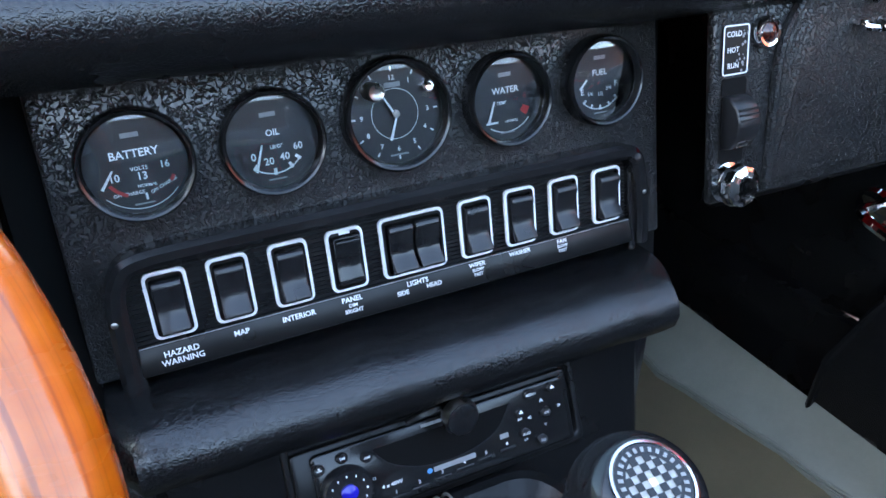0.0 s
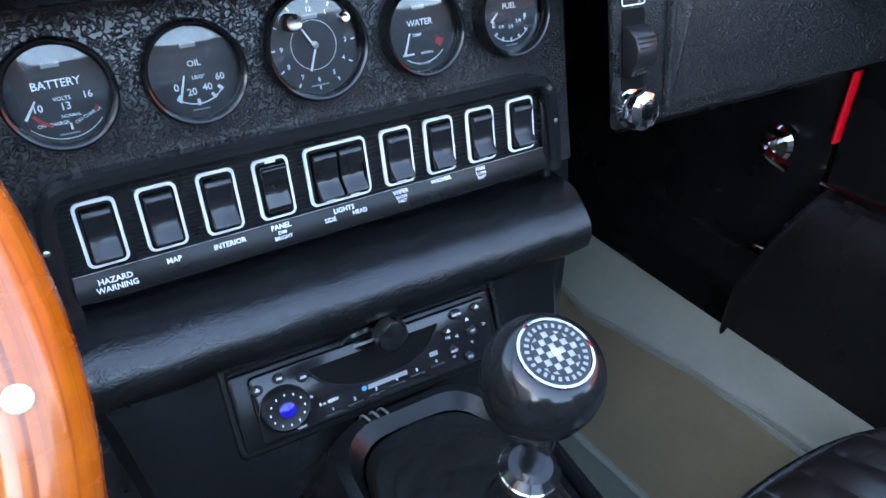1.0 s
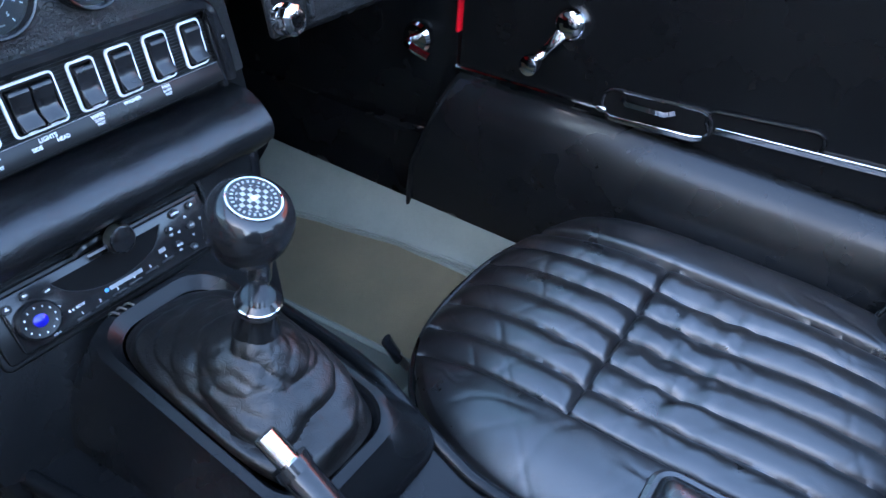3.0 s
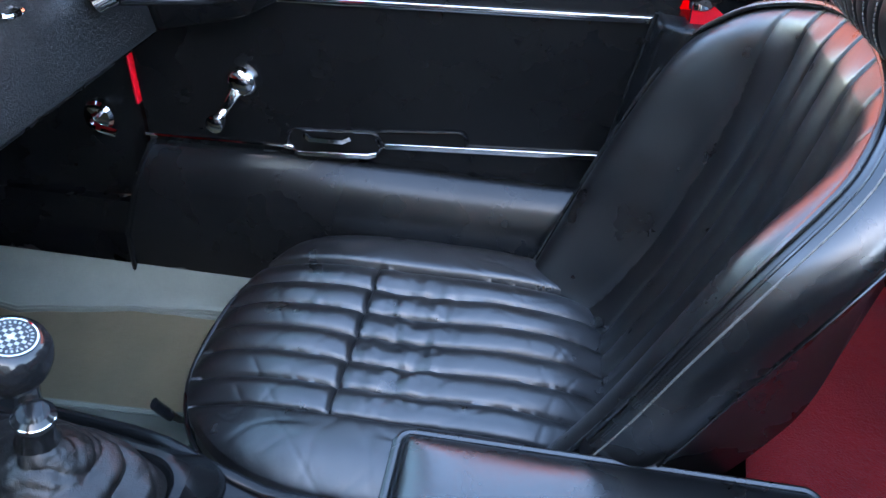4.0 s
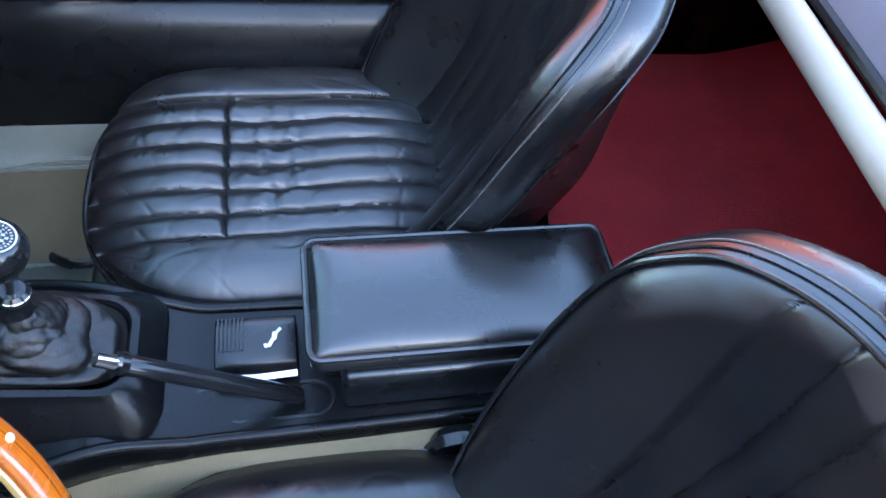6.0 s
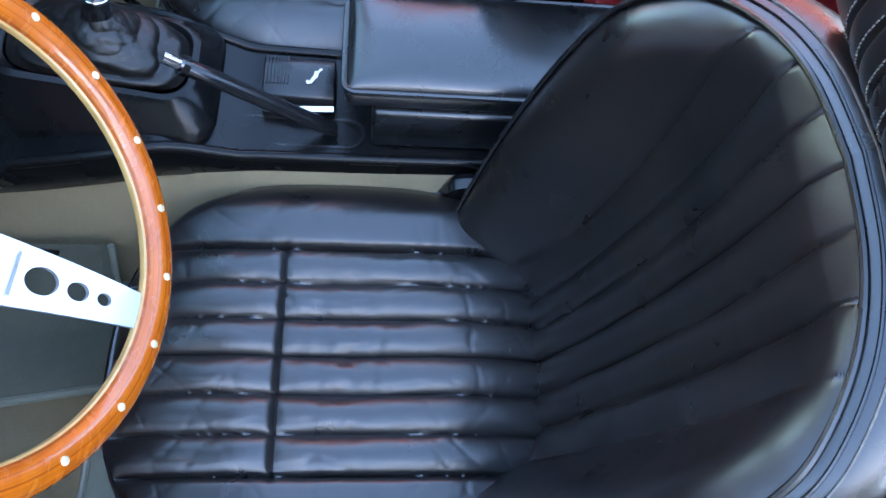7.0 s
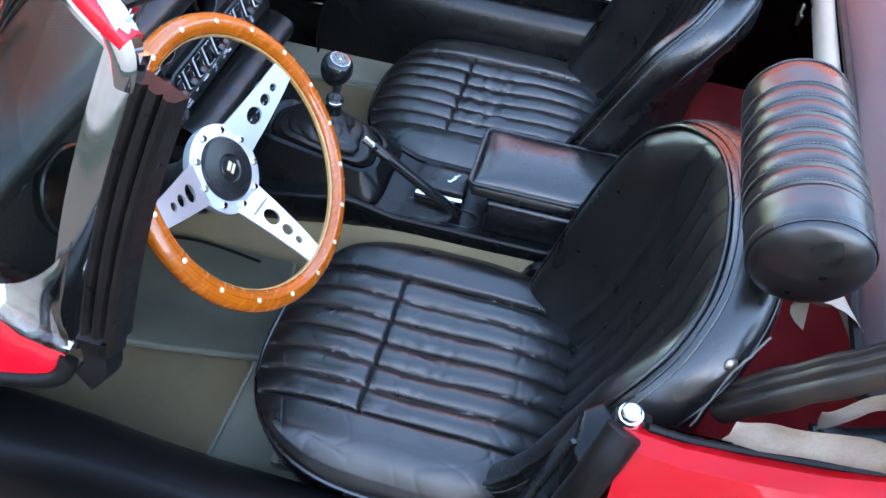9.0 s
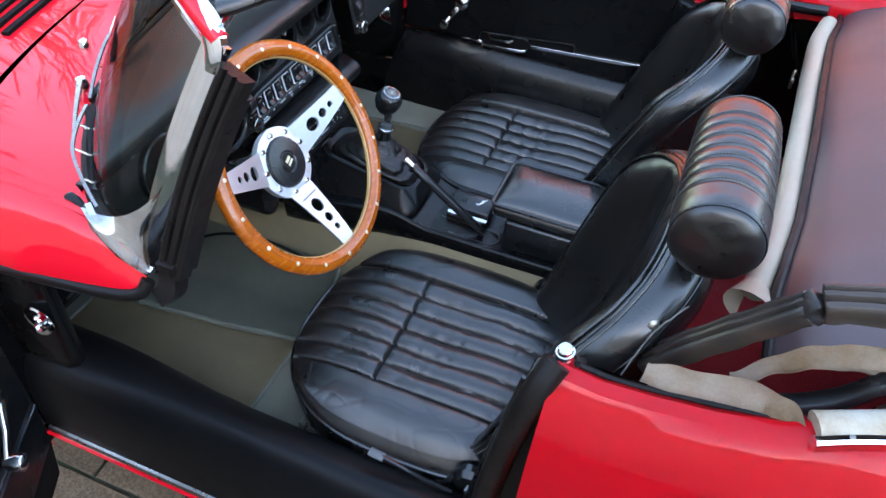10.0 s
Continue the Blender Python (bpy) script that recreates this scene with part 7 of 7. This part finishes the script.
part("dark_panel", grid(lambda u, v: (0.53 - 0.30 * u + 0.05 * v, -0.86 - 0.03 * u - 0.03 * v, 0.84 - 0.13 * v + 0.07 * u * v), 10, 8), VINYL_SOFT, hood, "glossy dark inner flap")

# bright moulding on the rear wing
for s in (-1, 1):
    pts = smooth_path([(s * 0.566, -0.918, 0.883), (s * 0.552, -0.950, 0.886), (s * 0.540, -0.981, 0.888), (s * 0.507, -1.07, 0.892), (s * 0.446, -1.38, 0.896)], 5)
    mo = part("moulding", moved(sweep(pts, [(-0.0055, -0.012), (-0.0055, 0.0), (-0.0025, 0.003), (0.0025, 0.003), (0.0055, 0.0), (0.0055, -0.012)]), Matrix()), CHROME, car, "bright wing moulding")
    part("moulding_screw", moved(lathe([(0.0028, 0), (0.0026, 0.001), (0.001, 0.0016)], 12), pose(s * 0.5525, -0.949, 0.8888, 0, 8 * s, 0)), STEEL, mo)
    part("cockpit_seal", tube(smooth_path([(s * 0.548, -0.700, 0.838), (s * 0.546, -0.74, 0.832), (s * 0.544, -0.80, 0.837), (s * 0.544, -0.88, 0.853), (s * 0.538, -0.92, 0.862)], 5), 0.0045, 8), RUBBER, car).location = (-0.008 * s, 0.007, 0.003)

# recline lever beside the driver's seat
part("recline_lever", moved(tube(smooth_path([(-0.545, -0.452, 0.502), (-0.547, -0.487, 0.498), (-0.545, -0.53, 0.482), (-0.54, -0.57, 0.470)], 5), 0.0040, 8), driver_seat.matrix_world.inverted()), GLOSS_BLACK, driver_seat)
part("lever_tip", moved(tube([(-0.545, -0.441, 0.503), (-0.546, -0.45, 0.503), (-0.546, -0.464, 0.501)], 0.0075, 12, squash=0.5), driver_seat.matrix_world.inverted()), LEVER_GREY, driver_seat, "flat grey lever tip")

# ---- wipers, washer jets, visor ----
def wiper(base, tip0, tip1):
    w = thing("wiper", "windscreen wiper with bright arm and black blade", "wiper", group="three windscreen wipers", at=FRONT)
    base, tip0, tip1 = V(base), V(tip0), V(tip1)
    part("spindle", moved(lathe([(0.011, -0.01), (0.010, 0.004), (0.007, 0.012), (0.002, 0.014)], 18), Matrix.Translation(base)), CHROME, w)
    bow = V((-0.45, 0.65, 0.6)) * 0.024
    mid = tip0.lerp(tip1, 0.45) + bow
    part("arm", sweep([base + V((0, 0, 0.010)), base.lerp(mid, 0.5) + V((0, 0, 0.010)), mid], [(-0.003, -0.002), (-0.0025, 0.002), (0.0025, 0.002), (0.003, -0.002)], scales=[1.4, 0.9, 0.7]), STEEL, w, "bright wiper arm")
    bl = part("bridge", sweep(smooth_path([tip0, tip0.lerp(tip1, 0.2) + bow * 0.6, mid, tip0.lerp(tip1, 0.75) + bow * 0.6, tip1], 4), [(-0.002, -0.0015), (-0.002, 0.002), (0.002, 0.002), (0.002, -0.0015)]), STEEL, w, "bright blade bridge")
    for k in (0.22, 0.48, 0.75):
        p = tip0.lerp(tip1, k)
        part("claw", tube([p - bow * 0.1, p + bow * (0.5 if k != 0.48 else 0.9)], 0.0018, 6), STEEL, bl)
    part("blade", sweep([tip0, tip0.lerp(tip1, 0.5), tip1], [(-0.003, -0.006), (-0.003, 0.001), (0.003, 0.001), (0.001, -0.006)]), RUBBER, w, "black rubber blade")


def on_glass(i, k):
    a, b = base_line[i], top_line[i]
    return V(a).lerp(V(b), k) + V((0, 0.018 * math.sin(math.pi * k) + 0.010, 0.008))


wiper((-0.390, 0.086, 0.897), on_glass(5, 0.01), on_glass(14, 0.06))
wiper((-0.20, 0.165, 0.903), on_glass(15, 0.03), on_glass(24, 0.12))
wiper((0.06, 0.185, 0.908), on_glass(26, 0.04), on_glass(36, 0.14))
jet = thing("washer_jet", "small chrome washer jet on the scuttle", "washer jet", at=FRONT)
part("nozzle", moved(lathe([(0.009, -0.004), (0.0088, 0.004), (0.006, 0.010), (0.002, 0.012)], 18), pose(-0.311, 0.150, nose_z(-0.311, 0.150) + 0.002)), CHROME, jet)
latch = thing("hood_latch", "bright latch rod with a black padded end at the screen top", "latch", at=FRONT)
part("rod", tube(smooth_path([(-0.462, -0.222, 1.086), (-0.458, -0.236, 1.104), (-0.455, -0.243, 1.118)], 4), 0.0055, 10), CHROME, latch)
part("pad", tube(smooth_path([(-0.462, -0.232, 1.117), (-0.450, -0.250, 1.123), (-0.43, -0.275, 1.133), (-0.41, -0.30, 1.145)], 4), 0.013, 12, squash=0.7), LEATHER_SIDE, latch, "black leather pad")

# pedals
for x in (-0.45, -0.34):
    pd = thing("pedal", "black rubber pedal under the dash", "pedal", group="pedals")
    part("pad", moved(box(-0.030, 0.030, -0.005, 0.005, -0.022, 0.022), pose(x, 0.20, 0.455, 35, 0, 0)), RUBBER, pd, bevel=0.004)
    part("arm", tube([(x, 0.21, 0.46), (x, 0.30, 0.52), (x, 0.33, 0.70)], 0.008, 8), DARK_VOID, pd)

# ---- paving, laid last ----
PA, PB = 0.205, 0.105


def paver_mesh(seed):
    random.seed(seed)
    bm = bmesh.new()
    w, l = PA - 0.009, PB - 0.009
    lo = [(-w / 2, -l / 2), (w / 2, -l / 2), (w / 2, l / 2), (-w / 2, l / 2)]
    j = lambda: random.uniform(-0.0012, 0.0012)  # noqa: E731
    rings = [[(x, y, -0.006) for x, y in lo], [(x + j(), y + j(), -0.001) for x, y in lo], [(x * 0.965 + j(), y * 0.94 + j(), 0.002 + j() * 0.6) for x, y in lo]]
    return mesh_of("brick", loft(rings), PAVER, False)


PMESH = [paver_mesh(k) for k in range(6)]
random.seed(11)
near, far = 0, []
for row in range(-46, 47):
    for col in range(-24, 25):
        x, y = row * PB, col * PA + (PA / 2 if row % 2 else 0)
        wanted = (-1.15 < x < -0.45 and -0.45 < y < 0.75) or (1.5 < x < 2.85 and -1.5 < y < 0.9)
        if wanted and near < 300:
            ob = new("brick", PMESH[random.randrange(6)])
            ob.parent = ground
            ob.matrix_basis = pose(x, y, random.uniform(-0.0015, 0.0015), random.gauss(0, 0.4), random.gauss(0, 0.4), 90 + random.choice((0, 180)))
            near += 1
        elif abs(x) < 4.8 and abs(y) < 4.8:
            far.append((x, y, random.uniform(-0.0015, 0.0015)))
verts, faces = [], []
for x, y, dz in far:
    b = len(verts)
    w, l = PA - 0.009, PB - 0.009
    for k, z in ((1.0, -0.006), (0.95, 0.0018)):
        verts += [(x + sx * l / 2 * k, y + sy * w / 2 * k, z + dz) for sx, sy in ((-1, -1), (1, -1), (1, 1), (-1, 1))]
    faces += [(b + 4, b + 5, b + 6, b + 7)] + [(b + i, b + (i + 1) % 4, b + 4 + (i + 1) % 4, b + 4 + i) for i in range(4)]
me = bpy.data.meshes.new("paving")
me.from_pydata(verts, [], faces)
me.materials.append(PAVER)
pv = new("brick_paving", me)
pv.parent = ground
tagged(pv, "brown brick paving with mossy joints", kind="stuff")
